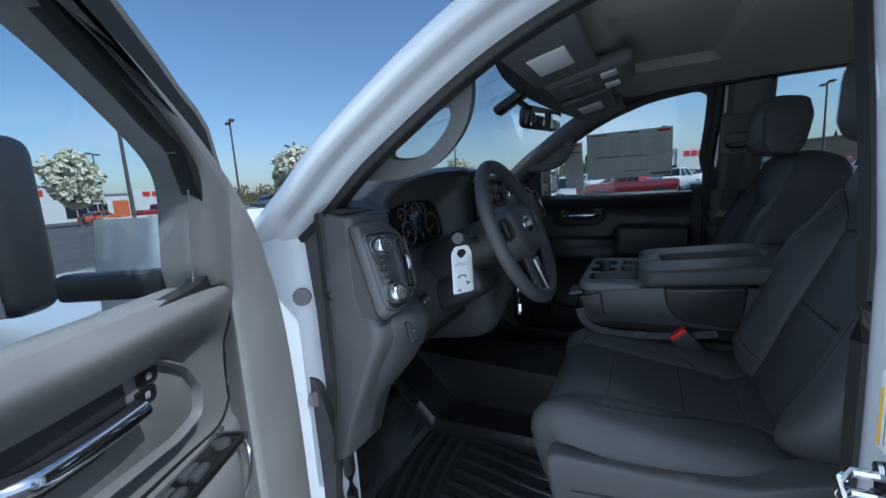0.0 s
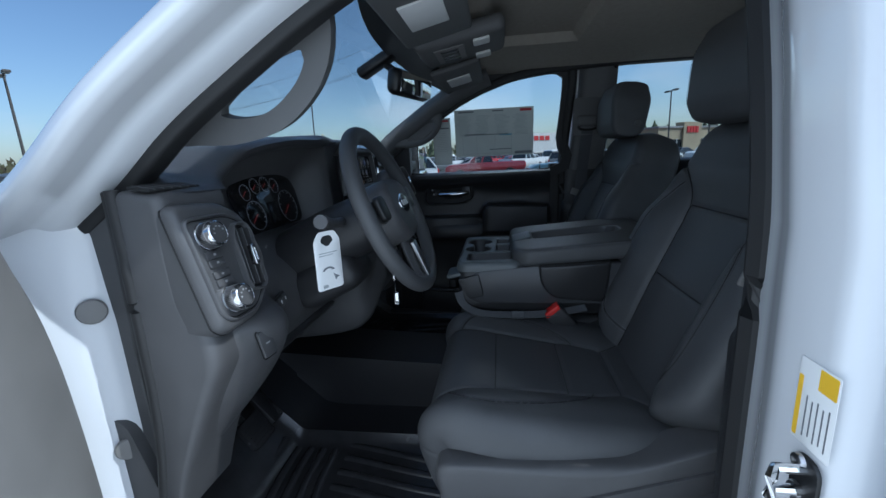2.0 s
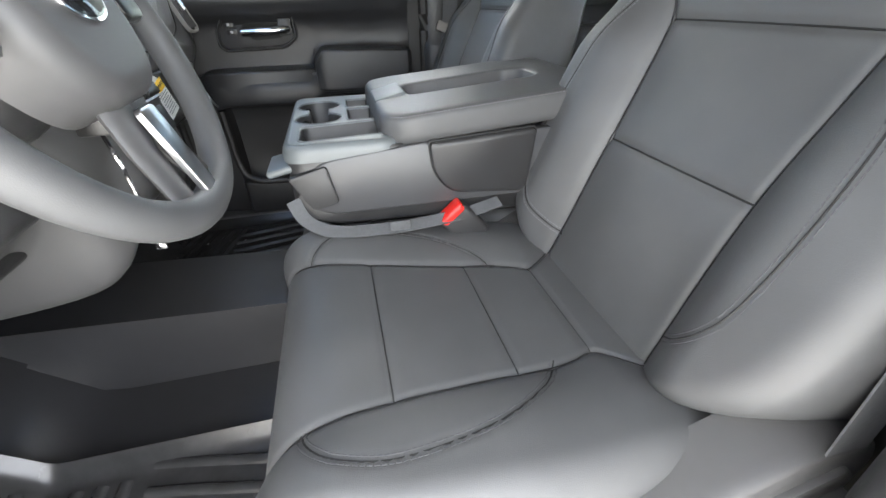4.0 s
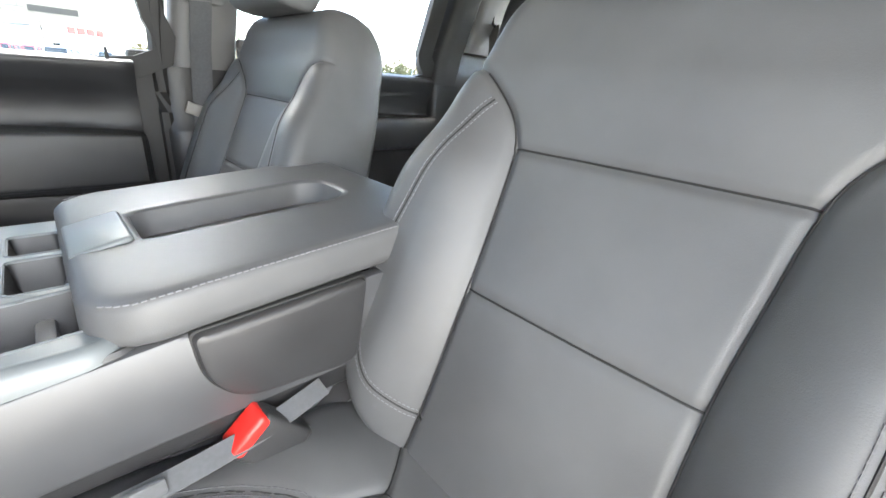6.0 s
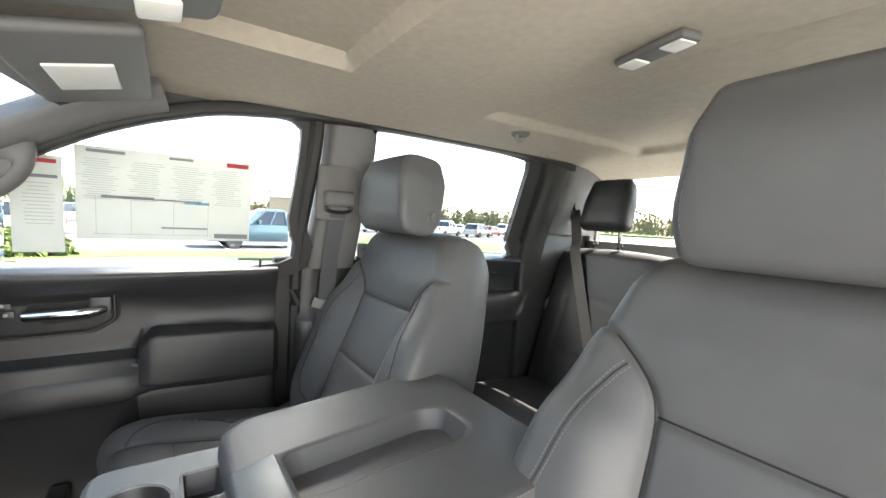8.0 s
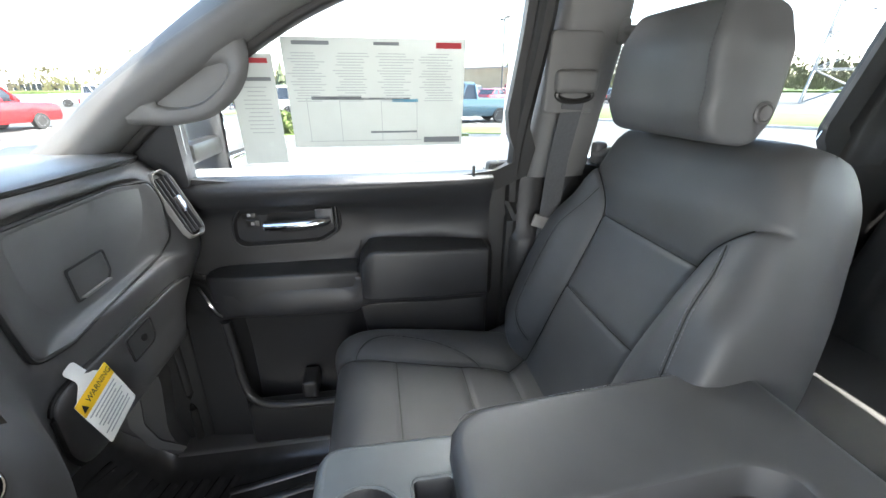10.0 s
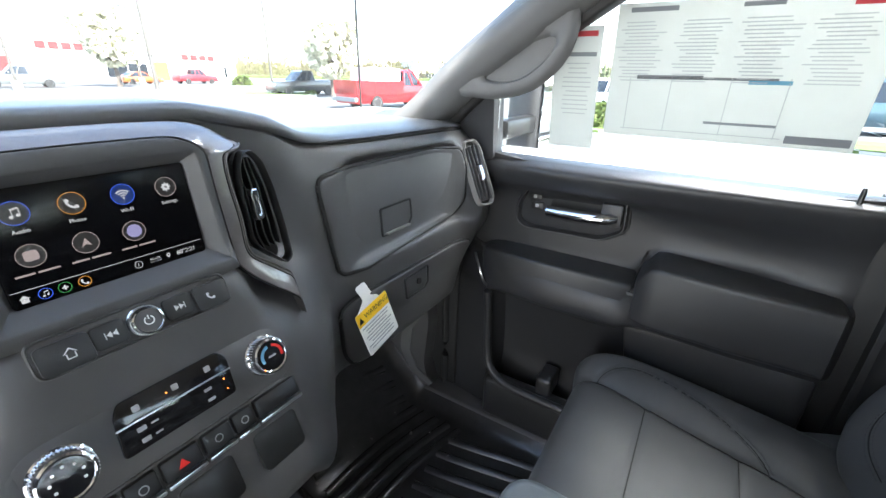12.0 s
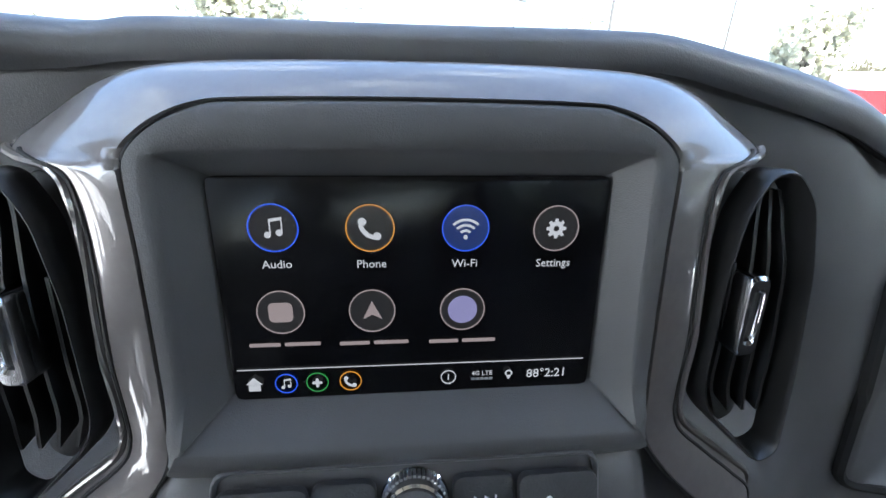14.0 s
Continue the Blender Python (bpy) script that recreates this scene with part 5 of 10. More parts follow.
# ---- dashboard ----
# cross-sections from the windscreen over the pad, down the face and under: x, then (y, z)
DASH = [
    (-0.735, [(0.92, 1.632), (0.82, 1.626), (0.72, 1.616), (0.64, 1.605), (0.606, 1.590), (0.605, 1.54), (0.605, 1.48), (0.600, 1.42), (0.565, 1.375), (0.595, 1.28), (0.665, 1.15), (0.72, 1.05)]),
    (-0.68, [(0.95, 1.636), (0.84, 1.630), (0.72, 1.620), (0.635, 1.606), (0.602, 1.590), (0.606, 1.54), (0.606, 1.48), (0.595, 1.42), (0.525, 1.375), (0.562, 1.28), (0.65, 1.16), (0.76, 1.06)]),
    (-0.62, [(0.98, 1.64), (0.86, 1.636), (0.74, 1.626), (0.64, 1.606), (0.615, 1.590), (0.625, 1.54), (0.622, 1.48), (0.600, 1.42), (0.528, 1.372), (0.560, 1.28), (0.66, 1.18), (0.80, 1.12)]),
    (-0.575, [(1.0, 1.652), (0.88, 1.652), (0.76, 1.648), (0.66, 1.632), (0.66, 1.60), (0.665, 1.56), (0.66, 1.49), (0.600, 1.43), (0.585, 1.38), (0.590, 1.30), (0.680, 1.22), (0.82, 1.18)]),
    (-0.53, [(1.01, 1.655), (0.88, 1.662), (0.76, 1.672), (0.64, 1.664), (0.65, 1.64), (0.675, 1.58), (0.665, 1.49), (0.600, 1.43), (0.585, 1.38), (0.590, 1.30), (0.680, 1.22), (0.82, 1.18)]),
    (-0.405, [(1.03, 1.66), (0.90, 1.675), (0.76, 1.69), (0.615, 1.685), (0.630, 1.668), (0.68, 1.60), (0.67, 1.49), (0.595, 1.43), (0.578, 1.38), (0.585, 1.30), (0.680, 1.22), (0.82, 1.18)]),
    (-0.28, [(1.04, 1.66), (0.90, 1.68), (0.76, 1.694), (0.600, 1.690), (0.615, 1.672), (0.67, 1.60), (0.66, 1.49), (0.590, 1.43), (0.572, 1.38), (0.58, 1.30), (0.680, 1.22), (0.82, 1.18)]),
    (-0.225, [(1.05, 1.66), (0.90, 1.682), (0.76, 1.698), (0.602, 1.697), (0.597, 1.675), (0.600, 1.63), (0.590, 1.53), (0.570, 1.45), (0.562, 1.39), (0.575, 1.30), (0.660, 1.21), (0.82, 1.17)]),
    (-0.19, [(1.05, 1.66), (0.90, 1.684), (0.76, 1.694), (0.606, 1.694), (0.606, 1.683), (0.600, 1.65), (0.596, 1.54), (0.570, 1.48), (0.530, 1.39), (0.530, 1.28), (0.560, 1.16), (0.80, 1.12)]),
    (-0.113, [(1.06, 1.64), (0.90, 1.672), (0.76, 1.687), (0.622, 1.690), (0.606, 1.682), (0.608, 1.66), (0.602, 1.552), (0.578, 1.516), (0.521, 1.46), (0.505, 1.375), (0.512, 1.24), (0.80, 1.10)]),
    (-0.094, [(1.06, 1.64), (0.90, 1.672), (0.76, 1.688), (0.622, 1.692), (0.606, 1.684), (0.608, 1.66), (0.602, 1.558), (0.546, 1.535), (0.524, 1.46), (0.502, 1.37), (0.512, 1.24), (0.80, 1.10)]),
    (0.0, [(1.06, 1.64), (0.90, 1.672), (0.76, 1.688), (0.622, 1.692), (0.606, 1.684), (0.608, 1.66), (0.602, 1.558), (0.546, 1.535), (0.524, 1.46), (0.502, 1.37), (0.512, 1.24), (0.80, 1.10)]),
    (0.094, [(1.06, 1.64), (0.90, 1.672), (0.76, 1.688), (0.622, 1.692), (0.606, 1.684), (0.608, 1.66), (0.602, 1.558), (0.546, 1.535), (0.524, 1.46), (0.502, 1.37), (0.512, 1.24), (0.80, 1.10)]),
    (0.113, [(1.06, 1.64), (0.90, 1.672), (0.76, 1.687), (0.622, 1.690), (0.606, 1.682), (0.608, 1.66), (0.602, 1.552), (0.578, 1.516), (0.521, 1.46), (0.505, 1.375), (0.512, 1.24), (0.80, 1.10)]),
    (0.19, [(1.05, 1.635), (0.90, 1.660), (0.76, 1.672), (0.622, 1.674), (0.607, 1.662), (0.600, 1.65), (0.596, 1.54), (0.570, 1.48), (0.535, 1.39), (0.540, 1.28), (0.570, 1.16), (0.80, 1.12)]),
    (0.245, [(1.04, 1.630), (0.90, 1.642), (0.78, 1.648), (0.632, 1.651), (0.612, 1.640), (0.604, 1.612), (0.592, 1.53), (0.588, 1.46), (0.585, 1.42), (0.590, 1.33), (0.620, 1.24), (0.80, 1.22)]),
    (0.33, [(1.03, 1.628), (0.90, 1.637), (0.79, 1.640), (0.646, 1.639), (0.616, 1.630), (0.606, 1.614), (0.617, 1.588), (0.604, 1.462), (0.582, 1.44), (0.588, 1.34), (0.615, 1.25), (0.80, 1.23)]),
    (0.45, [(1.0, 1.626), (0.89, 1.634), (0.79, 1.636), (0.648, 1.635), (0.616, 1.626), (0.606, 1.610), (0.619, 1.586), (0.606, 1.462), (0.580, 1.438), (0.588, 1.34), (0.615, 1.25), (0.80, 1.23)]),
    (0.60, [(0.95, 1.624), (0.86, 1.632), (0.78, 1.634), (0.650, 1.631), (0.616, 1.622), (0.604, 1.604), (0.614, 1.580), (0.601, 1.462), (0.580, 1.435), (0.590, 1.34), (0.615, 1.25), (0.80, 1.23)]),
    (0.67, [(0.90, 1.624), (0.83, 1.630), (0.76, 1.632), (0.668, 1.628), (0.628, 1.615), (0.605, 1.585), (0.580, 1.52), (0.566, 1.45), (0.570, 1.41), (0.60, 1.34), (0.66, 1.26), (0.82, 1.24)]),
    (0.735, [(0.88, 1.64), (0.82, 1.642), (0.76, 1.638), (0.690, 1.628), (0.65, 1.61), (0.622, 1.58), (0.592, 1.52), (0.576, 1.45), (0.585, 1.40), (0.63, 1.34), (0.70, 1.26), (0.82, 1.24)]),
]


def dash_section(x):
    return [(curve1([(xk, sec[i][0]) for xk, sec in DASH], x), curve1([(xk, sec[i][1]) for xk, sec in DASH], x)) for i in range(12)]


def dash_y(x, z):
    """Depth of the dash face at a height."""
    pts = smooth([(p[0], p[1], 0) for p in dash_section(x)], 8)[24:]
    i = min(range(len(pts)), key=lambda k: abs(pts[k].y - z))
    for j in (i - 1, i + 1):
        if 0 <= j < len(pts) and (pts[i].y - z) * (pts[j].y - z) < 0:
            f = (z - pts[i].y) / (pts[j].y - pts[i].y)
            return pts[i].x + (pts[j].x - pts[i].x) * f
    return pts[i].x


dash = thing("dashboard", (0, 0.8, 1.1), "black moulded truck dashboard with gloss pewter centre trim", "dashboard")
xs = [-0.735 + 1.47 * i / 180 for i in range(181)]
secs = [smooth([(p[0], p[1], 0) for p in dash_section(x)], 8) for x in xs]
rings = [[(x, v.x, v.y) for v in sec] for x, sec in zip(xs, secs)]
CUT = 30  # the pad's front edge
bm = loft([r[:CUT + 1] for r in rings], False, False)
part("top_pad", thick(bm, -0.008), PAD, dash, "soft black dash pad", angle=60)
bm = loft([r[CUT:] + [(r[0][0], 0.95, 1.25), (r[0][0], 0.95, 1.55)] for r in rings], False, False)
for r in (rings[0], rings[-1]):
    bm.faces.new([bm.verts.new(p) for p in r[CUT:] + [(r[0][0], 0.95, 1.25), (r[0][0], 0.95, 1.55)]])
part("body", bm, PLASTIC, dash, "grained black dash body", angle=60)
# seam between pad and body
part("pad_seam", tube([(r[CUT][0], r[CUT][1] - 0.001, r[CUT][2]) for r in rings], 0.0022, 6), DARK, dash)
loop = rounded([(0.88, 1.63), (0.70, 1.615), (0.655, 1.60), (0.615, 1.53), (0.60, 1.45), (0.64, 1.35), (0.70, 1.28), (0.90, 1.24)], 0.02, 3)
part("end_cap", prism(loop, Matrix(((0, 0, 1, 0.733), (1, 0, 0, 0), (0, 1, 0, 0), (0, 0, 0, 1))), 0.010, 0.006, 6), PLASTIC, dash, "grained end cover of the dash")

STACK_N = Vector((0, -0.93, 0.37)).normalized()


def stack(x, z, off=0.0):
    """A point on the centre stack's face."""
    return Vector((x, dash_y(x, z), z)) + STACK_N * off


def flat_at(x, z, off=0.0, n=STACK_N, y=None):
    """A pose on the stack: x to the right, y up the face, z out of it."""
    p = stack(x, z, off) if y is None else Vector((x, y, z)) + n * off
    return basis(p, (1, 0, 0), n)


# screen and its surround
SN = Vector((0, -0.992, 0.12)).normalized()
sm = basis((0.003, 0.560, 1.609), (1, 0, 0), SN) @ Matrix.Scale(0.90, 4)
# gloss trim arch round the screen, over the vents and down beside the glove box: right half from the top, outer edge with its depth, then inner edge
ARCH = [((0.0, 0.0800, -0.018), (0.0, 0.0662)), ((0.0445, 0.0796, -0.018), (0.0520, 0.0655)), ((0.083, 0.0775, -0.018), (0.0660, 0.0638)), ((0.104, 0.0718, -0.019), (0.0765, 0.0596)), ((0.122, 0.0618, -0.021), (0.0845, 0.0540)), ((0.1385, 0.0513, -0.022), (0.0885, 0.0490)),
        ((0.1290, 0.0475, -0.012), (0.0893, 0.0455)), ((0.1140, 0.0440, -0.005), (0.0897, 0.0400)), ((0.1100, 0.0340, -0.004), (0.0897, 0.0300)), ((0.1095, 0.0157, -0.004), (0.0897, 0.0160)), ((0.1120, -0.0216, -0.004), (0.0905, -0.0200)), ((0.1112, -0.0449, -0.004), (0.0914, -0.0450)),
        ((0.1118, -0.0561, -0.004), (0.0922, -0.0580)), ((0.1180, -0.0665, -0.006), (0.0965, -0.0708)), ((0.1350, -0.0805, -0.009), (0.1100, -0.0882)), ((0.1520, -0.0946, -0.012), (0.1300, -0.1075)), ((0.1630, -0.1060, -0.015), (0.1490, -0.1250)), ((0.1640, -0.1250, -0.016), (0.1580, -0.1360)), ((0.1645, -0.1500, -0.016), (0.1605, -0.1550))]
ao = smooth([(-o[0], o[1], o[2]) for o, i in reversed(ARCH)] + [o for o, i in ARCH[1:]], 6)
ai = smooth([(-i[0], i[1], 0.003) for o, i in reversed(ARCH)] + [(i[0], i[1], 0.003) for o, i in ARCH[1:]], 6)
am = basis((0.003, 0.560, 1.609), (1, 0, 0), SN)


def arch_pt(a, b, f, off=0.0):
    """A point of the trim from its outer edge (f = 0) to its inner one (f = 1), slightly crowned."""
    v = a.lerp(b, f)
    return am @ Vector((v.x, v.y, a.z + (b.z - a.z) * f ** 0.75 + 0.0012 * math.sin(math.pi * f) + off))


rings = []
for a, b in zip(ao, ai):
    row = [arch_pt(a, b, 0, -0.016), arch_pt(a, b, 0, -0.002)]
    row += [arch_pt(a, b, f) for f in (0.04, 0.12, 0.25, 0.4, 0.55, 0.7, 0.85, 0.96)]
    rings.append(row + [arch_pt(a, b, 1, -0.0015), arch_pt(a, b, 1, -0.014)])
part("gloss_trim", loft(rings), GLOSSTRIM, dash, "gloss pewter trim arch round the screen", angle=50)
half_n = len(ao) // 2
for lo_, hi_ in ((8, half_n - 30), (half_n + 30, len(ao) - 8)):
    part("trim_groove", tube([arch_pt(ao[k], ai[k], 0.20, 0.0) for k in range(lo_, hi_)], 0.0009, 6), DARK, dash)
    part("trim_lip", tube([arch_pt(ao[k], ai[k], 0.02, 0.0004) for k in range(lo_, hi_)], 0.0016, 8), GLOSSTRIM, dash, "gloss bead beside the vent")
# matte surround, sunk towards the glass: outer edge, edge of the recess, edge of the glass
SURROUND = [((0.0, 0.0655), (0.0, 0.0505), (0.0, 0.0412)), ((0.0515, 0.0648), (0.050, 0.0505), (0.045, 0.0412)), ((0.0655, 0.0631), (0.067, 0.0503), (0.0600, 0.0412)), ((0.0790, 0.0572), (0.0765, 0.0496), (0.0672, 0.0411)), ((0.0876, 0.0490), (0.0790, 0.0470), (0.0680, 0.0400)),
            ((0.0890, 0.0400), (0.0798, 0.0380), (0.0680, 0.0300)), ((0.0890, 0.0160), (0.0803, 0.0160), (0.0682, 0.0120)), ((0.0898, -0.0200), (0.0815, -0.0180), (0.0684, -0.0140)), ((0.0911, -0.0568), (0.0832, -0.0470), (0.0686, -0.0360)), ((0.0918, -0.0630), (0.0832, -0.0530), (0.0686, -0.0400)), ((0.0840, -0.0685), (0.0790, -0.0555), (0.0640, -0.0405)), ((0.0, -0.0690), (0.0, -0.0560), (0.0, -0.0405))]


def surround_loop(k):
    pts_ = [p[k] for p in SURROUND] + [(-p[k][0], p[k][1]) for p in reversed(SURROUND[1:-1])]
    return smooth([(x, y, 0) for x, y in pts_], 5, True)


so_, sr_, sg_ = surround_loop(0), surround_loop(1), surround_loop(2)
low = lambda v, a, b: a + (b - a) * max(0.0, min(1.0, (-0.040 - v.y) / 0.012))
surround_ring = lambda loop, z, zl: [am @ Vector((v.x, v.y, low(v, z, zl))) for v in loop]
mixed = lambda a, b, f: [p.lerp(q, f) for p, q in zip(a, b)]
rings = [surround_ring(so_, -0.012, -0.008), surround_ring(so_, 0.0025, 0.0060), surround_ring(mixed(so_, sr_, 0.08), 0.0040, 0.0068), surround_ring(mixed(so_, sr_, 0.5), 0.0046, 0.0086), surround_ring(mixed(so_, sr_, 0.9), 0.0044, 0.0096), surround_ring(sr_, 0.0034, 0.0088),
         surround_ring(mixed(sr_, sg_, 0.15), 0.0010, 0.0068), surround_ring(mixed(sr_, sg_, 0.9), -0.0080, -0.0074), surround_ring(sg_, -0.0090, -0.0090), surround_ring(sg_, -0.0125, -0.0125)]
part("screen_surround", loft(rings, True, False), PLASTIC, dash, "matte black screen surround", angle=50)
part("surround_gap", tube([arch_pt(a, b, 1, -0.0022) for a, b in list(zip(ao, ai))[6:-6]], 0.0012, 6), DARK, dash)
display = part("display", prism(rounded([(-0.0775, 0.0465), (0.0775, 0.0465), (0.0775, -0.0485), (-0.0775, -0.0485)], 0.003, 2), sm @ Matrix.Translation((0, 0, -0.009)), 0.003, 0.0003), SCREEN, dash, "dark touch screen showing an app menu")

SCRW = glowing("screen_white", (0.9, 0.9, 0.92), 0.077)
SCRB = glowing("screen_blue", (0.04, 0.12, 0.85), 0.121)
SCRO = glowing("screen_orange", (0.95, 0.38, 0.04), 0.088)
SCRG = glowing("screen_green", (0.06, 0.45, 0.10), 0.077)
SCRGREY = glowing("screen_icon_grey", (0.05, 0.045, 0.045), 0.033)
SCRPINK = glowing("screen_icon_pink", (0.65, 0.52, 0.50), 0.061)
SCRVIOLET = glowing("screen_icon_violet", (0.45, 0.42, 0.75), 0.072)
SCRNAVY = glowing("screen_icon_navy", (0.01, 0.04, 0.22), 0.066)


def spot(x, y, off=0.0032):
    return sm @ Matrix.Translation((x, y, off - 0.009))


def disc(m, r, t=0.0003, n=32):
    return lathe([(0, 0), (r, 0), (r, t), (0, t)], m, n)


def hoop(m, r, w, t=0.0003, n=36):
    return loft([[m @ Vector((q * math.cos(2 * math.pi * k / n), q * math.sin(2 * math.pi * k / n), h)) for q, h in ((r, 0), (r, t), (r - w, t), (r - w, 0))] for k in range(n)], True, False, True)


ICONS = [("Audio", -0.0545, 0.0270, SCRB, SCRGREY), ("Phone", -0.018, 0.0265, SCRO, SCRGREY), ("Wi-Fi", 0.0195, 0.0260, SCRB, SCRNAVY), ("Settings", 0.0565, 0.0255, SCRPINK, SCRGREY),
         ("", -0.0550, -0.0080, SCRPINK, SCRGREY), ("", -0.0185, -0.0085, SCRPINK, SCRGREY), ("", 0.0190, -0.0090, SCRPINK, SCRGREY)]
for word, x, y, ring_m, face_m in ICONS:
    part("icon_face", disc(spot(x, y), 0.0090), face_m, display)
    part("icon_ring", hoop(spot(x, y, 0.0034), 0.0095, 0.0005), ring_m, display)
    if word:
        part("caption", text_bm(word, 0.0047, spot(x, y - 0.0148), 0.0001), SCRW, display, flat=True)
    else:
        for cx_, w_ in ((-0.0078, 0.0125), (0.0074, 0.0145)):
            part("caption", prism(rrect_at(cx_, 0, w_, 0.0016, 0.0004), spot(x, y - 0.0146), 0.0002, 0.0001), SCRPINK, display)


def glyph(loops, x, y, mat, k=1.0):
    bm = bmesh.new()
    for loop in loops:
        join(bm, prism([(px * k, py * k) for px, py in loop], spot(x, y, 0.0036), 0.0002, 0.00005, 1))
    part("icon_glyph", bm, mat, display, flat=True)


def arc_band(cx, cy, r, w, a0, a1, n=10):
    pts = [(cx + r * math.cos(radians(a0 + (a1 - a0) * i / n)), cy + r * math.sin(radians(a0 + (a1 - a0) * i / n))) for i in range(n + 1)]
    return pts + [(cx + (r - w) * math.cos(radians(a1 - (a1 - a0) * i / n)), cy + (r - w) * math.sin(radians(a1 - (a1 - a0) * i / n))) for i in range(n + 1)]


def blob(cx, cy, r, n=12):
    return [(cx + r * math.cos(2 * math.pi * i / n), cy + r * math.sin(2 * math.pi * i / n)) for i in range(n)]


NOTE = [blob(-0.0022, -0.0026, 0.0013), blob(0.0022, -0.0018, 0.0013), [(-0.0014, -0.0026), (-0.0009, -0.0026), (-0.0009, 0.0034), (-0.0014, 0.0034)], [(0.003, -0.0018), (0.0035, -0.0018), (0.0035, 0.0042), (0.003, 0.0042)], [(-0.0014, 0.0024), (0.0035, 0.0032), (0.0035, 0.0044), (-0.0014, 0.0036)]]
HANDSET = [arc_band(0.0026, 0.0026, 0.0072, 0.0017, 190, 260), blob(-0.0030, 0.0026, 0.0016), blob(0.0026, -0.0032, 0.0016)]
glyph(NOTE, -0.0545, 0.0270, SCRW)
glyph(HANDSET, -0.018, 0.0265, SCRW)
glyph([blob(0, -0.0036, 0.0009)] + [arc_band(0, -0.0036, r, 0.0010, 45, 135) for r in (0.0032, 0.0054, 0.0076)], 0.0195, 0.0260, SCRW)
glyph([arc_band(0, 0, 0.0030, 0.0018, 0, 359, 20)] + [[(math.cos(a) * p - math.sin(a) * q, math.sin(a) * p + math.cos(a) * q) for p, q in ((0.0027, -0.0008), (0.0041, -0.0006), (0.0041, 0.0006), (0.0027, 0.0008))] for a in [k * math.pi / 4 for k in range(8)]], 0.0565, 0.0255, SCRW)
glyph([rrect(0.0095, 0.0085, 0.002, 3)], -0.0550, -0.0080, SCRPINK)
glyph([[(0, 0.0044), (-0.0040, -0.0036), (0, -0.0016)], [(0, 0.0044), (0, -0.0016), (0.0040, -0.0036)]], -0.0185, -0.0085, SCRPINK)
glyph([blob(0, 0, 0.0062, 24)], 0.0190, -0.0090, SCRVIOLET)
bm = prism([(-0.0755, -0.0338), (0.0745, -0.0346), (0.0745, -0.0350), (-0.0755, -0.0342)], spot(0, 0), 0.0002, 0.00005, 1)
part("screen_line", bm, SCRW, display, flat=True)
glyph([[(-0.0034, 0.0002), (0, 0.0034), (0.0034, 0.0002)], [(-0.0024, 0.0), (0.0024, 0.0), (0.0024, -0.003), (-0.0024, -0.003)]], -0.0690, -0.0410, SCRW)
for x, ring_m, loops in ((-0.0560, SCRB, NOTE), (-0.0430, SCRG, [rrect(0.0022, 0.007, 0.0008, 2), rrect(0.007, 0.0022, 0.0008, 2)]), (-0.0290, SCRO, HANDSET)):
    part("icon_ring", hoop(spot(x, -0.0412), 0.0047, 0.0004), ring_m, display)
    glyph(loops, x, -0.0412, SCRW, 0.6)
part("icon_ring", hoop(spot(0.0135, -0.0415), 0.0034, 0.0004), SCRW, display)
for word, x, size in (("1", 0.0135, 0.0044), ("4G LTE", 0.0285, 0.0030), ("88°2:21", 0.0580, 0.0060)):
    part("status_text", text_bm(word, size, spot(x, -0.0404 if word == "4G LTE" else -0.0417), 0.0001), SCRW, display, flat=True)
bm = bmesh.new()
for k in range(5):
    join(bm, prism(rrect_at(0.0245 + 0.002 * k, -0.0430, 0.0017, 0.0013, 0.0002, 1), spot(0, 0), 0.0002, 0.00005, 1))
part("signal_bars", bm, GREYMARK, display, flat=True)
glyph([arc_band(0, 0.0006, 0.0017, 0.0007, -30, 210), [(-0.0013, -0.0003), (0.0013, -0.0003), (0, -0.0026)]], 0.0405, -0.0412, SCRW)


# air vents
def vent(center, n, w, h, slats, name="air_vent", lean=0.0, tab=True, rim=PLASTIC, label="black air vent with upright slats and chrome tab"):
    """An upright oblong vent with slats; lean tilts it in its plane."""
    m = basis(center, (Vector((0, 0, 1)).cross(Vector(n))) * -1, n) @ Matrix.Rotation(radians(lean), 4, "Z")
    out = rounded([(-w, h * 0.80), (-w * 0.55, h), (w * 0.75, h * 0.92), (w, h * 0.70), (w, -h * 0.72), (w * 0.55, -h), (-w * 0.6, -h), (-w, -h * 0.75)], 0.008, 4)
    v = part(name, frame_ring(out, scaled(out, 0.86, 0.93), m, 0.012, 0.003), rim, dash, label)
    # black sheet in place of the shade behind the slats
    part("vent_shade", prism(scaled(out, 0.88, 0.94), m @ Matrix.Translation((0, 0, -0.002)), 0.004, 0.001), DARK, v)
    for k in range(slats):
        x = -w * 0.62 + 1.24 * w * k / max(1, slats - 1)
        bm = obox((0, 0, 0), (0.0016, h * 1.62, 0.014), 0.0006, None, 1)
        bmesh.ops.transform(bm, matrix=m @ Matrix.Translation((x, 0, 0.007)) @ Matrix.Rotation(radians(18), 4, "Y"), verts=bm.verts)
        part("slat", bm, PLASTIC, v)
    if tab:
        loop = rrect(0.0085, 0.034, 0.003, 3)
        t = part("vent_tab", frame_ring(loop, scaled(loop, 0.4, 0.6), m @ Matrix.Translation((0.0, 0, 0.012)), 0.009, 0.001), CHROME, v, "chrome vent tab")
        part("tab_core", prism(scaled(loop, 0.5, 0.65), m @ Matrix.Translation((0.0, 0, 0.010)), 0.008, 0.001), PLASTIC, t)
    return v


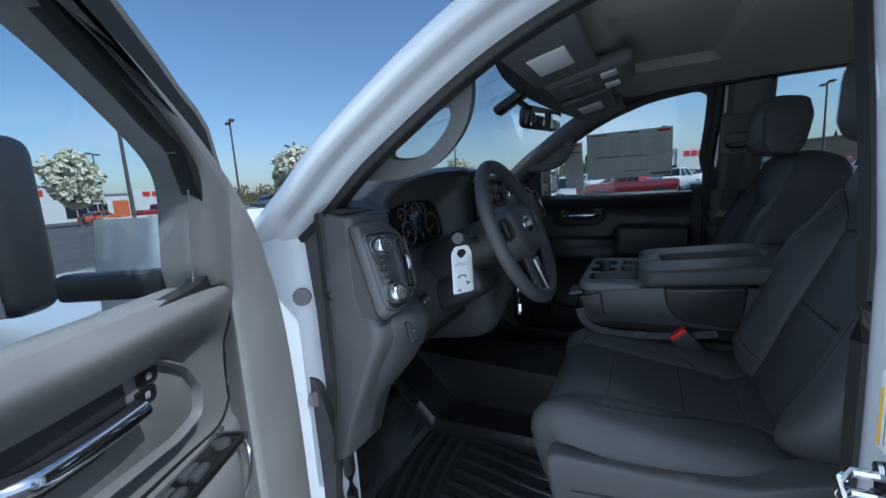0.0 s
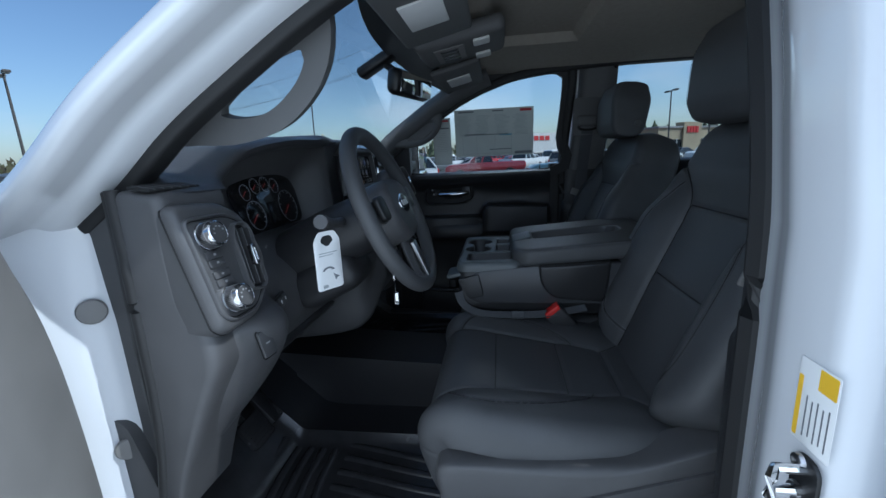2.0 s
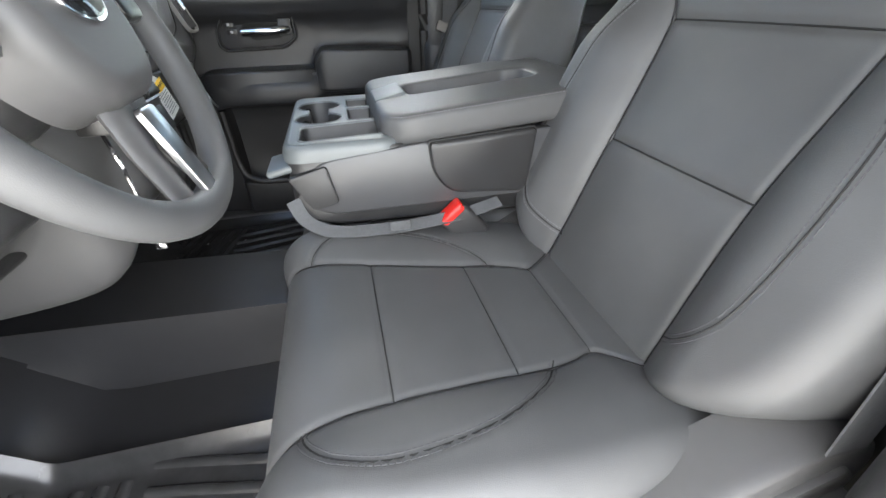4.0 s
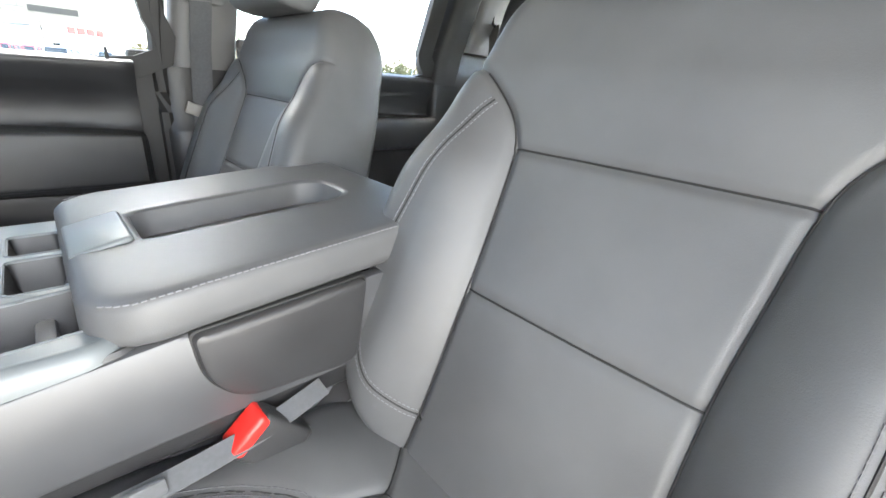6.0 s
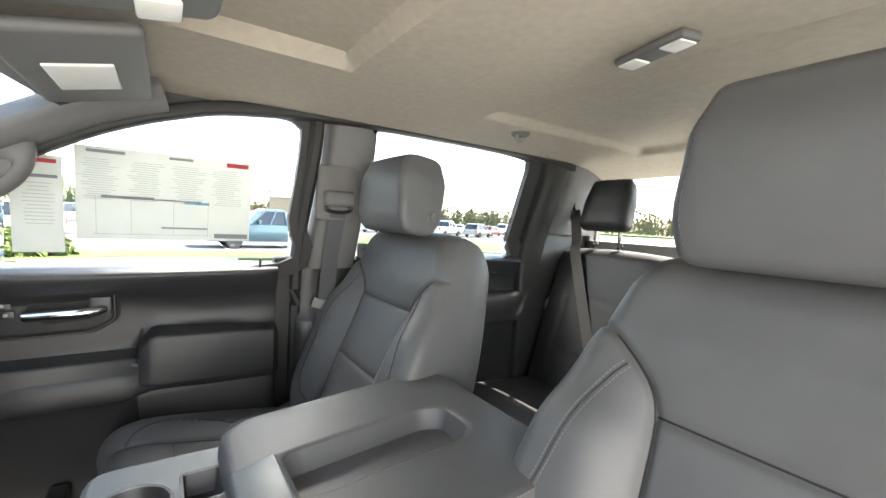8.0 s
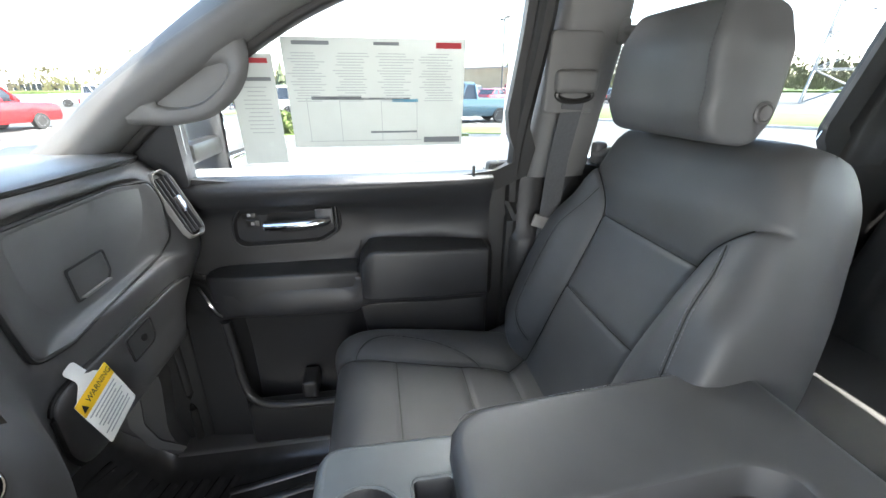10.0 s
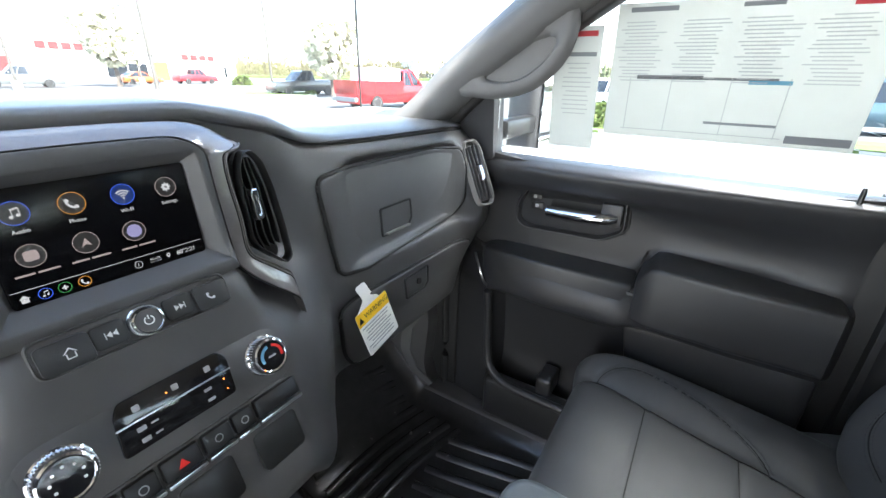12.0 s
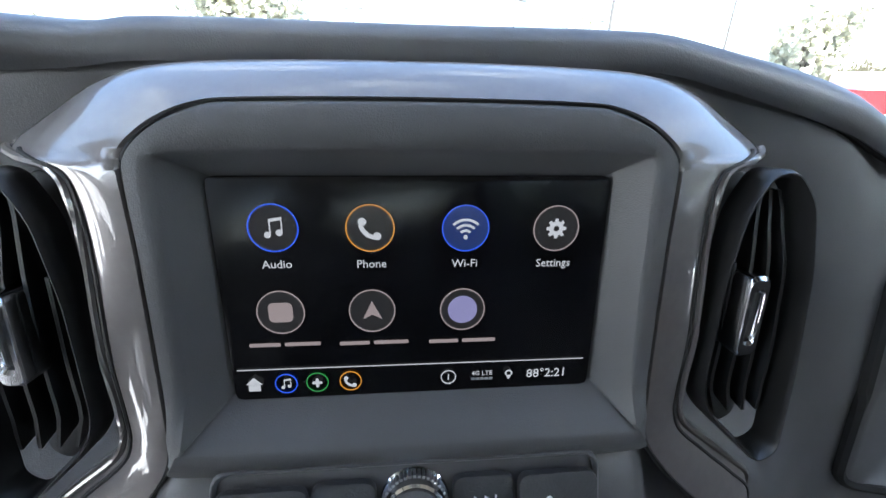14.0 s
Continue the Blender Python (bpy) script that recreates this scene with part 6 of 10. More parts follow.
VENT_L = [(0.044, 0.1310), (0.030, 0.1230), (0.0, 0.1195), (-0.045, 0.1200), (-0.060, 0.1250), (-0.074, 0.1400)]
VENT_R = [(0.044, 0.1385), (0.030, 0.1470), (0.0, 0.1550), (-0.045, 0.1590), (-0.060, 0.1600), (-0.074, 0.1605)]


def centre_vent(sg):
    """A tall vent beside the screen, wider below, with curved upright slats."""
    vm = am @ Matrix.Scale(sg, 4, (1, 0, 0))
    loop = rounded([(0.1290, 0.0440), (0.1385, 0.0450), (0.1490, 0.033), (0.1560, 0.004), (0.1610, -0.045), (0.1625, -0.083), (0.1540, -0.0885), (0.1240, -0.0605), (0.1185, -0.048), (0.1180, 0.0), (0.1215, 0.030)], 0.006, 3)
    if sg < 0:
        loop = loop[::-1]
    inner = [(0.1390 + (x - 0.1390) * 0.90, -0.015 + (y + 0.015) * 0.95) for x, y in loop]
    v = part("air_vent", frame_ring(loop, inner, vm @ Matrix.Translation((0, 0, -0.014)), 0.013, 0.0025), BLACKPART, dash, "black air vent with upright slats and chrome tab")
    # black sheet stands for the shaded duct behind the slats
    part("vent_shade", prism(inner, vm @ Matrix.Translation((0, 0, -0.030)), 0.004, 0.001), DARK, v)
    for k in range(4):
        f = 0.18 + 0.21 * k
        rings = []
        for i in range(15):
            y = 0.036 - 0.100 * i / 14
            x = lerp(VENT_L[::-1], y) * (1 - f) + lerp(VENT_R[::-1], y) * f
            if x - lerp(VENT_L[::-1], y) < 0.0055:
                continue
            z = -0.006 - 0.004 * ((y + 0.017) / 0.055) ** 2
            rings.append([vm @ Vector(p) for p in ((x - 0.0007, y, z), (x + 0.0007, y, z), (x + 0.0055, y, z - 0.020), (x + 0.0040, y, z - 0.020))])
        part("slat", loft(rings), BLACKPART, v, angle=30)
    tm = vm @ Matrix.Translation((0.1300 if sg > 0 else 0.1375, -0.012, -0.008))
    loop = rrect(0.0085, 0.034, 0.003, 3)
    if sg < 0:
        loop = loop[::-1]
    tb = part("vent_tab", frame_ring(loop, [(x * 0.42, y * 0.62) for x, y in loop], tm, 0.011, 0.0012), CHROME, v, "chrome vent tab")
    part("tab_core", prism([(x * 0.5, y * 0.66) for x, y in loop], tm, 0.008, 0.001), PLASTIC, tb)


for sg in (-1, 1):
    centre_vent(sg)
# rim in a paler plastic for the sunlight on it
vent(Vector((0.672, dash_y(0.672, 1.53) - 0.002, 1.53)), Vector((-0.22, -0.90, 0.36)).normalized(), 0.028, 0.074, 4, lean=5, rim=GREYPLASTIC)

# controls under the screen
bar = part("control_bar", frame_ring(rounded([(-0.0745, 0.0155), (0.0745, 0.0155), (0.0745, -0.0155), (-0.0745, -0.0155)], 0.008, 4), rounded([(-0.0725, 0.0135), (0.0725, 0.0135), (0.0725, -0.0135), (-0.0725, -0.0135)], 0.007, 4), flat_at(0, 1.530, 0.001), 0.004, 0.001), PLASTIC, dash, "black rounded strip of buttons")
part("bar_plate", prism(rounded([(-0.0725, 0.0135), (0.0725, 0.0135), (0.0725, -0.0135), (-0.0725, -0.0135)], 0.007, 4), flat_at(0, 1.530, 0.0005), 0.0025, 0.0008), PLASTIC, bar)
for x, w in ((-0.0545, 0.033), (-0.0255, 0.024), (0.0275, 0.024), (0.056, 0.031)):
    b = part("button", prism(rrect(w, 0.0235 if abs(x) > 0.05 else 0.020, 0.004, 3), flat_at(x, 1.530, 0.002), 0.0035, 0.001), DOORPLASTIC, bar)
MK = flat_at(0, 1.530, 0.0057)
def mark(name, loops, x, y, parent, m, k=1.0, mat=WHITEMARK):
    bm = bmesh.new()
    for loop in loops:
        join(bm, prism([(x + px * k, y + py * k) for px, py in loop], m, 0.0003, 0.00005, 1))
    return part(name, bm, mat, parent, flat=True)
HOME = [[(-0.0044, 0.0002), (0, 0.0046), (0.0044, 0.0002), (0.0034, 0.0002), (0, 0.0034), (-0.0034, 0.0002)], [(-0.003, 0), (-0.0022, 0), (-0.0022, -0.0034), (-0.003, -0.0034)], [(0.0022, 0), (0.003, 0), (0.003, -0.0034), (0.0022, -0.0034)], [(-0.003, -0.0034), (0.003, -0.0034), (0.003, -0.0041), (-0.003, -0.0041)]]
PREV = [[(-0.0052, 0.003), (-0.0045, 0.003), (-0.0045, -0.003), (-0.0052, -0.003)], [(0.0, 0.003), (-0.0042, 0), (0.0, -0.003)], [(0.0045, 0.003), (0.0003, 0), (0.0045, -0.003)]]
mark("button_mark", HOME, 0, 0, bar, flat_at(-0.052, 1.530, 0.0058))
mark("button_mark", PREV, 0, 0, bar, flat_at(-0.0245, 1.530, 0.0058), 0.9)
mark("button_mark", [[(-a, b) for a, b in reversed(l)] for l in PREV], 0, 0, bar, flat_at(0.0275, 1.530, 0.0058), 0.9)
mark("button_mark", HANDSET, 0, 0, bar, flat_at(0.0545, 1.530, 0.0058), 0.8)


def knob(name, x, z, r, h, parent, label, cap_mat, m=None):
    """A turned knob with a ribbed bright rim and a dark face."""
    m = m if m is not None else flat_at(x, z, 0.0)
    base = part(name, lathe([(0, 0), (r * 1.08, 0), (r * 1.08, 0.003), (r * 0.98, 0.004), (r * 0.98, h * 0.72), (r * 0.93, h * 0.95), (r * 0.84, h), (r * 0.78, h - 0.0008), (0, h - 0.0012)], m, 40), CHROME, parent, label)
    bm = bmesh.new()
    for k in range(44):
        a = 2 * math.pi * k / 44
        join(bm, obox((r * 0.985 * math.cos(a), r * 0.985 * math.sin(a), h * 0.40), (0.0011, 0.0011, h * 0.55), 0, Matrix.Rotation(a, 3, "Z")), None)
    bmesh.ops.transform(bm, matrix=m, verts=bm.verts)
    part("knurling", bm, SATIN, base, "fine upright ribs")
    part("knob_face", lathe([(0, 0), (r * 0.77, 0), (r * 0.76, 0.0012), (0, 0.0014)], m @ Matrix.Translation((0, 0, h - 0.0012)), 32), cap_mat, base, "dark knob face")
    return base, m @ Matrix.Translation((0, 0, h + 0.0004))


k, km = knob("volume_knob", 0.001, 1.529, 0.0125, 0.012, dash, "bright ringed volume knob", PLASTIC)
mark("power_mark", [arc_band(0, 0, 0.0040, 0.0009, 120, 420, 14), [(-0.00045, 0.0046), (0.00045, 0.0046), (0.00045, 0.0008), (-0.00045, 0.0008)]], 0, 0, k, km)
clim = part("climate_plate", prism(rounded([(-0.116, 0.014), (-0.095, 0.030), (0.095, 0.030), (0.116, 0.014), (0.116, -0.018), (0.10, -0.031), (-0.10, -0.031), (-0.116, -0.018)], 0.014, 4), flat_at(0, 1.446, -0.001), 0.005, 0.002), PLASTIC, dash, "raised climate control panel")
for x in (-0.084, 0.086):
    k, km = knob("climate_knob", x, 1.448, 0.0195, 0.018, dash, "knurled bright climate knob", BLACKGLOSS, flat_at(x, 1.448, 0.003))
    if x > 0:
        mark("heat_mark", [arc_band(0, 0, 0.0125, 0.003, -20, 75, 12)], 0, 0, k, km, 1.0, RED)
        mark("cool_mark", [arc_band(0, 0, 0.0125, 0.003, 100, 200, 12)], 0, 0, k, km, 1.0, INKBLUE)
        mark("temp_mark", [rrect(0.008, 0.002, 0.0005, 1)], 0, 0, k, km, 1.0, GREYMARK)
    else:
        mark("fan_marks", [rrect_at(0.010 * math.cos(a), 0.010 * math.sin(a), 0.0022, 0.0022, 0.0005, 1) for a in [radians(-30 + 40 * i) for i in range(7)]], 0, 0, k, km, 1.0, WHITEMARK)
    mark("pointer", [rrect_at(-0.0165 * 0.75, -0.0165 * 0.62, 0.0018, 0.0018, 0.0004, 1)], 0, 0, k, km, 1.0, ORANGE)
pan = part("climate_screen", prism(rounded([(-0.046, 0.014), (-0.040, 0.024), (0.044, 0.024), (0.050, 0.015), (0.047, -0.021), (-0.050, -0.021)], 0.004, 3), flat_at(0, 1.452, 0.003), 0.004, 0.001), BLACKGLOSS, dash, "gloss black climate button panel")
pm = flat_at(0, 1.452, 0.0074)
part("chrome_line", prism([(-0.048, 0.0045), (0.049, 0.0045), (0.049, 0.0033), (-0.048, 0.0033)], pm, 0.0012, 0.0003, 1), SATIN, pan, "thin bright strip", flat=True)
for x, y, w, h in [(x, 0.0140, 0.0055, 0.0055) for x in (-0.030, 0.001, 0.030)] + [(-0.032, y, 0.007, 0.004) for y in (-0.004, -0.014)] + [(-0.022, y, 0.006, 0.0016) for y in (-0.004, -0.014)] + [(0.024, y, 0.007, 0.0028) for y in (-0.004, -0.014)]:
    mark("button_mark", [rrect(w, h, 0.0005, 1)], x, y, pan, pm, 1.0, GREYMARK)
for x, y in ((-0.0065, 0.0130), (0.040, -0.003), (0.040, -0.013)):
    mark("indicator", [rrect(0.0010, 0.0017, 0.0003, 1)], x, y, pan, pm, 1.0, ORANGE)
# row of switches with a bright foot, and the covers below
row = part("switch_strip", prism(rounded([(-0.112, 0.0145), (0.112, 0.0145), (0.112, -0.0145), (-0.112, -0.0145)], 0.004, 3), flat_at(0, 1.400, -0.001), 0.004, 0.001), PLASTIC, dash, "row of black switches with a bright strip")
rm = flat_at(0, 1.400, 0.003)
for k, (x, w) in enumerate(((-0.080, 0.036), (-0.048, 0.026), (-0.016, 0.034), (0.017, 0.028), (0.044, 0.023), (0.083, 0.052))):
    sw = part("switch", prism(rrect_at(x, 0.002, w - 0.0015, 0.020, 0.002, 2), rm, 0.006, 0.002), BLACKPART, row)
    part("switch_foot", prism(rrect_at(x, -0.0115, w, 0.0035, 0.0008, 1), rm, 0.0072, 0.001), SATIN, sw, "bright strip")
    if k == 2:
        mark("hazard_mark", [[(-0.005, -0.0035), (0.005, -0.0035), (0, 0.0045)]], x, 0.002, sw, rm @ Matrix.Translation((0, 0, 0.0062)), 1.0, RED)
    elif k in (1, 3, 4):
        mark("switch_mark", [arc_band(0, 0, 0.004, 0.001, 0, 359, 16)], x, 0.002, sw, rm @ Matrix.Translation((0, 0, 0.0062)), 1.0, GREYMARK)
for x in (-0.075, 0.0, 0.075):
    part("socket_cover", prism(rrect(0.052, 0.045, 0.006, 3), flat_at(x, 1.352, -0.001), 0.007, 0.002), BLACKPART, dash, "hinged black socket cover")


# glove boxes
def face_plate(name, loop, off, mat, label, parent, n=0.008):
    """A raised lid following the dash face; loop of (x, z)."""
    c = (sum(p[0] for p in loop) / len(loop), sum(p[1] for p in loop) / len(loop))
    rings = []
    for f, o in [(1.0, -0.004), (1.0, off - 0.003), (0.988, off - 0.0008), (0.97, off)] + [(0.9 - 0.08 * k, off) for k in range(12)]:
        ring = []
        for x, z in loop:
            px, pz = c[0] + (x - c[0]) * f, c[1] + (z - c[1]) * f
            ring.append((px, dash_y(px, pz) - o, pz))
        rings.append(ring)
    ob = part(name, loft(rings), mat, parent, label, angle=50)
    edge = [(x, dash_y(x, z) - 0.0026, z) for x, z in scaled(loop, 1.008, 1.016)]
    part("joint", tube(edge, 0.0034, 6, True), DARK, ob)
    return ob


up_lid = face_plate("upper_glovebox", rounded([(0.250, 1.594), (0.30, 1.599), (0.55, 1.597), (0.632, 1.588), (0.642, 1.555), (0.632, 1.478), (0.605, 1.455), (0.31, 1.445), (0.272, 1.447), (0.258, 1.51)], 0.015, 4), 0.007, PLASTIC, "black upper glovebox lid", dash)
m = basis((0.420, dash_y(0.42, 1.497) - 0.0115, 1.497), (1, 0, 0), (0, -1, 0.08))
loop = rounded([(-0.043, 0.025), (0.043, 0.025), (0.043, -0.012), (0.030, -0.025), (-0.043, -0.025)], 0.005, 3)
h = part("latch", frame_ring(loop, scaled(loop, 0.92, 0.88), m, 0.002, 0.0006), DARK, up_lid, "black pull latch")
part("latch_lip", prism(rrect_at(0, -0.021, 0.064, 0.003, 0.001, 2), m, 0.006, 0.001), GREYPLASTIC, h)
low_lid = face_plate("lower_glovebox", rounded([(0.258, 1.388), (0.30, 1.402), (0.58, 1.400), (0.650, 1.388), (0.64, 1.345), (0.60, 1.275), (0.295, 1.262), (0.270, 1.30)], 0.018, 4), 0.008, PLASTIC, "black lower glovebox lid", dash)
m = basis((0.440, dash_y(0.44, 1.368) - 0.0115, 1.368), (1, 0, 0), (0, -1, 0.08))
loop = rounded([(-0.038, 0.022), (0.038, 0.024), (0.036, -0.012), (0.024, -0.020), (-0.036, -0.020)], 0.005, 3)
h = part("latch", frame_ring(loop, scaled(loop, 0.92, 0.88), m, 0.002, 0.0006), DARK, low_lid, "black latch with keyhole")
part("keyhole", disc(m @ Matrix.Translation((0.004, 0.002, 0.0006)), 0.006, 0.003, 16), DARK, h)

# driver's end: switch pod, vent, lower knee panel
POD_N = Vector((-0.06, -0.94, 0.28)).normalized()
pod_m = basis((-0.728, 0.5625, 1.491), (0.998, -0.06, 0), POD_N)
pod_loop = rounded([(-0.046, 0.106), (0.050, 0.100), (0.092, 0.076), (0.105, 0.005), (0.088, -0.058), (0.046, -0.093), (-0.030, -0.097), (-0.046, -0.084)], [0.02, 0.02, 0.03, 0.03, 0.02, 0.03, 0.016, 0.016], 6)
pod = part("switch_pod", prism(pod_loop, pod_m @ Matrix.Translation((0, 0, -0.062)), 0.066, 0.017, 7), PLASTIC, dash, "thick raised pod of the driver's switches", angle=50)
panel_loop = rounded([(-0.036, 0.076), (0.046, 0.074), (0.078, 0.058), (0.090, 0.002), (0.074, -0.048), (0.036, -0.080), (-0.022, -0.080), (-0.036, -0.064)], 0.014, 5)
part("pod_joint", tube([pod_m @ Vector((x, y, -0.016)) for x, y in scaled(pod_loop, 1.0, 1.0)], 0.0016, 6, True), DARK, pod)
part("pod_rim", frame_ring(scaled(panel_loop, 1.05, 1.04), scaled(panel_loop, 0.985, 0.985), pod_m @ Matrix.Translation((0, 0, 0.001)), 0.009, 0.003), PLASTIC, pod, "rounded lip round the switches", angle=60)
part("rim_joint", tube([pod_m @ Vector((x, y, 0.0045)) for x, y in scaled(panel_loop, 0.975, 0.975)], 0.0013, 6, True), DARK, pod)
part("pod_plate", prism(scaled(panel_loop, 0.98, 0.98), pod_m @ Matrix.Translation((0, 0, -0.002)), 0.007, 0.001), PLASTIC, pod)
for y, lab in ((0.0475, "light_knob"), (-0.0515, "drive_mode_knob")):
    k, km = knob(lab, 0, 0, 0.0195, 0.026, dash, "chrome-rimmed rotary switch", PLASTIC, pod_m @ Matrix.Translation((-0.008, y, 0.005)))
    mark("dial_marks", [rrect_at(0.0095 * math.cos(a), 0.0095 * math.sin(a), 0.0034, 0.0026, 0.0006, 1) for a in [radians(20 + 40 * i) for i in range(5)]], 0, 0, k, km, 1.0, GREYMARK)
for y in (0.0195, 0.0070, -0.0105, -0.0230):
    b = part("switch", prism(rrect_at(-0.008, y, 0.032, 0.0115, 0.002, 2), pod_m, 0.0085, 0.0015), PLASTIC, pod)
    mark("switch_mark", [rrect(0.005, 0.0035, 0.001, 1)], -0.008, y, b, pod_m @ Matrix.Translation((0, 0, 0.0087)), 1.0, GREYMARK)
v = vent(pod_m @ Vector((0.056, 0.000, 0.004)), POD_N, 0.022, 0.058, 3, lean=-6)
# demist grille on top at the pillar
grille_m = Matrix.Rotation(radians(9), 3, "X")
# black slab, so the slots between the slats look shaded
g = part("demist_grille", obox((-0.722, 0.632, 1.6120), (0.098, 0.036, 0.005), 0.002, grille_m), DARK, dash, "small slotted demister grille")
for k in range(6):
    part("slat", obox((-0.762 + 0.016 * k, 0.632, 1.6126), (0.005, 0.036, 0.005), 0.001, grille_m, 1), PLASTIC, g)
# instrument cluster
cl_m = basis((-0.398, 0.662, 1.548), (1, 0, 0), (0, -0.97, 0.24)) @ Matrix.Scale(0.88, 4)
cl = part("gauge_panel", prism(rounded([(-0.155, 0.055), (-0.10, 0.078), (0.10, 0.078), (0.15, 0.055), (0.14, -0.06), (-0.14, -0.06)], 0.03, 4), cl_m, 0.004, 0.001), BLACKGLOSS, dash, "dark instrument cluster with dials")
for x, y, r in ((-0.092, 0.040, 0.020), (-0.045, 0.052, 0.020), (0.0, 0.054, 0.020), (0.042, 0.048, 0.020), (-0.078, -0.018, 0.036), (0.078, -0.012, 0.044)):
    dm = cl_m @ Matrix.Translation((x, y, 0.0045))
    d = part("dial", hoop(dm, r, 0.0012, 0.001), INK, cl, "round dial")
    mark("dial_ticks", [[(math.cos(a) * p - math.sin(a) * q, math.sin(a) * p + math.cos(a) * q) for p, q in ((r * 0.80, -0.0006), (r * 0.94, -0.0006), (r * 0.94, 0.0006), (r * 0.80, 0.0006))] for a in [radians(-40 + 26 * i) for i in range(11)]], 0, 0, d, dm, 1.0, GREYMARK)
    mark("needle", [[(math.cos(a) * p - math.sin(a) * q, math.sin(a) * p + math.cos(a) * q) for p, q in ((-0.004, -0.0009), (r * 0.8, -0.0004), (r * 0.8, 0.0004), (-0.004, 0.0009))] for a in [radians(215)]], 0, 0, d, dm @ Matrix.Translation((0, 0, 0.0008)), 1.0, DIALRED)
part("info_screen", prism(rrect(0.045, 0.055, 0.003, 2), cl_m @ Matrix.Translation((0.0, -0.02, 0.002)), 0.004, 0.001), SCREEN, cl)
# lower driver's panel with its switches
pn = part("knee_switches", prism(rrect(0.10, 0.026, 0.004, 3), basis((-0.585, dash_y(-0.585, 1.372) - 0.001, 1.372), (0.97, 0.12, 0.10), (0, -0.98, 0.1)), 0.006, 0.002), BLACKPART, dash, "row of small auxiliary switches")
sm2 = basis((-0.585, dash_y(-0.585, 1.372) - 0.007, 1.372), (0.97, 0.12, 0.10), (0, -0.98, 0.1))
for k in range(5):
    b = part("switch", prism(rrect_at(-0.038 + 0.019 * k, 0, 0.014, 0.020, 0.002, 2), sm2, 0.004, 0.001), PLASTIC, pn)
    mark("switch_mark", [rrect(0.004, 0.007, 0.001, 1)], -0.038 + 0.019 * k, 0.002, b, sm2 @ Matrix.Translation((0, 0, 0.0042)), 1.0, WHITEMARK)
br = part("brake_switch", prism(rrect(0.03, 0.045, 0.004, 3), basis((-0.690, dash_y(-0.690, 1.350) - 0.001, 1.350), (0.98, -0.12, 0), (-0.12, -0.95, 0.25)), 0.005, 0.002), PLASTIC, dash, "black brake switch")
part("switch_edge", tube([basis((-0.690, dash_y(-0.690, 1.350) - 0.001, 1.350), (0.98, -0.12, 0), (-0.12, -0.95, 0.25)) @ Vector((x, y, 0.001)) for x, y in rrect(0.033, 0.048, 0.005, 3)], 0.0012, 6, True), DARK, br)
mark("switch_mark", [rrect(0.010, 0.003, 0.001, 1)], 0, 0.0, br, basis((-0.690, dash_y(-0.690, 1.350) - 0.001, 1.350), (0.98, -0.12, 0), (-0.12, -0.95, 0.25)) @ Matrix.Translation((0, 0, 0.0052)), 1.0, GREYMARK)

# under-dash filler down to the floor on the driver's end
loop = rounded([(0.602, 1.606), (0.600, 1.50), (0.594, 1.44), (0.560, 1.394), (0.556, 1.345), (0.598, 1.265), (0.650, 1.15), (0.678, 1.065), (0.704, 1.05), (0.690, 1.15), (0.674, 1.25), (0.668, 1.612)], [0.016, 0.02, 0.02, 0.02, 0.02, 0.02, 0.02, 0.006, 0.006, 0.02, 0.02, 0.004], 4)
ends = ((-0.772, 0.16), (-0.7705, 0.10), (-0.767, 0.055), (-0.760, 0.022), (-0.750, 0.005), (-0.738, 0.0), (-0.64, 0.0))
part("end_joint", tube(smooth([(-0.768, 0.676, 1.612), (-0.768, 0.676, 1.50), (-0.768, 0.676, 1.40), (-0.768, 0.677, 1.29), (-0.768, 0.684, 1.20), (-0.767, 0.698, 1.12), (-0.764, 0.712, 1.05)], 6), 0.0095, 10), SEAL, dash, "black rubber joint beside the jamb")
part("end_cover", loft([[(x, y + (0.70 - y) * f, z + (1.33 - z) * f * 0.25) for y, z in loop] for x, f in ends]), PLASTIC, dash, "grained rounded end cover of the dash", angle=60)
part("knee_panel", obox((-0.42, 0.70, 1.215), (0.50, 0.20, 0.03), 0.012, Matrix.Rotation(radians(-28), 3, "X"), 3), DOORPLASTIC, dash, "black knee panel under the column")
for s in (-1, 1):
    loop = rounded([(0.98, 1.24), (0.76, 1.24), (0.72, 1.10), (0.74, 0.93), (0.71, 0.85), (0.98, 0.85)], 0.03, 4)
    bm = loft([[(s * x, y, z) for y, z in loop] for x in (0.70, 0.755)])
    single("kick_panel_" + ("right" if s > 0 else "left"), bm, PLASTIC, "black moulded kick panel in the footwell", "trim panel", kind="structure", angle=50)

# thin plate in pale grey stands for the sunlit strip of the kick panel
bm = plate_on(1, 0.699, rounded([(0.735, 1.115), (0.775, 1.05), (0.785, 0.97), (0.76, 0.915), (0.70, 0.885), (0.715, 0.872), (0.785, 0.893), (0.82, 0.965), (0.81, 1.05), (0.765, 1.125)], 0.008, 3), 0.006, 0.002)
single("kick_lit_strip_right", bm, TRIM, "curved strip on the kick panel, pale for the sun on it", "trim panel", kind="structure")
single("hinge_cover_right", rbox((0.748, 0.657, 0.84), (0.80, 0.78, 1.60), 0.010, 3), SEAL, "black rubber cover beside the closed door", "door seal", kind="structure")


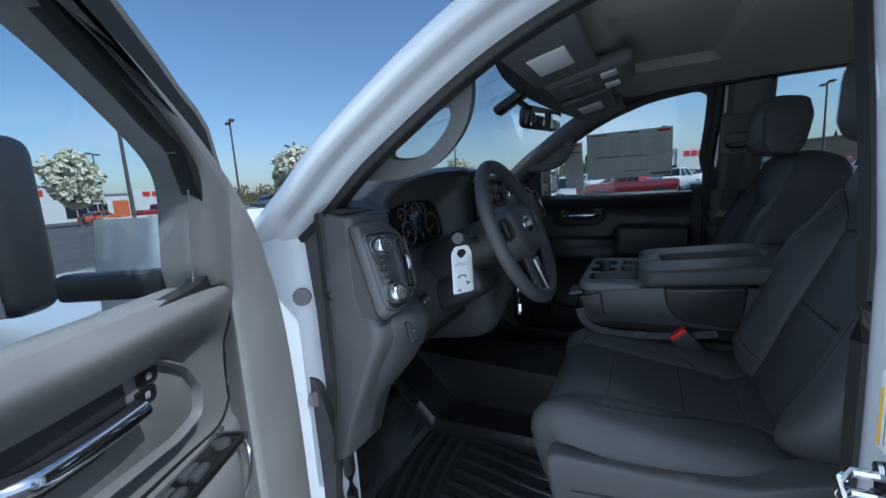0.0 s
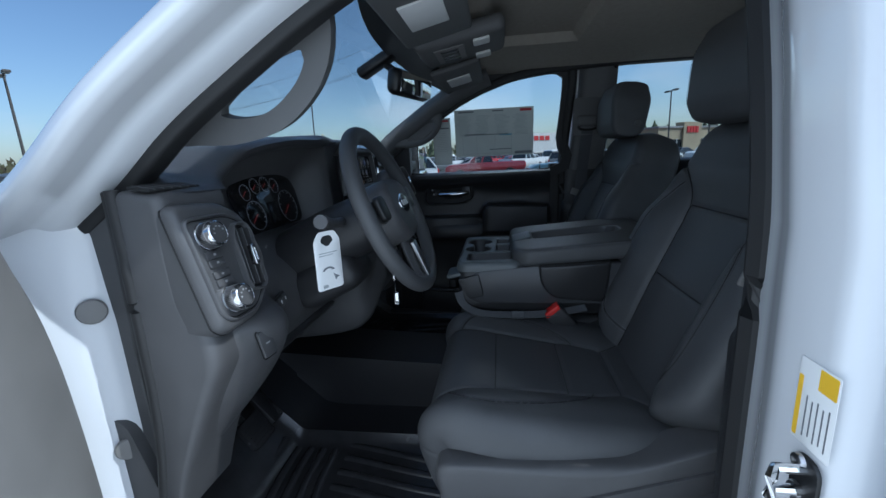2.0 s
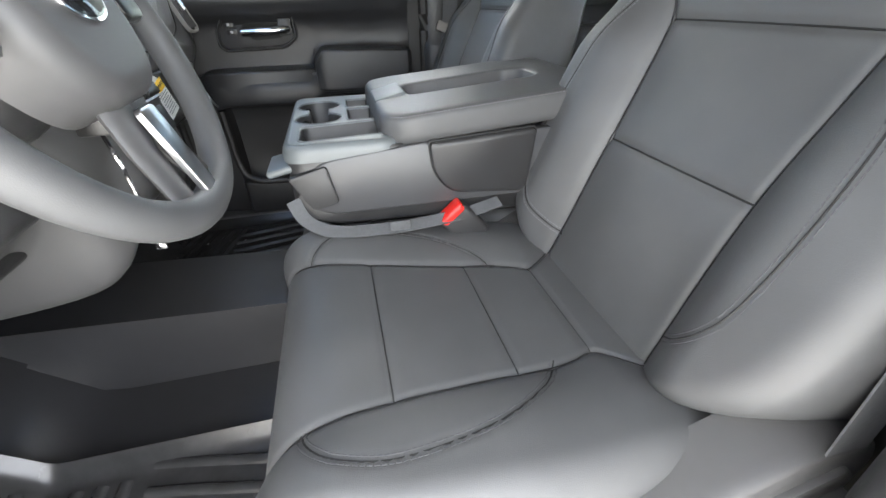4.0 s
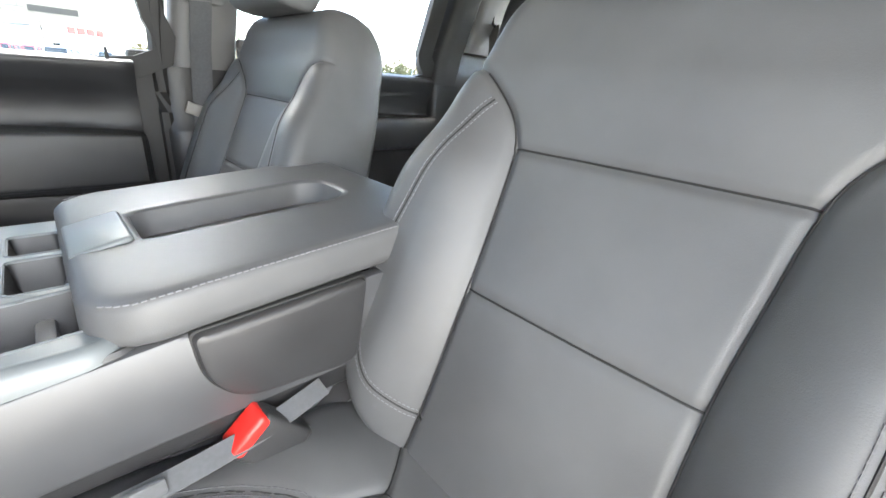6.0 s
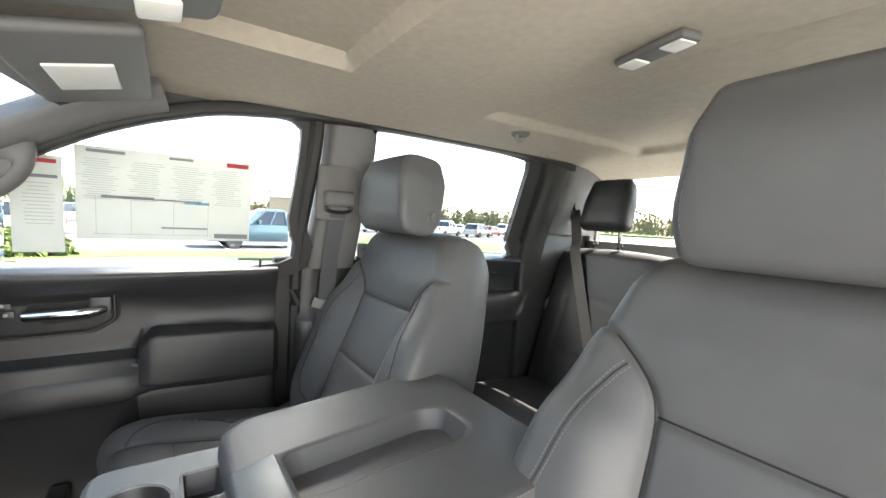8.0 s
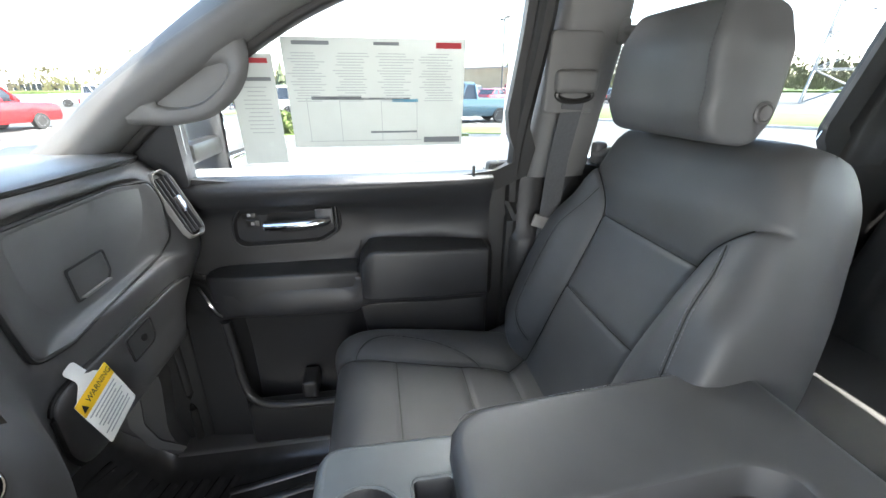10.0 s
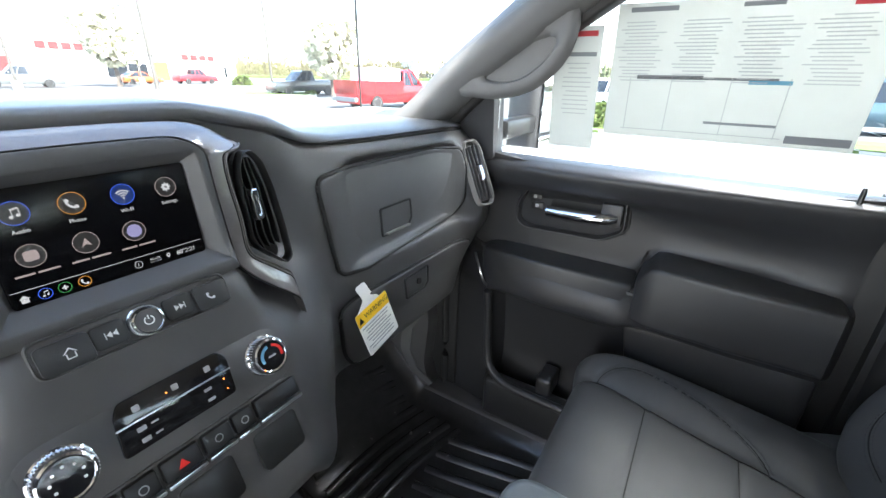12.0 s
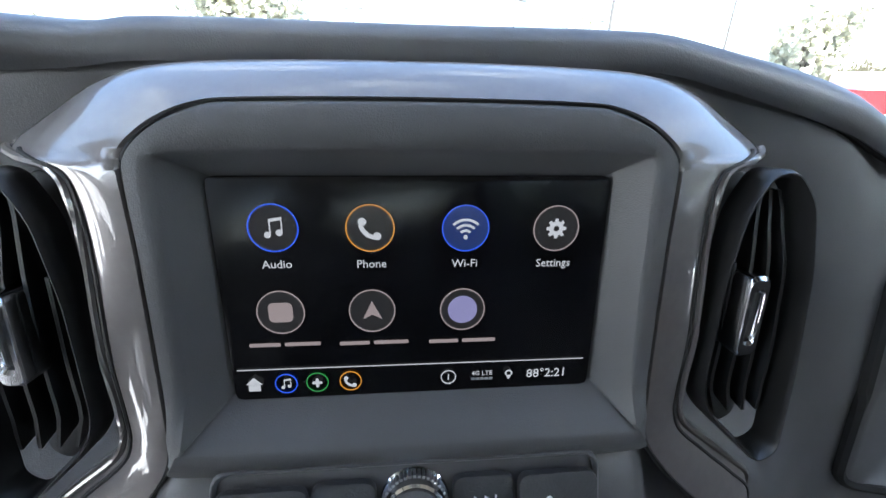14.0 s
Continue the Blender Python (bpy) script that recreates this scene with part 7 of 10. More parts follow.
# ---- steering wheel, column, pedals ----
WN = Vector((0, -0.925, 0.38)).normalized()
wm = basis((-0.405, 0.372, 1.53), (1, 0, 0), WN)
wheel = thing("steering_wheel", wm.translation, "black vinyl three-spoke steering wheel", "steering wheel")
R = 0.1756
pts = [wm @ Vector((R * math.cos(2 * math.pi * k / 64), R * math.sin(2 * math.pi * k / 64) * 0.985, 0)) for k in range(64)]
part("rim", tube(pts, 0.0165, 14, True, up=WN), VINYL, wheel, "thick black rim")
hub = rounded([(-0.085, 0.045), (-0.05, 0.066), (0.05, 0.066), (0.085, 0.045), (0.078, -0.03), (0.045, -0.072), (-0.045, -0.072), (-0.078, -0.03)], 0.025, 4)
part("hub", prism(hub, wm @ Matrix.Translation((0, 0, -0.03)), 0.055, 0.022, 5), PLASTIC, wheel, "black airbag cover", angle=60)
for ang, w in ((5, 0.055), (175, 0.055), (258, 0.05), (282, 0.05)):
    a = radians(ang)
    p = [wm @ Vector((rr * math.cos(a), rr * math.sin(a), z)) for rr, z in ((0.065, -0.004), (0.11, -0.006), (0.15, -0.003), (R, 0.0))]
    part("spoke", tube(p, w / 2, 12, flat=0.35, up=WN, taper=[1.0, 0.85, 0.75, 0.7]), PLASTIC, wheel, "black spoke")
part("spoke_trim", prism(rounded([(-0.016, 0), (0.016, 0), (0.013, -0.09), (-0.013, -0.09)], 0.006, 3), wm @ Matrix.Translation((0.0, -0.078, 0.006)), 0.006, 0.002), SATIN, wheel, "satin insert on the lower spoke")
for sg in (-1, 1):
    part("button_pad", prism(rrect(0.045, 0.05, 0.010, 3), wm @ Matrix.Translation((sg * 0.112, 0.012, 0.008)), 0.010, 0.004), BLACKPART, wheel, "thumb button pad")
bm = prism(blob(0, 0, 0.030, 28), wm @ Matrix.Translation((0, 0.005, 0.0255)) @ Matrix.Diagonal((1.15, 0.72, 1, 1)), 0.003, 0.001)
badge = part("badge", bm, CHROME, wheel, "chrome-edged oval badge")
part("badge_face", prism(blob(0, 0, 0.027, 28), wm @ Matrix.Translation((0, 0.005, 0.0282)) @ Matrix.Diagonal((1.15, 0.68, 1, 1)), 0.001, 0.0003), BLACKGLOSS, badge)
bm = bmesh.new()
for k in (-1, 0, 1):
    join(bm, prism(rrect_at(0.017 * k, 0.005, 0.012, 0.012, 0.002, 2), wm @ Matrix.Translation((0, 0, 0.0292)), 0.0008, 0.0002))
part("badge_mark", bm, SATIN, badge)
col = thing("steering_column", (-0.405, 0.55, 1.45), "black steering column shroud with stalk and ignition", "steering column")
c0, c1 = wm @ Vector((0, 0, -0.045)), wm @ Vector((0, 0, -0.26))
# darker plastic than the dash, to put the shade round the column into it
part("shroud", tube([c0, c0.lerp(c1, 0.15), c0.lerp(c1, 0.5), c1], 0.072, 20, flat=0.9, up=(0, 0, 1), taper=[0.82, 0.98, 1.0, 0.95]), DOORPLASTIC, col, "column shroud, near-black for the shade under the dash", angle=60)
part("hub_neck", tube([wm @ Vector((0, 0, -0.005)), c0], 0.048, 16), PLASTIC, col)
st = smooth([(-0.46, 0.47, 1.515), (-0.55, 0.45, 1.525), (-0.63, 0.440, 1.54)], 6)
part("stalk", tube(st, 0.0095, 10, taper=[1.0] * 9 + [1.15, 1.35, 1.45, 1.3]), PLASTIC, col, "black indicator stalk")
part("gear_lever", tube(smooth([(-0.34, 0.47, 1.53), (-0.27, 0.44, 1.56), (-0.225, 0.43, 1.60)], 6), 0.011, 10, taper=[1] * 8 + [1.2, 1.7, 2.0, 2.0, 1.6]), PLASTIC, col, "black column gear lever with knob")
part("ignition", lathe([(0, 0), (0.019, 0), (0.018, 0.012), (0.012, 0.016), (0, 0.016)], basis((-0.335, 0.44, 1.455), (0, 0, 1), (0.35, -0.9, 0.1)), 20), BLACKPART, col, "ignition lock")
# cover darkened likewise for the shade below the wheel
part("lower_cover", obox((-0.405, 0.53, 1.385), (0.135, 0.17, 0.10), 0.036, Matrix.Rotation(radians(-27), 3, "X"), 4), DOORPLASTIC, col, "lower column cover")
key = thing("ignition_key", (-0.335, 0.42, 1.44), "steel key with hanging chain in the ignition", "key")
part("key_head", obox((-0.33, 0.415, 1.445), (0.006, 0.03, 0.045), 0.003), BLACKPART, key)
part("key_chain", tube(smooth([(-0.33, 0.41, 1.43), (-0.328, 0.405, 1.39), (-0.322, 0.405, 1.345), (-0.32, 0.404, 1.31)], 6), 0.0022, 6), CHROME, key, "thin steel chain")
part("key_blade", obox((-0.32, 0.404, 1.296), (0.004, 0.012, 0.03), 0.001), CHROME, key)

tag = thing("hang_tag", (-0.60, 0.40, 1.47), "white paper hang tag looped over the stalk", "paper tag")
tm = basis((-0.628, 0.434, 1.464), (0.86, -0.51, 0.0), (-0.51, -0.86, 0.0)) @ Matrix.Translation((0, 0.009, 0)) @ Matrix.Diagonal((1.1, 0.8, 1, 1))
o = rounded([(-0.024, 0.044), (-0.015, 0.064), (0.015, 0.064), (0.024, 0.044), (0.024, -0.062), (-0.024, -0.062)], 0.006, 4)
cy = 0.044
hole = [(0.011 * math.cos(a), cy + 0.012 * math.sin(a)) for a in [math.atan2(p[1] - cy, p[0]) for p in o]]
part("tag_sheet", frame_ring(o, hole, tm, 0.0008, 0.0002), PAPER, tag)
mark("tag_print", [rrect_at(0, 0.018, 0.034, 0.0018, 0.0005, 1), rrect_at(-0.004, 0.013, 0.026, 0.0018, 0.0005, 1), rrect_at(-0.010, -0.054, 0.009, 0.007, 0.001, 1)], 0, 0, tag, tm @ Matrix.Translation((0, 0, 0.0009)), 1.0, INKSOFT)
mark("tag_picture", [arc_band(-0.002, -0.024, 0.012, 0.004, 20, 160, 12), [(0.006, -0.029), (0.018, -0.038), (0.013, -0.040), (0.010, -0.045)]], 0, 0, tag, tm @ Matrix.Translation((0, 0, 0.0009)), 1.0, INK)

ped = thing("brake_pedal", (-0.50, 0.80, 0.95), "black ribbed brake pedal", "pedal")
pm_ = basis((-0.435, 0.765, 0.985), (1, 0, 0), (0, -0.8, 0.6))
part("pad", prism(rrect(0.085, 0.075, 0.012, 4), pm_, 0.014, 0.004), RUBBER, ped)
for k in range(6):
    part("rib", prism(rrect_at(0, -0.026 + 0.0105 * k, 0.072, 0.005, 0.001, 1), pm_ @ Matrix.Translation((0, 0, 0.0135)), 0.003, 0.001), RUBBER, ped)
part("arm", tube([(-0.435, 0.775, 0.985), (-0.44, 0.86, 1.08), (-0.44, 0.90, 1.25)], 0.011, 8), BLACKPART, ped)
gas = thing("accelerator_pedal", (-0.30, 0.82, 0.9), "black rubber-faced accelerator pedal in the footwell", "pedal")
part("pad", prism(rrect(0.05, 0.11, 0.01, 3), basis((-0.29, 0.83, 0.955), (1, 0, 0), (0, -0.75, 0.66)), 0.012, 0.003), RUBBER, gas)

# rubber mats with raised ribs
for s, name in ((-1, "on the driver's floor"), (1, "in the passenger footwell")):
    mat_t = thing("floor_mat", (s * 0.46, 0.5, 0.822), "glossy black ribbed rubber floor mat " + name, "floor mat", "floor mats")
    def mz(x, y):
        return floor_z(0.5, y) + 0.004 + 0.03 * max(0, (abs(abs(x) - 0.475) - 0.185) / 0.03) ** 2 * 0.6
    xs = [0.25 + 0.45 * i / 30 for i in range(31)]
    ys = [-0.02 + 0.98 * j / 60 for j in range(61)]
    bm = loft([[(s * x, y, mz(x, y)) for x in xs] for y in ys], False, False)
    part("sheet", thick(bm, 0.006), RUBBER, mat_t, angle=60)
    for k in range(8):
        y = 0.62 + 0.038 * k
        pts_ = [(s * (0.30 + 0.33 * i / 12), y - 0.05 * (i / 12) + 0.015 * math.sin(i / 12 * math.pi), mz(0.45, y - 0.05 * (i / 12)) + 0.004) for i in range(13)]
        part("rib", tube(pts_, 0.0125, 10, flat=0.75), RUBBER, mat_t)
    for k in range(7):
        x = 0.30 + 0.052 * k
        pts_ = [(s * (x + 0.03 * math.sin(j / 12 * math.pi * 1.3)), 0.02 + 0.56 * j / 12, mz(0.45, 0.02 + 0.56 * j / 12) + 0.004) for j in range(13)]
        part("rib", tube(pts_, 0.0115, 10, flat=0.75), RUBBER, mat_t)

# ---- centre console seat ----
con = thing("centre_console", (0, 0, 0.97), "fold-down centre console with cup holders and padded lid", "console")
loop = rounded([(0.225, 1.282), (0.250, 1.278), (0.256, 1.265), (0.252, 1.245), (0.240, 1.225), (0.20, 1.212), (-0.26, 1.195), (-0.26, 1.30), (0.055, 1.318), (0.075, 1.282)], 0.012, 4)
prof_x = [(-0.186, 0.86), (-0.181, 0.95), (-0.168, 1.0), (0.168, 1.0), (0.181, 0.95), (0.186, 0.86)]
cy_, cz_ = 0.02, 1.27
part("tub", loft([[(x, cy_ + (y - cy_) * (0.97 + 0.03 * f), cz_ + (z - cz_) * f) for y, z in loop] for x, f in prof_x]), DOORPLASTIC, con, "black moulded console body", angle=55)
side_loop = rounded([(0.050, 1.342), (0.212, 1.326), (0.246, 1.296), (0.240, 1.254), (0.205, 1.236), (-0.20, 1.236), (-0.20, 1.350)], [0.004, 0.02, 0.02, 0.025, 0.02, 0.01, 0.01], 4)
drawer_loop = rounded([(0.042, 1.342), (0.036, 1.290), (0.006, 1.254), (-0.128, 1.243), (-0.140, 1.352)], [0.008, 0.03, 0.026, 0.02, 0.01], 6)
for sg in (-1, 1):
    part("side_panel", plate_on(-sg, -0.176, side_loop, 0.016, 0.006), PAD, con, "black moulded side panel")
    part("drawer_gap", plate_on(-sg, -0.184, scaled(drawer_loop, 1.03, 1.05), 0.0090, 0.002), DARK, con)
    part("storage_drawer", plate_on(-sg, -0.184, drawer_loop, 0.018, 0.008), DOORPLASTIC, con, "rounded side compartment cover")
    part("flap_bracket", plate_on(-sg, -0.186, rounded([(0.262, 1.306), (0.203, 1.321), (0.191, 1.259), (0.232, 1.250)], 0.006, 3), 0.013, 0.003), DOORPLASTIC, con, "black bracket of the release flap")
# top tray with real wells
top_z = 1.352


def in_box(x, y, x0, x1, y0, y1, r=0.008):
    """Distance inside a rounded oblong (positive within)."""
    qx, qy = max(x0 + r - x, x - x1 + r), max(y0 + r - y, y - y1 + r)
    return r - (math.hypot(max(qx, 0), max(qy, 0)) + min(max(qx, qy), 0))


def bin_in(x, y):
    k = (y - 0.092) / 0.145
    return min(in_box(x, y, -0.150 - 0.017 * k, -0.062 - 0.018 * k, 0.094, 0.238, 0.014), 0.03)


WELLS = [("cup_well", 0.066, lambda x, y: max(0.040 - math.hypot(x + 0.020, y - 0.210), 0.040 - math.hypot(x - 0.085, y - 0.210), in_box(x, y, -0.01, 0.075, 0.192, 0.228, 0.01)), "pair of joined deep cup wells"),
         ("side_bin", 0.046, bin_in, "deep oblong side bin"),
         ("coin_bin", 0.030, lambda x, y: in_box(x, y, 0.058, 0.126, 0.111, 0.157), "small square bin"),
         ("coin_bin", 0.034, lambda x, y: in_box(x, y, -0.050, 0.040, 0.111, 0.158), "small square bin")]


gx = [-0.188 + 0.376 * i / 188 for i in range(189)]
gy = [0.084 + 0.180 * i / 90 for i in range(91)]
bm = bmesh.new()
seen = {}
for i in range(188):
    for j in range(90):
        xm, ym = (gx[i] + gx[i + 1]) / 2, (gy[j] + gy[j + 1]) / 2
        if in_box(xm, ym, -0.190, 0.190, 0.082, 0.266, 0.035) < 0.011 or any(wl_[2](xm, ym) > 0.0005 for wl_ in WELLS):
            continue
        quad = []
        for a, b in ((i, j), (i + 1, j), (i + 1, j + 1), (i, j + 1)):
            if (a, b) not in seen:
                seen[(a, b)] = bm.verts.new((gx[a], gy[b], top_z))
            quad.append(seen[(a, b)])
        bm.faces.new(quad)
tray = part("top_tray", bm, GREYGLOSS, con, "smooth grey cup-holder tray", angle=80)


def grown(loop, d):
    """Moves a closed loop outwards by d."""
    out = []
    for k, p in enumerate(loop):
        a, b = loop[k - 1], loop[(k + 1) % len(loop)]
        tx, ty = b[0] - a[0], b[1] - a[1]
        l = math.hypot(tx, ty) or 1.0
        out.append((p[0] + ty / l * d, p[1] - tx / l * d))
    return out


ALPHA = math.asin(0.018 / 0.040)
CUPS = [(0.085 + 0.040 * math.cos(a), 0.210 + 0.040 * math.sin(a)) for a in [-(math.pi - ALPHA) + (2 * math.pi - 2 * ALPHA) * k / 40 for k in range(41)]]
CUPS += [(-0.020 + 0.040 * math.cos(a), 0.210 + 0.040 * math.sin(a)) for a in [ALPHA + (2 * math.pi - 2 * ALPHA) * k / 40 for k in range(41)]]
BIN = rounded([(-0.150, 0.094), (-0.062, 0.094), (-0.080, 0.238), (-0.167, 0.238)], 0.014, 6)
COIN_A = rounded([(0.058, 0.111), (0.126, 0.111), (0.126, 0.157), (0.058, 0.157)], 0.008, 5)
COIN_B = rounded([(-0.050, 0.111), (0.040, 0.111), (0.040, 0.158), (-0.050, 0.158)], 0.008, 5)
for (wname, depth, _, wlabel), loop in zip(WELLS, (CUPS, BIN, COIN_A, COIN_B)):
    area = sum(p[0] * q[1] - q[0] * p[1] for p, q in zip(loop, loop[1:] + loop[:1]))
    if area < 0:
        loop = loop[::-1]
    at_ = lambda d, z: [(x, y, top_z + z) for x, y in grown(loop, d)]
    wv = part(wname, loft([at_(0.0005, -0.001), at_(-0.0012, -0.004), at_(-0.003, -depth + 0.006), at_(-0.007, -depth), [(sum(p[0] for p in loop) / len(loop) + (x - sum(p[0] for p in loop) / len(loop)) * 0.02, 0.21 + (y - 0.21) * 0.02 if wname == 'cup_well' else sum(p[1] for p in loop) / len(loop), top_z - depth) for x, y in loop]], True, False), DOORPLASTIC, tray, wlabel, angle=50)
    part("rim", loft([at_(0.0036, -0.001), at_(0.0034, 0.0006), at_(0.0020, 0.0014), at_(0.0006, 0.0006), at_(-0.0002, -0.003)], True, False), GREYGLOSS, tray, angle=60)
lp = rounded([(-0.188, 0.070), (-0.188, 0.262), (0.188, 0.262), (0.188, 0.070)], 0.030, 5)
edge_l = rounded([(-0.190, 0.082), (0.190, 0.082), (0.190, 0.266), (-0.190, 0.266)], 0.035, 10)
edge_at = lambda d, z: [(x, y, top_z + z) for x, y in grown(edge_l, d)]
part("tray_edge", loft([edge_at(-0.0145, -0.0006), edge_at(-0.0130, 0.0002), edge_at(-0.009, -0.0006), edge_at(-0.005, -0.003), edge_at(-0.0018, -0.008), edge_at(0.0, -0.016), edge_at(0.0, -0.026)], True, False), GREYGLOSS, tray, "rounded tray edge", angle=70)
part("tray_skirt", frame_ring(lp, scaled(lp, 0.965, 0.93), Matrix.Translation((0, 0, 1.262)), 0.080, 0.004), DOORPLASTIC, con, "black side of the cup-holder tray")
for hx in (-0.02, 0.085):
    part("cup_grip", obox((hx + 0.030, 0.238, 1.318), (0.016, 0.012, 0.05), 0.004, Matrix.Rotation(radians(-35), 3, "Z")), RUBBER, tray, "black rubber cup grip")
part("latch_tab", obox((-0.085, 0.135, 1.322), (0.045, 0.016, 0.014), 0.005), GREYPLASTIC, tray, "small grey bin tab")
part("pull_flap", obox((-0.137, 0.262, 1.314), (0.085, 0.065, 0.012), 0.005, Matrix.Rotation(radians(-12), 3, "X"), 3), GREYGLOSS, con, "grey release flap")
# padded lid, built with its sunken tray
def lift(y):
    """The lid rises towards the back."""
    return 0.08 * (0.075 - y)


def lid_loop(z, grow=0.0):
    base = rounded([(-0.192, 0.078), (-0.165, 0.112), (0.165, 0.112), (0.192, 0.078), (0.192, -0.265), (0.17, -0.285), (-0.17, -0.285), (-0.192, -0.265)], 0.03, 5)
    return [(x * (1 + grow / 0.19), -0.085 + (y + 0.085) * (1 + grow / 0.19), z + lift(y)) for x, y in base]
lid_rings = [lid_loop(1.338, -0.020), lid_loop(1.339, -0.006), lid_loop(1.344, -0.001), lid_loop(1.352, 0.0), lid_loop(1.374, -0.001), lid_loop(1.380, -0.003), lid_loop(1.384, -0.007), lid_loop(1.386, -0.014), lid_loop(1.387, -0.03)]
def by_angle(loop, c=(0.0, -0.080), n=96):
    """Resamples a loop by direction from a centre."""
    out = []
    for k in range(n):
        a = 2 * math.pi * k / n
        d = (math.cos(a), math.sin(a))
        best = None
        for p, q in zip(loop, loop[1:] + loop[:1]):
            ex, ey = q[0] - p[0], q[1] - p[1]
            den = d[0] * ey - d[1] * ex
            if abs(den) < 1e-9:
                continue
            rx, ry = p[0] - c[0], p[1] - c[1]
            s_, u_ = (rx * ey - ry * ex) / den, (rx * d[1] - ry * d[0]) / den
            if s_ > 0 and -1e-6 <= u_ <= 1 + 1e-6 and (best is None or s_ > best):
                best = s_
        out.append((c[0] + d[0] * best, c[1] + d[1] * best))
    return out


def lid_at(ring):
    zs = [p[2] - lift(p[1]) for p in ring]
    return [(x, y, zs[0] + lift(y)) for x, y in by_angle([(p[0], p[1]) for p in ring])]


LW = rounded([(-0.056, 0.046), (0.048, 0.046), (0.050, -0.175), (0.030, -0.205), (-0.038, -0.205), (-0.058, -0.180)], 0.012, 4)
def tray_ring(f, g, z):
    return [(x * f, -0.08 + (y + 0.08) * g, z + lift(-0.08 + (y + 0.08) * g)) for x, y in by_angle(LW)]
top_rings = [lid_at(r_) for r_ in lid_rings]
lid = part("lid", loft(top_rings + [tray_ring(1.16, 1.07, 1.3875), tray_ring(1.04, 1.02, 1.3865), tray_ring(1.0, 1.0, 1.384)], True, False), VINYL, con, "padded black vinyl lid with stitched edge", angle=60)
lt = part("lid_tray", loft([tray_ring(1.0, 1.0, 1.384), tray_ring(0.985, 0.995, 1.381), tray_ring(0.86, 0.955, 1.356), tray_ring(0.83, 0.945, 1.354), tray_ring(0.4, 0.5, 1.354), tray_ring(0.02, 0.02, 1.354)], True, False), PLASTIC, lid, "sunken grey tray in the lid", angle=35)
part("lid_latch", obox((-0.004, 0.080, 1.3835), (0.105, 0.056, 0.011), 0.004, Matrix.Rotation(radians(-14), 3, "X"), 3), GREYGLOSS, lid, "pale grey lid latch")
for sg in (-1, 1):
    ln = [(sg * 0.1880, -0.255 + 0.33 * k / 40) for k in range(41)] + [(sg * 0.1835, 0.086), (sg * 0.174, 0.098)]
    ln = [(x, y, 1.3822 + lift(y)) for x, y in ln]
    part("stitching", dashes(ln, 0.0062, 0.0042, 0.0009), STITCH, lid, "grey stitching")
# folded centre cushion under the console
prof = smooth([(0, 0.262, 1.02), (0, 0.282, 1.08), (0, 0.272, 1.15), (0, 0.23, 1.185), (0, 0.1, 1.19), (0, -0.1, 1.18), (0, -0.25, 1.175)], 8)
us = [math.sin((-1 + 2 * i / 30) * math.pi / 2 * 0.9) / math.sin(math.pi / 2 * 0.9) for i in range(31)]
bm, _, _ = padded([(p.y, p.z) for p in prof], lambda s: 0.165, lambda u, s: 0.0, 0.05, 0.2, us, Vector((0, 0, 0)))
mid = thing("centre_cushion", (0, 0, 0.95), "black vinyl centre seat cushion under the console", "seat cushion")
part("cushion", bm, VINYL, mid, angle=60)
part("base", rbox((-0.15, -0.25, 0.955), (0.15, 0.24, 1.12), 0.02), BLACKPART, mid)
lap = thing("lap_belt", (-0.19, 0.1, 1.2), "grey webbing belt lying along the console", "seat belt")
part("webbing", ribbon(smooth([(-0.188, 0.262, 1.268), (-0.203, 0.245, 1.236), (-0.215, 0.20, 1.217), (-0.215, 0.10, 1.212), (-0.212, 0.0, 1.218), (-0.20, -0.08, 1.228)], 8), 0.022, 0.002, up=(-0.5, 0, 0.85)), WEB, lap)
part("adjuster", obox((-0.219, 0.10, 1.214), (0.006, 0.034, 0.022), 0.002), WEB, lap)

# belt buckle by the driver's seat
for s, lab in ((-1, "driver's seat"), (1, "passenger seat")):
    bk = thing("belt_buckle", (s * 0.185, -0.06, 1.15), "dark buckle with red button beside the " + lab, "seat belt buckle", "front buckles")
    bmx = Matrix.Translation((s * 0.205, 0.002, 1.214)) @ Matrix.Rotation(radians(48), 4, "X")
    a = rbox((-0.016, -0.060, -0.027), (0.016, 0.014, 0.027), 0.007, 3)
    bmesh.ops.transform(a, matrix=bmx, verts=a.verts)
    part("housing", a, DOORPLASTIC, bk)
    a = rbox((-0.0165, 0.002, -0.0235), (0.0165, 0.0185, 0.0235), 0.005, 3)
    bmesh.ops.transform(a, matrix=bmx, verts=a.verts)
    part("button", a, RED, bk, "red push button")
    part("stalk", ribbon([(s * 0.200, -0.035, 1.178), (s * 0.202, -0.07, 1.16), (s * 0.205, -0.10, 1.13)], 0.03, 0.006, up=(1, 0, 0)), WEB, bk)

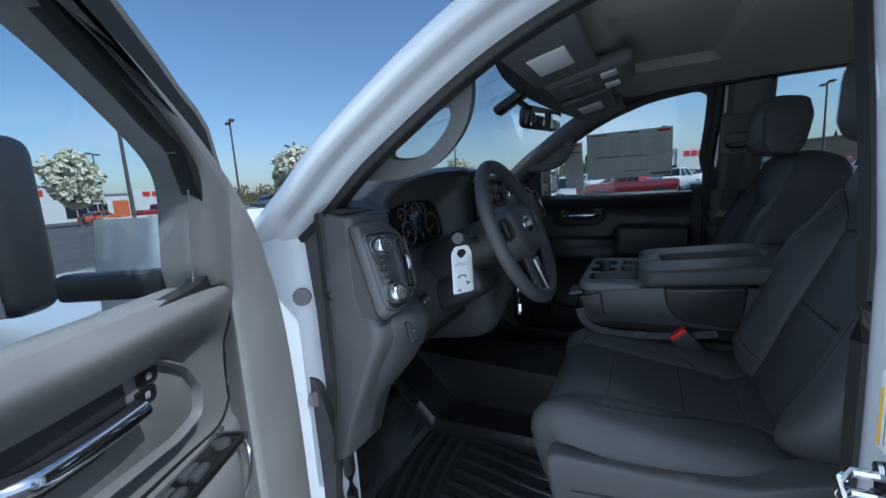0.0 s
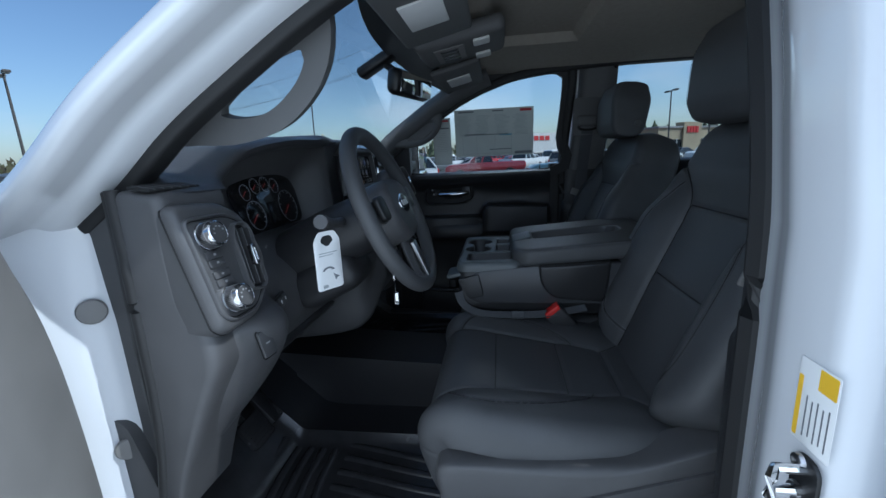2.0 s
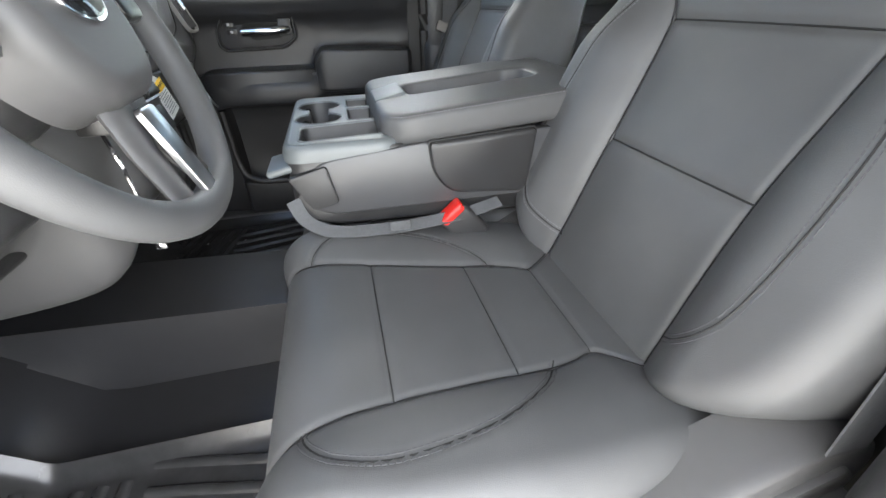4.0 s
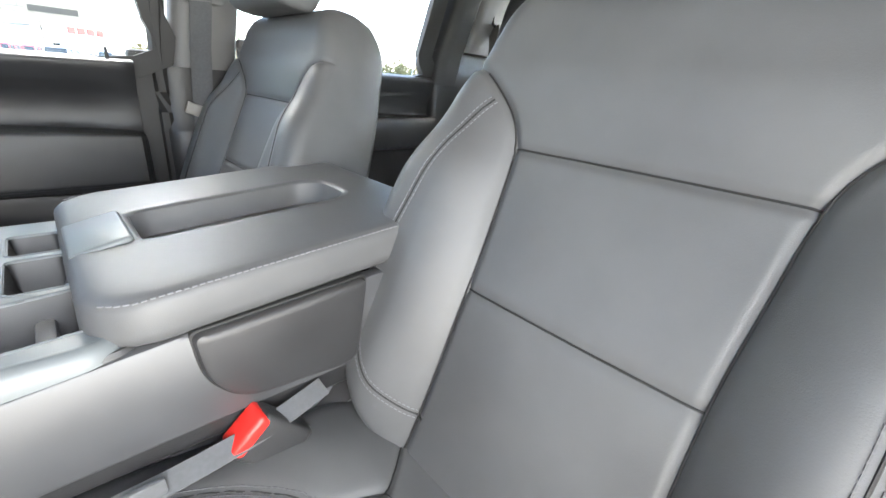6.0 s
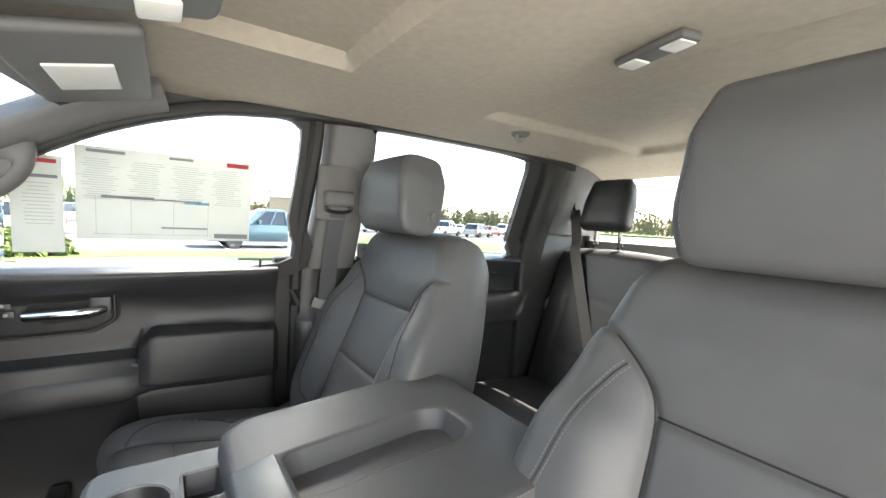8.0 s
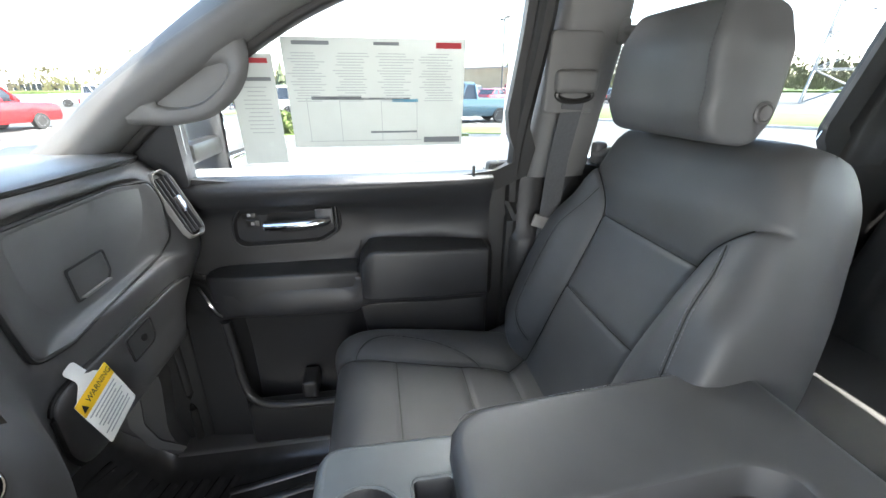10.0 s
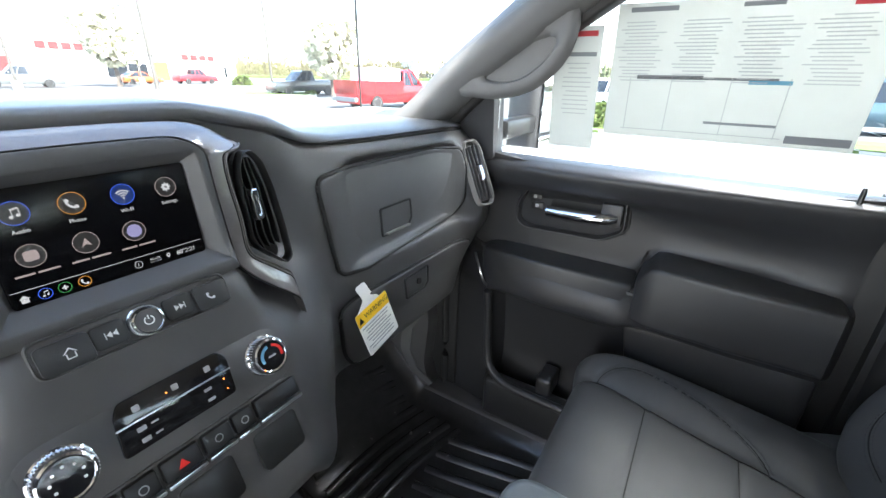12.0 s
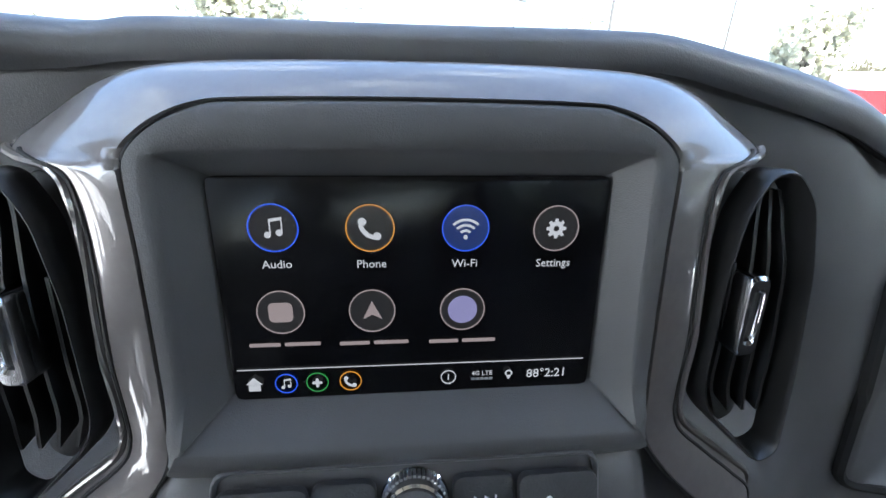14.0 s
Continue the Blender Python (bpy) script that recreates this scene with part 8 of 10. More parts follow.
# passenger shoulder belt on the centre pillar
for s in (1, -1):
    belt = thing("shoulder_belt", (s * 0.68, -0.2, 0.9), "grey shoulder belt hanging on the centre pillar", "seat belt", "front belts")
    xx = lambda z: s * (0.722 - lerp([(1.5, 0.0), (2.0, 0.06)], z))
    part("height_plate", plate_on(s, abs(xx(1.78)) + 0.004, rounded([(-0.185, 1.86), (-0.30, 1.86), (-0.295, 1.70), (-0.18, 1.70)], 0.012, 3), 0.016, 0.006), TRIM, belt, "pale adjuster plate")
    part("guide_cap", obox((xx(1.77) - s * 0.016, -0.245, 1.764), (0.030, 0.094, 0.046), 0.012, None, 3), TRIM, belt, "belt guide cover")
    ring_p = [(xx(1.73) - s * 0.022, -0.245 + 0.039 * math.cos(a), 1.737 + 0.013 * math.sin(a)) for a in [2 * math.pi * k / 24 for k in range(24)]]
    part("guide_loop", tube(ring_p, 0.006, 8, True, up=(1, 0, 0)), BLACKPART, belt, "black belt guide loop")
    part("webbing", ribbon([(xx(1.73) - s * 0.024, -0.243, 1.725), (s * 0.700, -0.235, 1.60), (s * 0.694, -0.222, 1.45), (s * 0.694, -0.215, 1.30), (s * 0.70, -0.21, 0.95)], 0.048, 0.0018, up=(s, 0, 0)), WEB, belt, "grey webbing")
    part("tongue", obox((s * 0.688, -0.205, 1.452), (0.008, 0.05, 0.03), 0.003, Matrix.Rotation(radians(20), 3, "X")), GREYPLASTIC, belt, "grey belt tongue")

# rear belts and buckles
for s in (1, -1):
    belt = thing("rear_belt", (s * 0.62, -1.3, 1.1), "pale belt slung across the rear backrest", "seat belt", "rear belts")
    part("hook", tube(smooth([(s * 0.675, -1.30, 1.86), (s * 0.665, -1.29, 1.83), (s * 0.66, -1.285, 1.80), (s * 0.645, -1.28, 1.79)], 5), 0.006, 8), BLACKPART, belt, "black belt hook")
    part("webbing", ribbon(smooth([(s * 0.66, -1.295, 1.79), (s * 0.60, -1.24, 1.665), (s * 0.58, -1.215, 1.60), (s * 0.44, -1.14, 1.30), (s * 0.33, -1.06, 1.135)], 6), 0.046, 0.0018, up=(0, 1, 0.4)), WEBREAR, belt)
    for k, x in enumerate((0.325, 0.255)):
        b = thing("rear_buckle", (s * x, -1.06, 1.10), "black rear buckle with red button", "seat belt buckle", "rear buckles")
        part("housing", obox((s * x, -1.065, 1.125), (0.05, 0.055, 0.03), 0.008, Matrix.Rotation(radians(25), 3, "X"), 3), BLACKPART, b)
        part("button", obox((s * x, -1.036, 1.132), (0.034, 0.018, 0.020), 0.004, Matrix.Rotation(radians(25), 3, "X"), 2), RED, b, "red push button")

# ---- overhead things ----
mir = thing("rear_view_mirror", (-0.02, 0.42, 1.86), "black rear-view mirror on the windscreen", "mirror")
mm = Matrix.Rotation(radians(-14), 3, "Z") @ Matrix.Rotation(radians(8), 3, "X")
part("housing", obox((-0.03, 0.395, 1.842), (0.225, 0.042, 0.070), 0.020, mm, 5), BLACKPART, mir)
part("glass", obox((-0.034, 0.3735, 1.839), (0.20, 0.002, 0.054), 0.001, mm), MIRRORGLASS, mir, "mirror glass")
part("stem", tube(smooth([(-0.02, 0.41, 1.855), (-0.012, 0.44, 1.885), (0.0, 0.475, 1.915)], 5), 0.011, 8), BLACKPART, mir)
part("sensor_cover", obox((0.0, 0.50, 1.915), (0.06, 0.12, 0.035), 0.012, Matrix.Rotation(radians(-28), 3, "X"), 3), BLACKPART, mir, "black windscreen sensor cover")
ovh = thing("overhead_console", (0, 0.2, 1.96), "pale grey overhead console with lamps and switches", "overhead console")
part("shell", obox((0, 0.245, 1.952), (0.24, 0.25, 0.045), 0.02, Matrix.Rotation(radians(-10), 3, "X"), 4), TRIM, ovh)
part("switch_panel", obox((0, 0.275, 1.925), (0.15, 0.085, 0.008), 0.003, Matrix.Rotation(radians(-10), 3, "X")), GREYPLASTIC, ovh, "dark switch panel")
for k in range(4):
    part("switch", obox((-0.051 + 0.034 * k, 0.275, 1.921), (0.026, 0.05, 0.007), 0.003, Matrix.Rotation(radians(-10), 3, "X")), BLACKPART, ovh)
for sg in (-1, 1):
    part("map_lamp", obox((sg * 0.075, 0.185, 1.935), (0.055, 0.045, 0.008), 0.004, Matrix.Rotation(radians(-10), 3, "X")), LENS, ovh, "white map lamp lens")
# grab handle behind the centre pillar, for the back seat
gr = thing("grab_handle", (0.70, -0.34, 1.60), "pale grey grab handle behind the centre pillar", "grab handle", "grab handles")
part("grip", tube(smooth([(0.700, -0.335, 1.862), (0.672, -0.385, 1.858), (0.660, -0.408, 1.825), (0.664, -0.410, 1.74), (0.672, -0.405, 1.665), (0.690, -0.385, 1.622), (0.722, -0.335, 1.606)], 6), 0.0145, 12, flat=0.75), TRIM, gr, angle=60)
for z_, x_ in ((1.862, 0.697), (1.608, 0.722)):
    part("bolt_cover", obox((x_, -0.345, z_), (0.03, 0.03, 0.05), 0.008), TRIM, gr)

for s in (-1, 1):
    v = thing("sun_visor", (s * 0.37, 0.3, 1.93), "pale grey sun visor folded up with a mirror flap", "sun visor", "sun visors")
    mv = Matrix.Rotation(radians(-13), 3, "X")
    part("board", obox((s * 0.385, 0.285, 1.928), (0.40, 0.17, 0.020), 0.009, mv, 3), TRIM, v, "cloth-covered visor board")
    part("vanity_flap", obox((s * 0.385, 0.285, 1.915), (0.145, 0.085, 0.005), 0.002, mv), PAPER, v, "white label on the visor")
    part("pivot", tube([(s * 0.57, 0.345, 1.915), (s * 0.62, 0.33, 1.92)], 0.009, 8), GREYPLASTIC, v)
    # grab handle on the windscreen pillar
    gh = thing("grab_handle", (s * 0.66, 0.55, 1.72), "pale grey grab handle on the windscreen pillar", "grab handle", "grab handles")
    def grip(loop, cy=0.505, cz=1.752, n=48):
        """Samples a loop of (y, z) by direction from a centre."""
        pts_ = smooth([(p[0], p[1], 0) for p in loop], 6, True)
        out = []
        for k in range(n):
            a = 2 * math.pi * k / n
            best = min(pts_, key=lambda q: abs((math.atan2(q.y - cz, q.x - cy) - a + math.pi) % (2 * math.pi) - math.pi))
            out.append((best.x, best.y))
        return out
    outer = grip([(0.705, 1.668), (0.63, 1.672), (0.55, 1.670), (0.47, 1.690), (0.41, 1.740), (0.382, 1.80), (0.385, 1.865), (0.43, 1.845), (0.51, 1.80), (0.60, 1.742), (0.69, 1.685)])
    hole = grip([(0.572, 1.718), (0.54, 1.708), (0.49, 1.716), (0.445, 1.750), (0.425, 1.784), (0.435, 1.800), (0.485, 1.783), (0.545, 1.744)])
    m = Matrix(((0, 0, -s, s * (0.658 if s < 0 else 0.672)), (1, 0, 0, 0), (0, 1, 0.25, 0), (0, 0, 0, 1)))
    if s > 0:
        outer, hole = scaled(outer, 0.86, 0.80), scaled(hole, 0.92, 0.84)
    part("grip", frame_ring(outer, hole, m, 0.032 if s < 0 else 0.024, 0.010), TRIM, gh, angle=60)
    if s > 0:
        part("recess_floor", prism(scaled(hole, 1.08, 1.12), m, 0.008, 0.002), TRIM, gh, "shallow grey pocket behind the grip")
    for y_, z_ in ((0.655, 1.688), (0.398, 1.832)) if s < 0 else ():
        part("screw_cap", prism(rrect(0.024, 0.014, 0.004, 3), m @ Matrix.Translation((y_, z_, 0.031)), 0.003, 0.001), TRIM, gh, "small oblong screw cap")
dome = thing("dome_lamp", (-0.14, -0.455, 2.0), "slim pale dome lamp on the headliner", "ceiling lamp")
part("body", obox((-0.135, -0.455, 1.997), (0.135, 0.042, 0.014), 0.006, Matrix.Rotation(radians(-14), 3, "Z"), 3), TRIM, dome)
for k in (-1, 1):
    part("lens", obox((-0.135 + 0.040 * k, -0.455 - 0.0095 * k, 1.9895), (0.038, 0.032, 0.004), 0.002, Matrix.Rotation(radians(-14), 3, "Z")), LENS, dome, "clear lamp lens")
for s in (1, -1):
    hk = thing("coat_hook", (s * 0.45, -0.74, 2.0), "round pale grey coat hook on the roof lining", "coat hook", "coat hooks")
    hz = headliner_z(0.45, -0.74)
    part("plate", lathe([(0, 0), (0.030, 0), (0.030, -0.004), (0.024, -0.010), (0.015, -0.008), (0, -0.006)], pose(s * 0.45, -0.74, hz), 24), TRIM, hk)
    part("hook", tube(smooth([(s * 0.45, -0.725, hz - 0.004), (s * 0.452, -0.73, hz - 0.020), (s * 0.452, -0.745, hz - 0.022), (s * 0.45, -0.755, hz - 0.012)], 5), 0.006, 8), GREYPLASTIC, hk, "grey swivelling hook")

# ---- papers ----
def sheet(name, outline_y, z0, z1, x_off, label, cat):
    y0, y1 = outline_y
    m = Matrix(((0, -0.15, -1, side_x(z0) - x_off), (-1, 0, 0, y1), (0, 1, -0.15, z0), (0, 0, 0, 1)))
    ob = thing(name, (side_x(z0) - x_off, (y0 + y1) / 2, z0), label, cat)
    w, h = y1 - y0, z1 - z0
    return ob, m, w, h


mon, m, w, h = sheet("window_sticker", (-0.015, 0.345), 1.632, 1.842, 0.004, "large printed price sheet stuck inside the passenger window", "window sticker")
part("paper", prism([(0, 0), (w, 0), (w, h), (0, h)], m, 0.0006, 0.0001, 1), PAPERBACK, mon, flat=True)
mk_ = m @ Matrix.Translation((0, 0, 0.0008))
rng = random.Random(4)
bars = []
for colx in range(4):
    x0 = 0.012 + colx * 0.087
    for k in range(18):
        bars.append(rrect_at(x0 + rng.uniform(0.022, 0.036), h - 0.028 - 0.0052 * k, rng.uniform(0.04, 0.07), 0.0018, 0.0002, 1))
mark("small_print", bars, 0, 0, mon, mk_, 1.0, INKSOFT)
for bar_ in [rrect_at(0.055, h - 0.010, 0.07, 0.007, 0.0005, 1), rrect_at(0.20, h - 0.010, 0.05, 0.006, 0.0005, 1), rrect_at(0.145, 0.098, 0.20, 0.004, 0.0003, 1), rrect_at(0.095, 0.100, 0.10, 0.005, 0.0003, 1), rrect_at(0.315, 0.012, 0.08, 0.012, 0.0003, 1), rrect_at(0.21, 0.030, 0.10, 0.004, 0.0003, 1)]:
    mark("heading_bar", [bar_], 0, 0, mon, mk_, 1.0, INK)
mark("box_lines", [rrect_at(x, 0.055, 0.0014, 0.09, 0.0002, 1) for x in (0.035, 0.10, 0.185, 0.26)] + [rrect_at(0.15, 0.012, 0.24, 0.0014, 0.0002, 1)], 0, 0, mon, mk_, 1.0, INKSOFT)
mark("blue_bar", [rrect_at(0.235, 0.094, 0.055, 0.006, 0.0003, 1)], 0, 0, mon, mk_, 1.0, INKBLUE)
mark("logo_bar", [rrect_at(0.325, h - 0.012, 0.052, 0.011, 0.001, 1)], 0, 0, mon, mk_, 1.0, INKRED)
add, m, w, h = sheet("addendum_sticker", (0.365, 0.45), 1.60, 1.812, 0.004, "narrow printed sheet stuck inside the passenger window", "window sticker")
part("paper", prism([(0, 0), (w, 0), (w, h), (0, h)], m, 0.0006, 0.0001, 1), PAPERBACK, add, flat=True)
mk_ = m @ Matrix.Translation((0, 0, 0.0008))
mark("small_print", [rrect_at(0.045, h - 0.06 - 0.008 * k, rng.uniform(0.03, 0.055), 0.002, 0.0002, 1) for k in range(12)], 0, 0, add, mk_, 1.0, INKSOFT)
for bar_ in [rrect_at(0.042, h - 0.045, 0.07, 0.007, 0.0003, 1), rrect_at(0.014, h - 0.02, 0.014, 0.014, 0.0003, 1)]:
    mark("heading_bar", [bar_], 0, 0, add, mk_, 1.0, INK)
mark("logo_bar", [rrect_at(0.055, h - 0.012, 0.042, 0.009, 0.001, 1)], 0, 0, add, mk_, 1.0, INKRED)

warn = thing("warning_tag", (0.32, 0.565, 1.38), "white and yellow airbag warning tag hung on the glovebox", "paper tag")
wt = basis((0.320, 0.562, 1.338), (0.98, 0.05, 0.17), (0.02, -0.97, 0.22)) @ Matrix.Translation((0, 0.012, 0)) @ Matrix.Diagonal((0.87, 0.87, 1, 1))
part("tag_sheet", prism(rounded([(-0.045, 0.042), (0.045, 0.042), (0.045, -0.047), (-0.045, -0.047)], 0.004, 2), wt, 0.0008, 0.0002), PAPER, warn)
part("neck", prism(rounded([(-0.040, 0.040), (-0.012, 0.058), (-0.022, 0.088), (0.006, 0.088), (0.012, 0.058), (0.03, 0.040)], 0.008, 3), wt, 0.0007, 0.0002), PAPER, warn)
part("yellow_band", prism(rounded([(-0.045, 0.042), (0.045, 0.042), (0.045, 0.016), (-0.045, 0.016)], 0.001, 1), wt @ Matrix.Translation((0, 0, 0.0008)), 0.0003, 0.0001), YELLOW, warn)
part("warning_word", text_bm("WARNING", 0.014, wt @ Matrix.Translation((0.010, 0.029, 0.0012)), 0.0001), BLACKPART, warn, flat=True)
mark("warning_triangle", [[(-0.041, 0.022), (-0.029, 0.022), (-0.035, 0.034)]], 0, 0, warn, wt @ Matrix.Translation((0, 0, 0.0012)), 1.0, BLACKPART)
mark("small_print", [rrect_at(-0.002 + 0.002 * (k % 2), 0.010 - 0.0065 * k, 0.076 - 0.01 * (k % 3), 0.0022, 0.0002, 1) for k in range(8)], 0, 0, warn, wt @ Matrix.Translation((0, 0, 0.0010)), 1.0, INKSOFT)

# labels and striker on the driver's centre pillar
def on_pillar(z, y=-0.110):
    return basis((-0.925, y, z), (-1, 0.0, 0), (0, 1, 0))


lab = thing("tyre_label", (-0.925, -0.095, 1.40), "white and yellow tyre label on the painted pillar", "label")
lm = Matrix(((-1, 0, 0, -0.938), (0, 0, 1, -0.1105), (0, 1, 0, 1.42), (0, 0, 0, 1))) @ Matrix.Scale(0.86, 4)
part("sheet", prism(rrect(0.050, 0.088, 0.002, 2), lm, 0.0006, 0.0001), PAPER, lab)
part("yellow_bar", prism(rrect_at(-0.021, -0.008, 0.006, 0.066, 0.001, 1), lm @ Matrix.Translation((0, 0, 0.0006)), 0.0002, 0.00005, 1), YELLOW, lab)
part("yellow_box", prism(rrect_at(0.012, 0.031, 0.022, 0.022, 0.001, 1), lm @ Matrix.Translation((0, 0, 0.0006)), 0.0002, 0.00005, 1), YELLOW, lab)
mark("small_print", [rrect_at(0.018 - 0.007 * k, -0.014, 0.0016, 0.044 - 0.006 * (k % 2), 0.0002, 1) for k in range(5)], 0, 0, lab, lm @ Matrix.Translation((0, 0, 0.0007)), 1.0, INK)
lab2 = thing("maker_label", (-0.925, -0.095, 1.28), "silver maker's label on the painted pillar", "label")
lm2 = lm @ Matrix.Translation((0.018, -0.145, 0))
part("sheet", prism(rrect(0.06, 0.085, 0.002, 2), lm2, 0.0006, 0.0001), SATIN, lab2)
mark("small_print", [rrect_at(0.018 - 0.009 * k, 0.0, 0.0018, 0.06, 0.0002, 1) for k in range(5)], 0, 0, lab2, lm2 @ Matrix.Translation((0, 0, 0.0007)), 1.0, INK)
strk = thing("door_striker", (-0.925, -0.09, 1.345), "steel door striker loop bolted to the pillar", "door striker")
sm_ = lm @ Matrix.Translation((0.004, -0.076, 0.0))
part("plate", prism(rrect(0.036, 0.05, 0.014, 4), sm_, 0.004, 0.001), BLACKPART, strk)
for y in (-0.016, 0.016):
    part("bolt", lathe([(0, 0), (0.009, 0), (0.008, 0.004), (0.005, 0.005), (0, 0.003)], sm_ @ Matrix.Translation((-0.006, y, 0.004)), 16), SATIN, strk)
part("loop", tube([sm_ @ Vector(p) for p in ((0.0, 0.012, 0.0), (0.0, 0.012, 0.03), (0.012, 0.010, 0.040), (0.012, -0.010, 0.040), (0.0, -0.012, 0.03), (0.0, -0.012, 0.0))], 0.0045, 8), CHROME, strk, "bright steel loop")
for y, z, r in ((0.772, 1.428, 0.020), (0.765, 1.186, 0.019)):
    pg = lathe([(0, 0), (r, 0), (r, 0.003), (r * 0.9, 0.006), (r * 0.4, 0.007), (0, 0.0065)], basis((-0.752, y, z), (0, 0, 1), (-0.72, -0.7, 0)), 24)
    single("rubber_plug", pg, GREYPLASTIC, "round grey rubber plug in the hinge pillar", "plug", "pillar plugs")
hg = thing("hinge_set", (-0.86, 0.80, 1.16), "bright steel hinge set bolted to the pillar", "hinge")
for z in (1.14, 0.95):
    part("leaf", obox((-0.845, 0.795, z), (0.06, 0.02, 0.06), 0.006, Matrix.Rotation(radians(-20), 3, "Z")), SATIN, hg)
    part("pin", tube([(-0.885, 0.79, z - 0.04), (-0.885, 0.79, z + 0.04)], 0.010, 10), SATIN, hg)

# plastic-wrapped bundle on the rear bench's top
rng = random.Random(9)
bm = bmesh.new()
bmesh.ops.create_icosphere(bm, subdivisions=5, radius=1)
for v_ in bm.verts:
    p = v_.co.copy()
    k = 1 + 0.10 * noise.noise(p * 3.0) + 0.05 * noise.noise(p * 9)
    v_.co = Vector((p.x * 0.16, p.y * 0.07, p.z * 0.055)) * k + Vector((-0.02, -1.36, 1.70))
single("wrapped_parcel", bm, PLASTICFILM, "crumpled clear plastic wrapping on the bench top", "plastic wrapping", angle=180)


# ---- outside: the car park and what stands round it ----
ASPHALT = material("asphalt", (0.078, 0.077, 0.074), 0.9, spread=0.22, scale=0.5, bump=0.5, bump_scale=60)
GRASS = material("grass", (0.070, 0.105, 0.024), 0.95, spread=0.45, scale=1.2, bump=0.8, bump_scale=30)
DRYGRASS = material("dry_bank", (0.13, 0.115, 0.042), 0.95, spread=0.4, scale=0.4, bump=0.6, bump_scale=10)
CONCRETE = material("concrete", (0.38, 0.37, 0.35), 0.9, spread=0.15, scale=3, bump=0.3, bump_scale=50)
LINE = material("lot_line", (0.6, 0.6, 0.58), 0.8, spread=0.2, scale=8)
WALLWHITE = material("white_stucco", (0.62, 0.61, 0.58), 0.85, spread=0.06, scale=1.5, bump=0.2, bump_scale=30)
WALLTAN = material("tan_stucco", (0.36, 0.29, 0.19), 0.9, spread=0.1, scale=1.0)
ROOFGREY = material("flat_roof", (0.30, 0.29, 0.28), 0.9, spread=0.1, scale=1)
SIGNRED = material("sign_red", (0.50, 0.03, 0.03), 0.5, spread=0.08, scale=4)
SIGNORANGE = material("panel_orange", (0.55, 0.13, 0.04), 0.6, spread=0.08, scale=4)
DARKGLASS = material("dark_glass", (0.02, 0.024, 0.03), 0.08, spread=0.3, scale=2)
POLE = material("lamp_pole_brown", (0.085, 0.078, 0.070), 0.6, spread=0.15, scale=4)
STEEL = material("galvanised_steel", (0.28, 0.29, 0.30), 0.5, metal=0.6, spread=0.1, scale=4)
TYRE = material("tyre_rubber", (0.02, 0.02, 0.02), 0.8, spread=0.2, scale=30)
BARK = material("bark", (0.10, 0.08, 0.065), 0.9, spread=0.3, scale=12, bump=0.6, bump_scale=40)
BLOSSOM = material("white_blossom", (0.62, 0.60, 0.46), 0.8, spread=0.25, scale=1.6)
SHRUB = material("shrub_leaf", (0.09, 0.12, 0.03), 0.8, spread=0.4, scale=4)
WOODS = material("bare_woods", (0.115, 0.088, 0.060), 0.95, spread=0.35, scale=0.06, tint=(0.115, 0.115, 0.052))
PINE = material("pine_foliage", (0.085, 0.10, 0.055), 0.9, spread=0.4, scale=0.3)
LAMPGLASS = material("lamp_glass", (0.6, 0.6, 0.58), 0.2)


def polar(az, d, z=0.0):
    return Vector((d * math.sin(radians(az)), d * math.cos(radians(az)), z))


bm = bmesh.new()
c = bm.verts.new((0, 0, 0))
ring = [bm.verts.new((3000 * math.cos(2 * math.pi * k / 64), 3000 * math.sin(2 * math.pi * k / 64), 0)) for k in range(64)]
for k in range(64):
    bm.faces.new((c, ring[k], ring[(k + 1) % 64]))
single("ground", bm, ASPHALT, "sunlit pale asphalt car park", "ground", kind="structure", flat=True)


def patch(name, loop, z, mat, label, cat="verge", kerb=True):
    bm = prism(loop, Matrix(), z, min(0.05, z * 0.4))
    single(name, bm, mat, label, cat, kind="structure")
    if kerb:
        out = scaled(loop, 1.02, 1.04)
        single(name + "_kerb", frame_ring(out, scaled(loop, 0.999), Matrix(), z - 0.01, 0.01), CONCRETE, "pale concrete kerb round the grass", "kerb", kind="structure")


def sector(a0, a1, d0, d1, n=10):
    return [tuple(polar(a0 + (a1 - a0) * i / n, d0).xy) for i in range(n + 1)] + [tuple(polar(a1 - (a1 - a0) * i / n, d1).xy) for i in range(n + 1)]


patch("verge_side", sector(62, 112, 15.5, 18.0), 0.12, GRASS, "green grass strip beside the car park")
patch("verge_rear", sector(112, 150, 24, 36), 0.12, GRASS, "green grass strip behind the car park")
patch("verge_front", sector(-30, 4, 62, 70), 0.15, GRASS, "green verge along the road")
patch("bank_left", sector(-50, -1, 95, 150), 0.9, DRYGRASS, "dry grassy bank below the woods", "bank", False)
patch("meadow", sector(-60, 160, 150, 900), 0.5, GRASS, "distant meadow", "meadow", False)
patch("island", sector(33, 41, 36, 42), 0.14, GRASS, "grass island with kerb")

# parking lines
for k in range(14):
    p = polar(70, 24) + Vector((0, -30 + 2.8 * k, 0.004))
    single("parking_line", rbox((20, p.y, 0.002), (25, p.y + 0.1, 0.006), 0), LINE, "faded white parking line on asphalt", "road marking", "parking lines", flat=True)


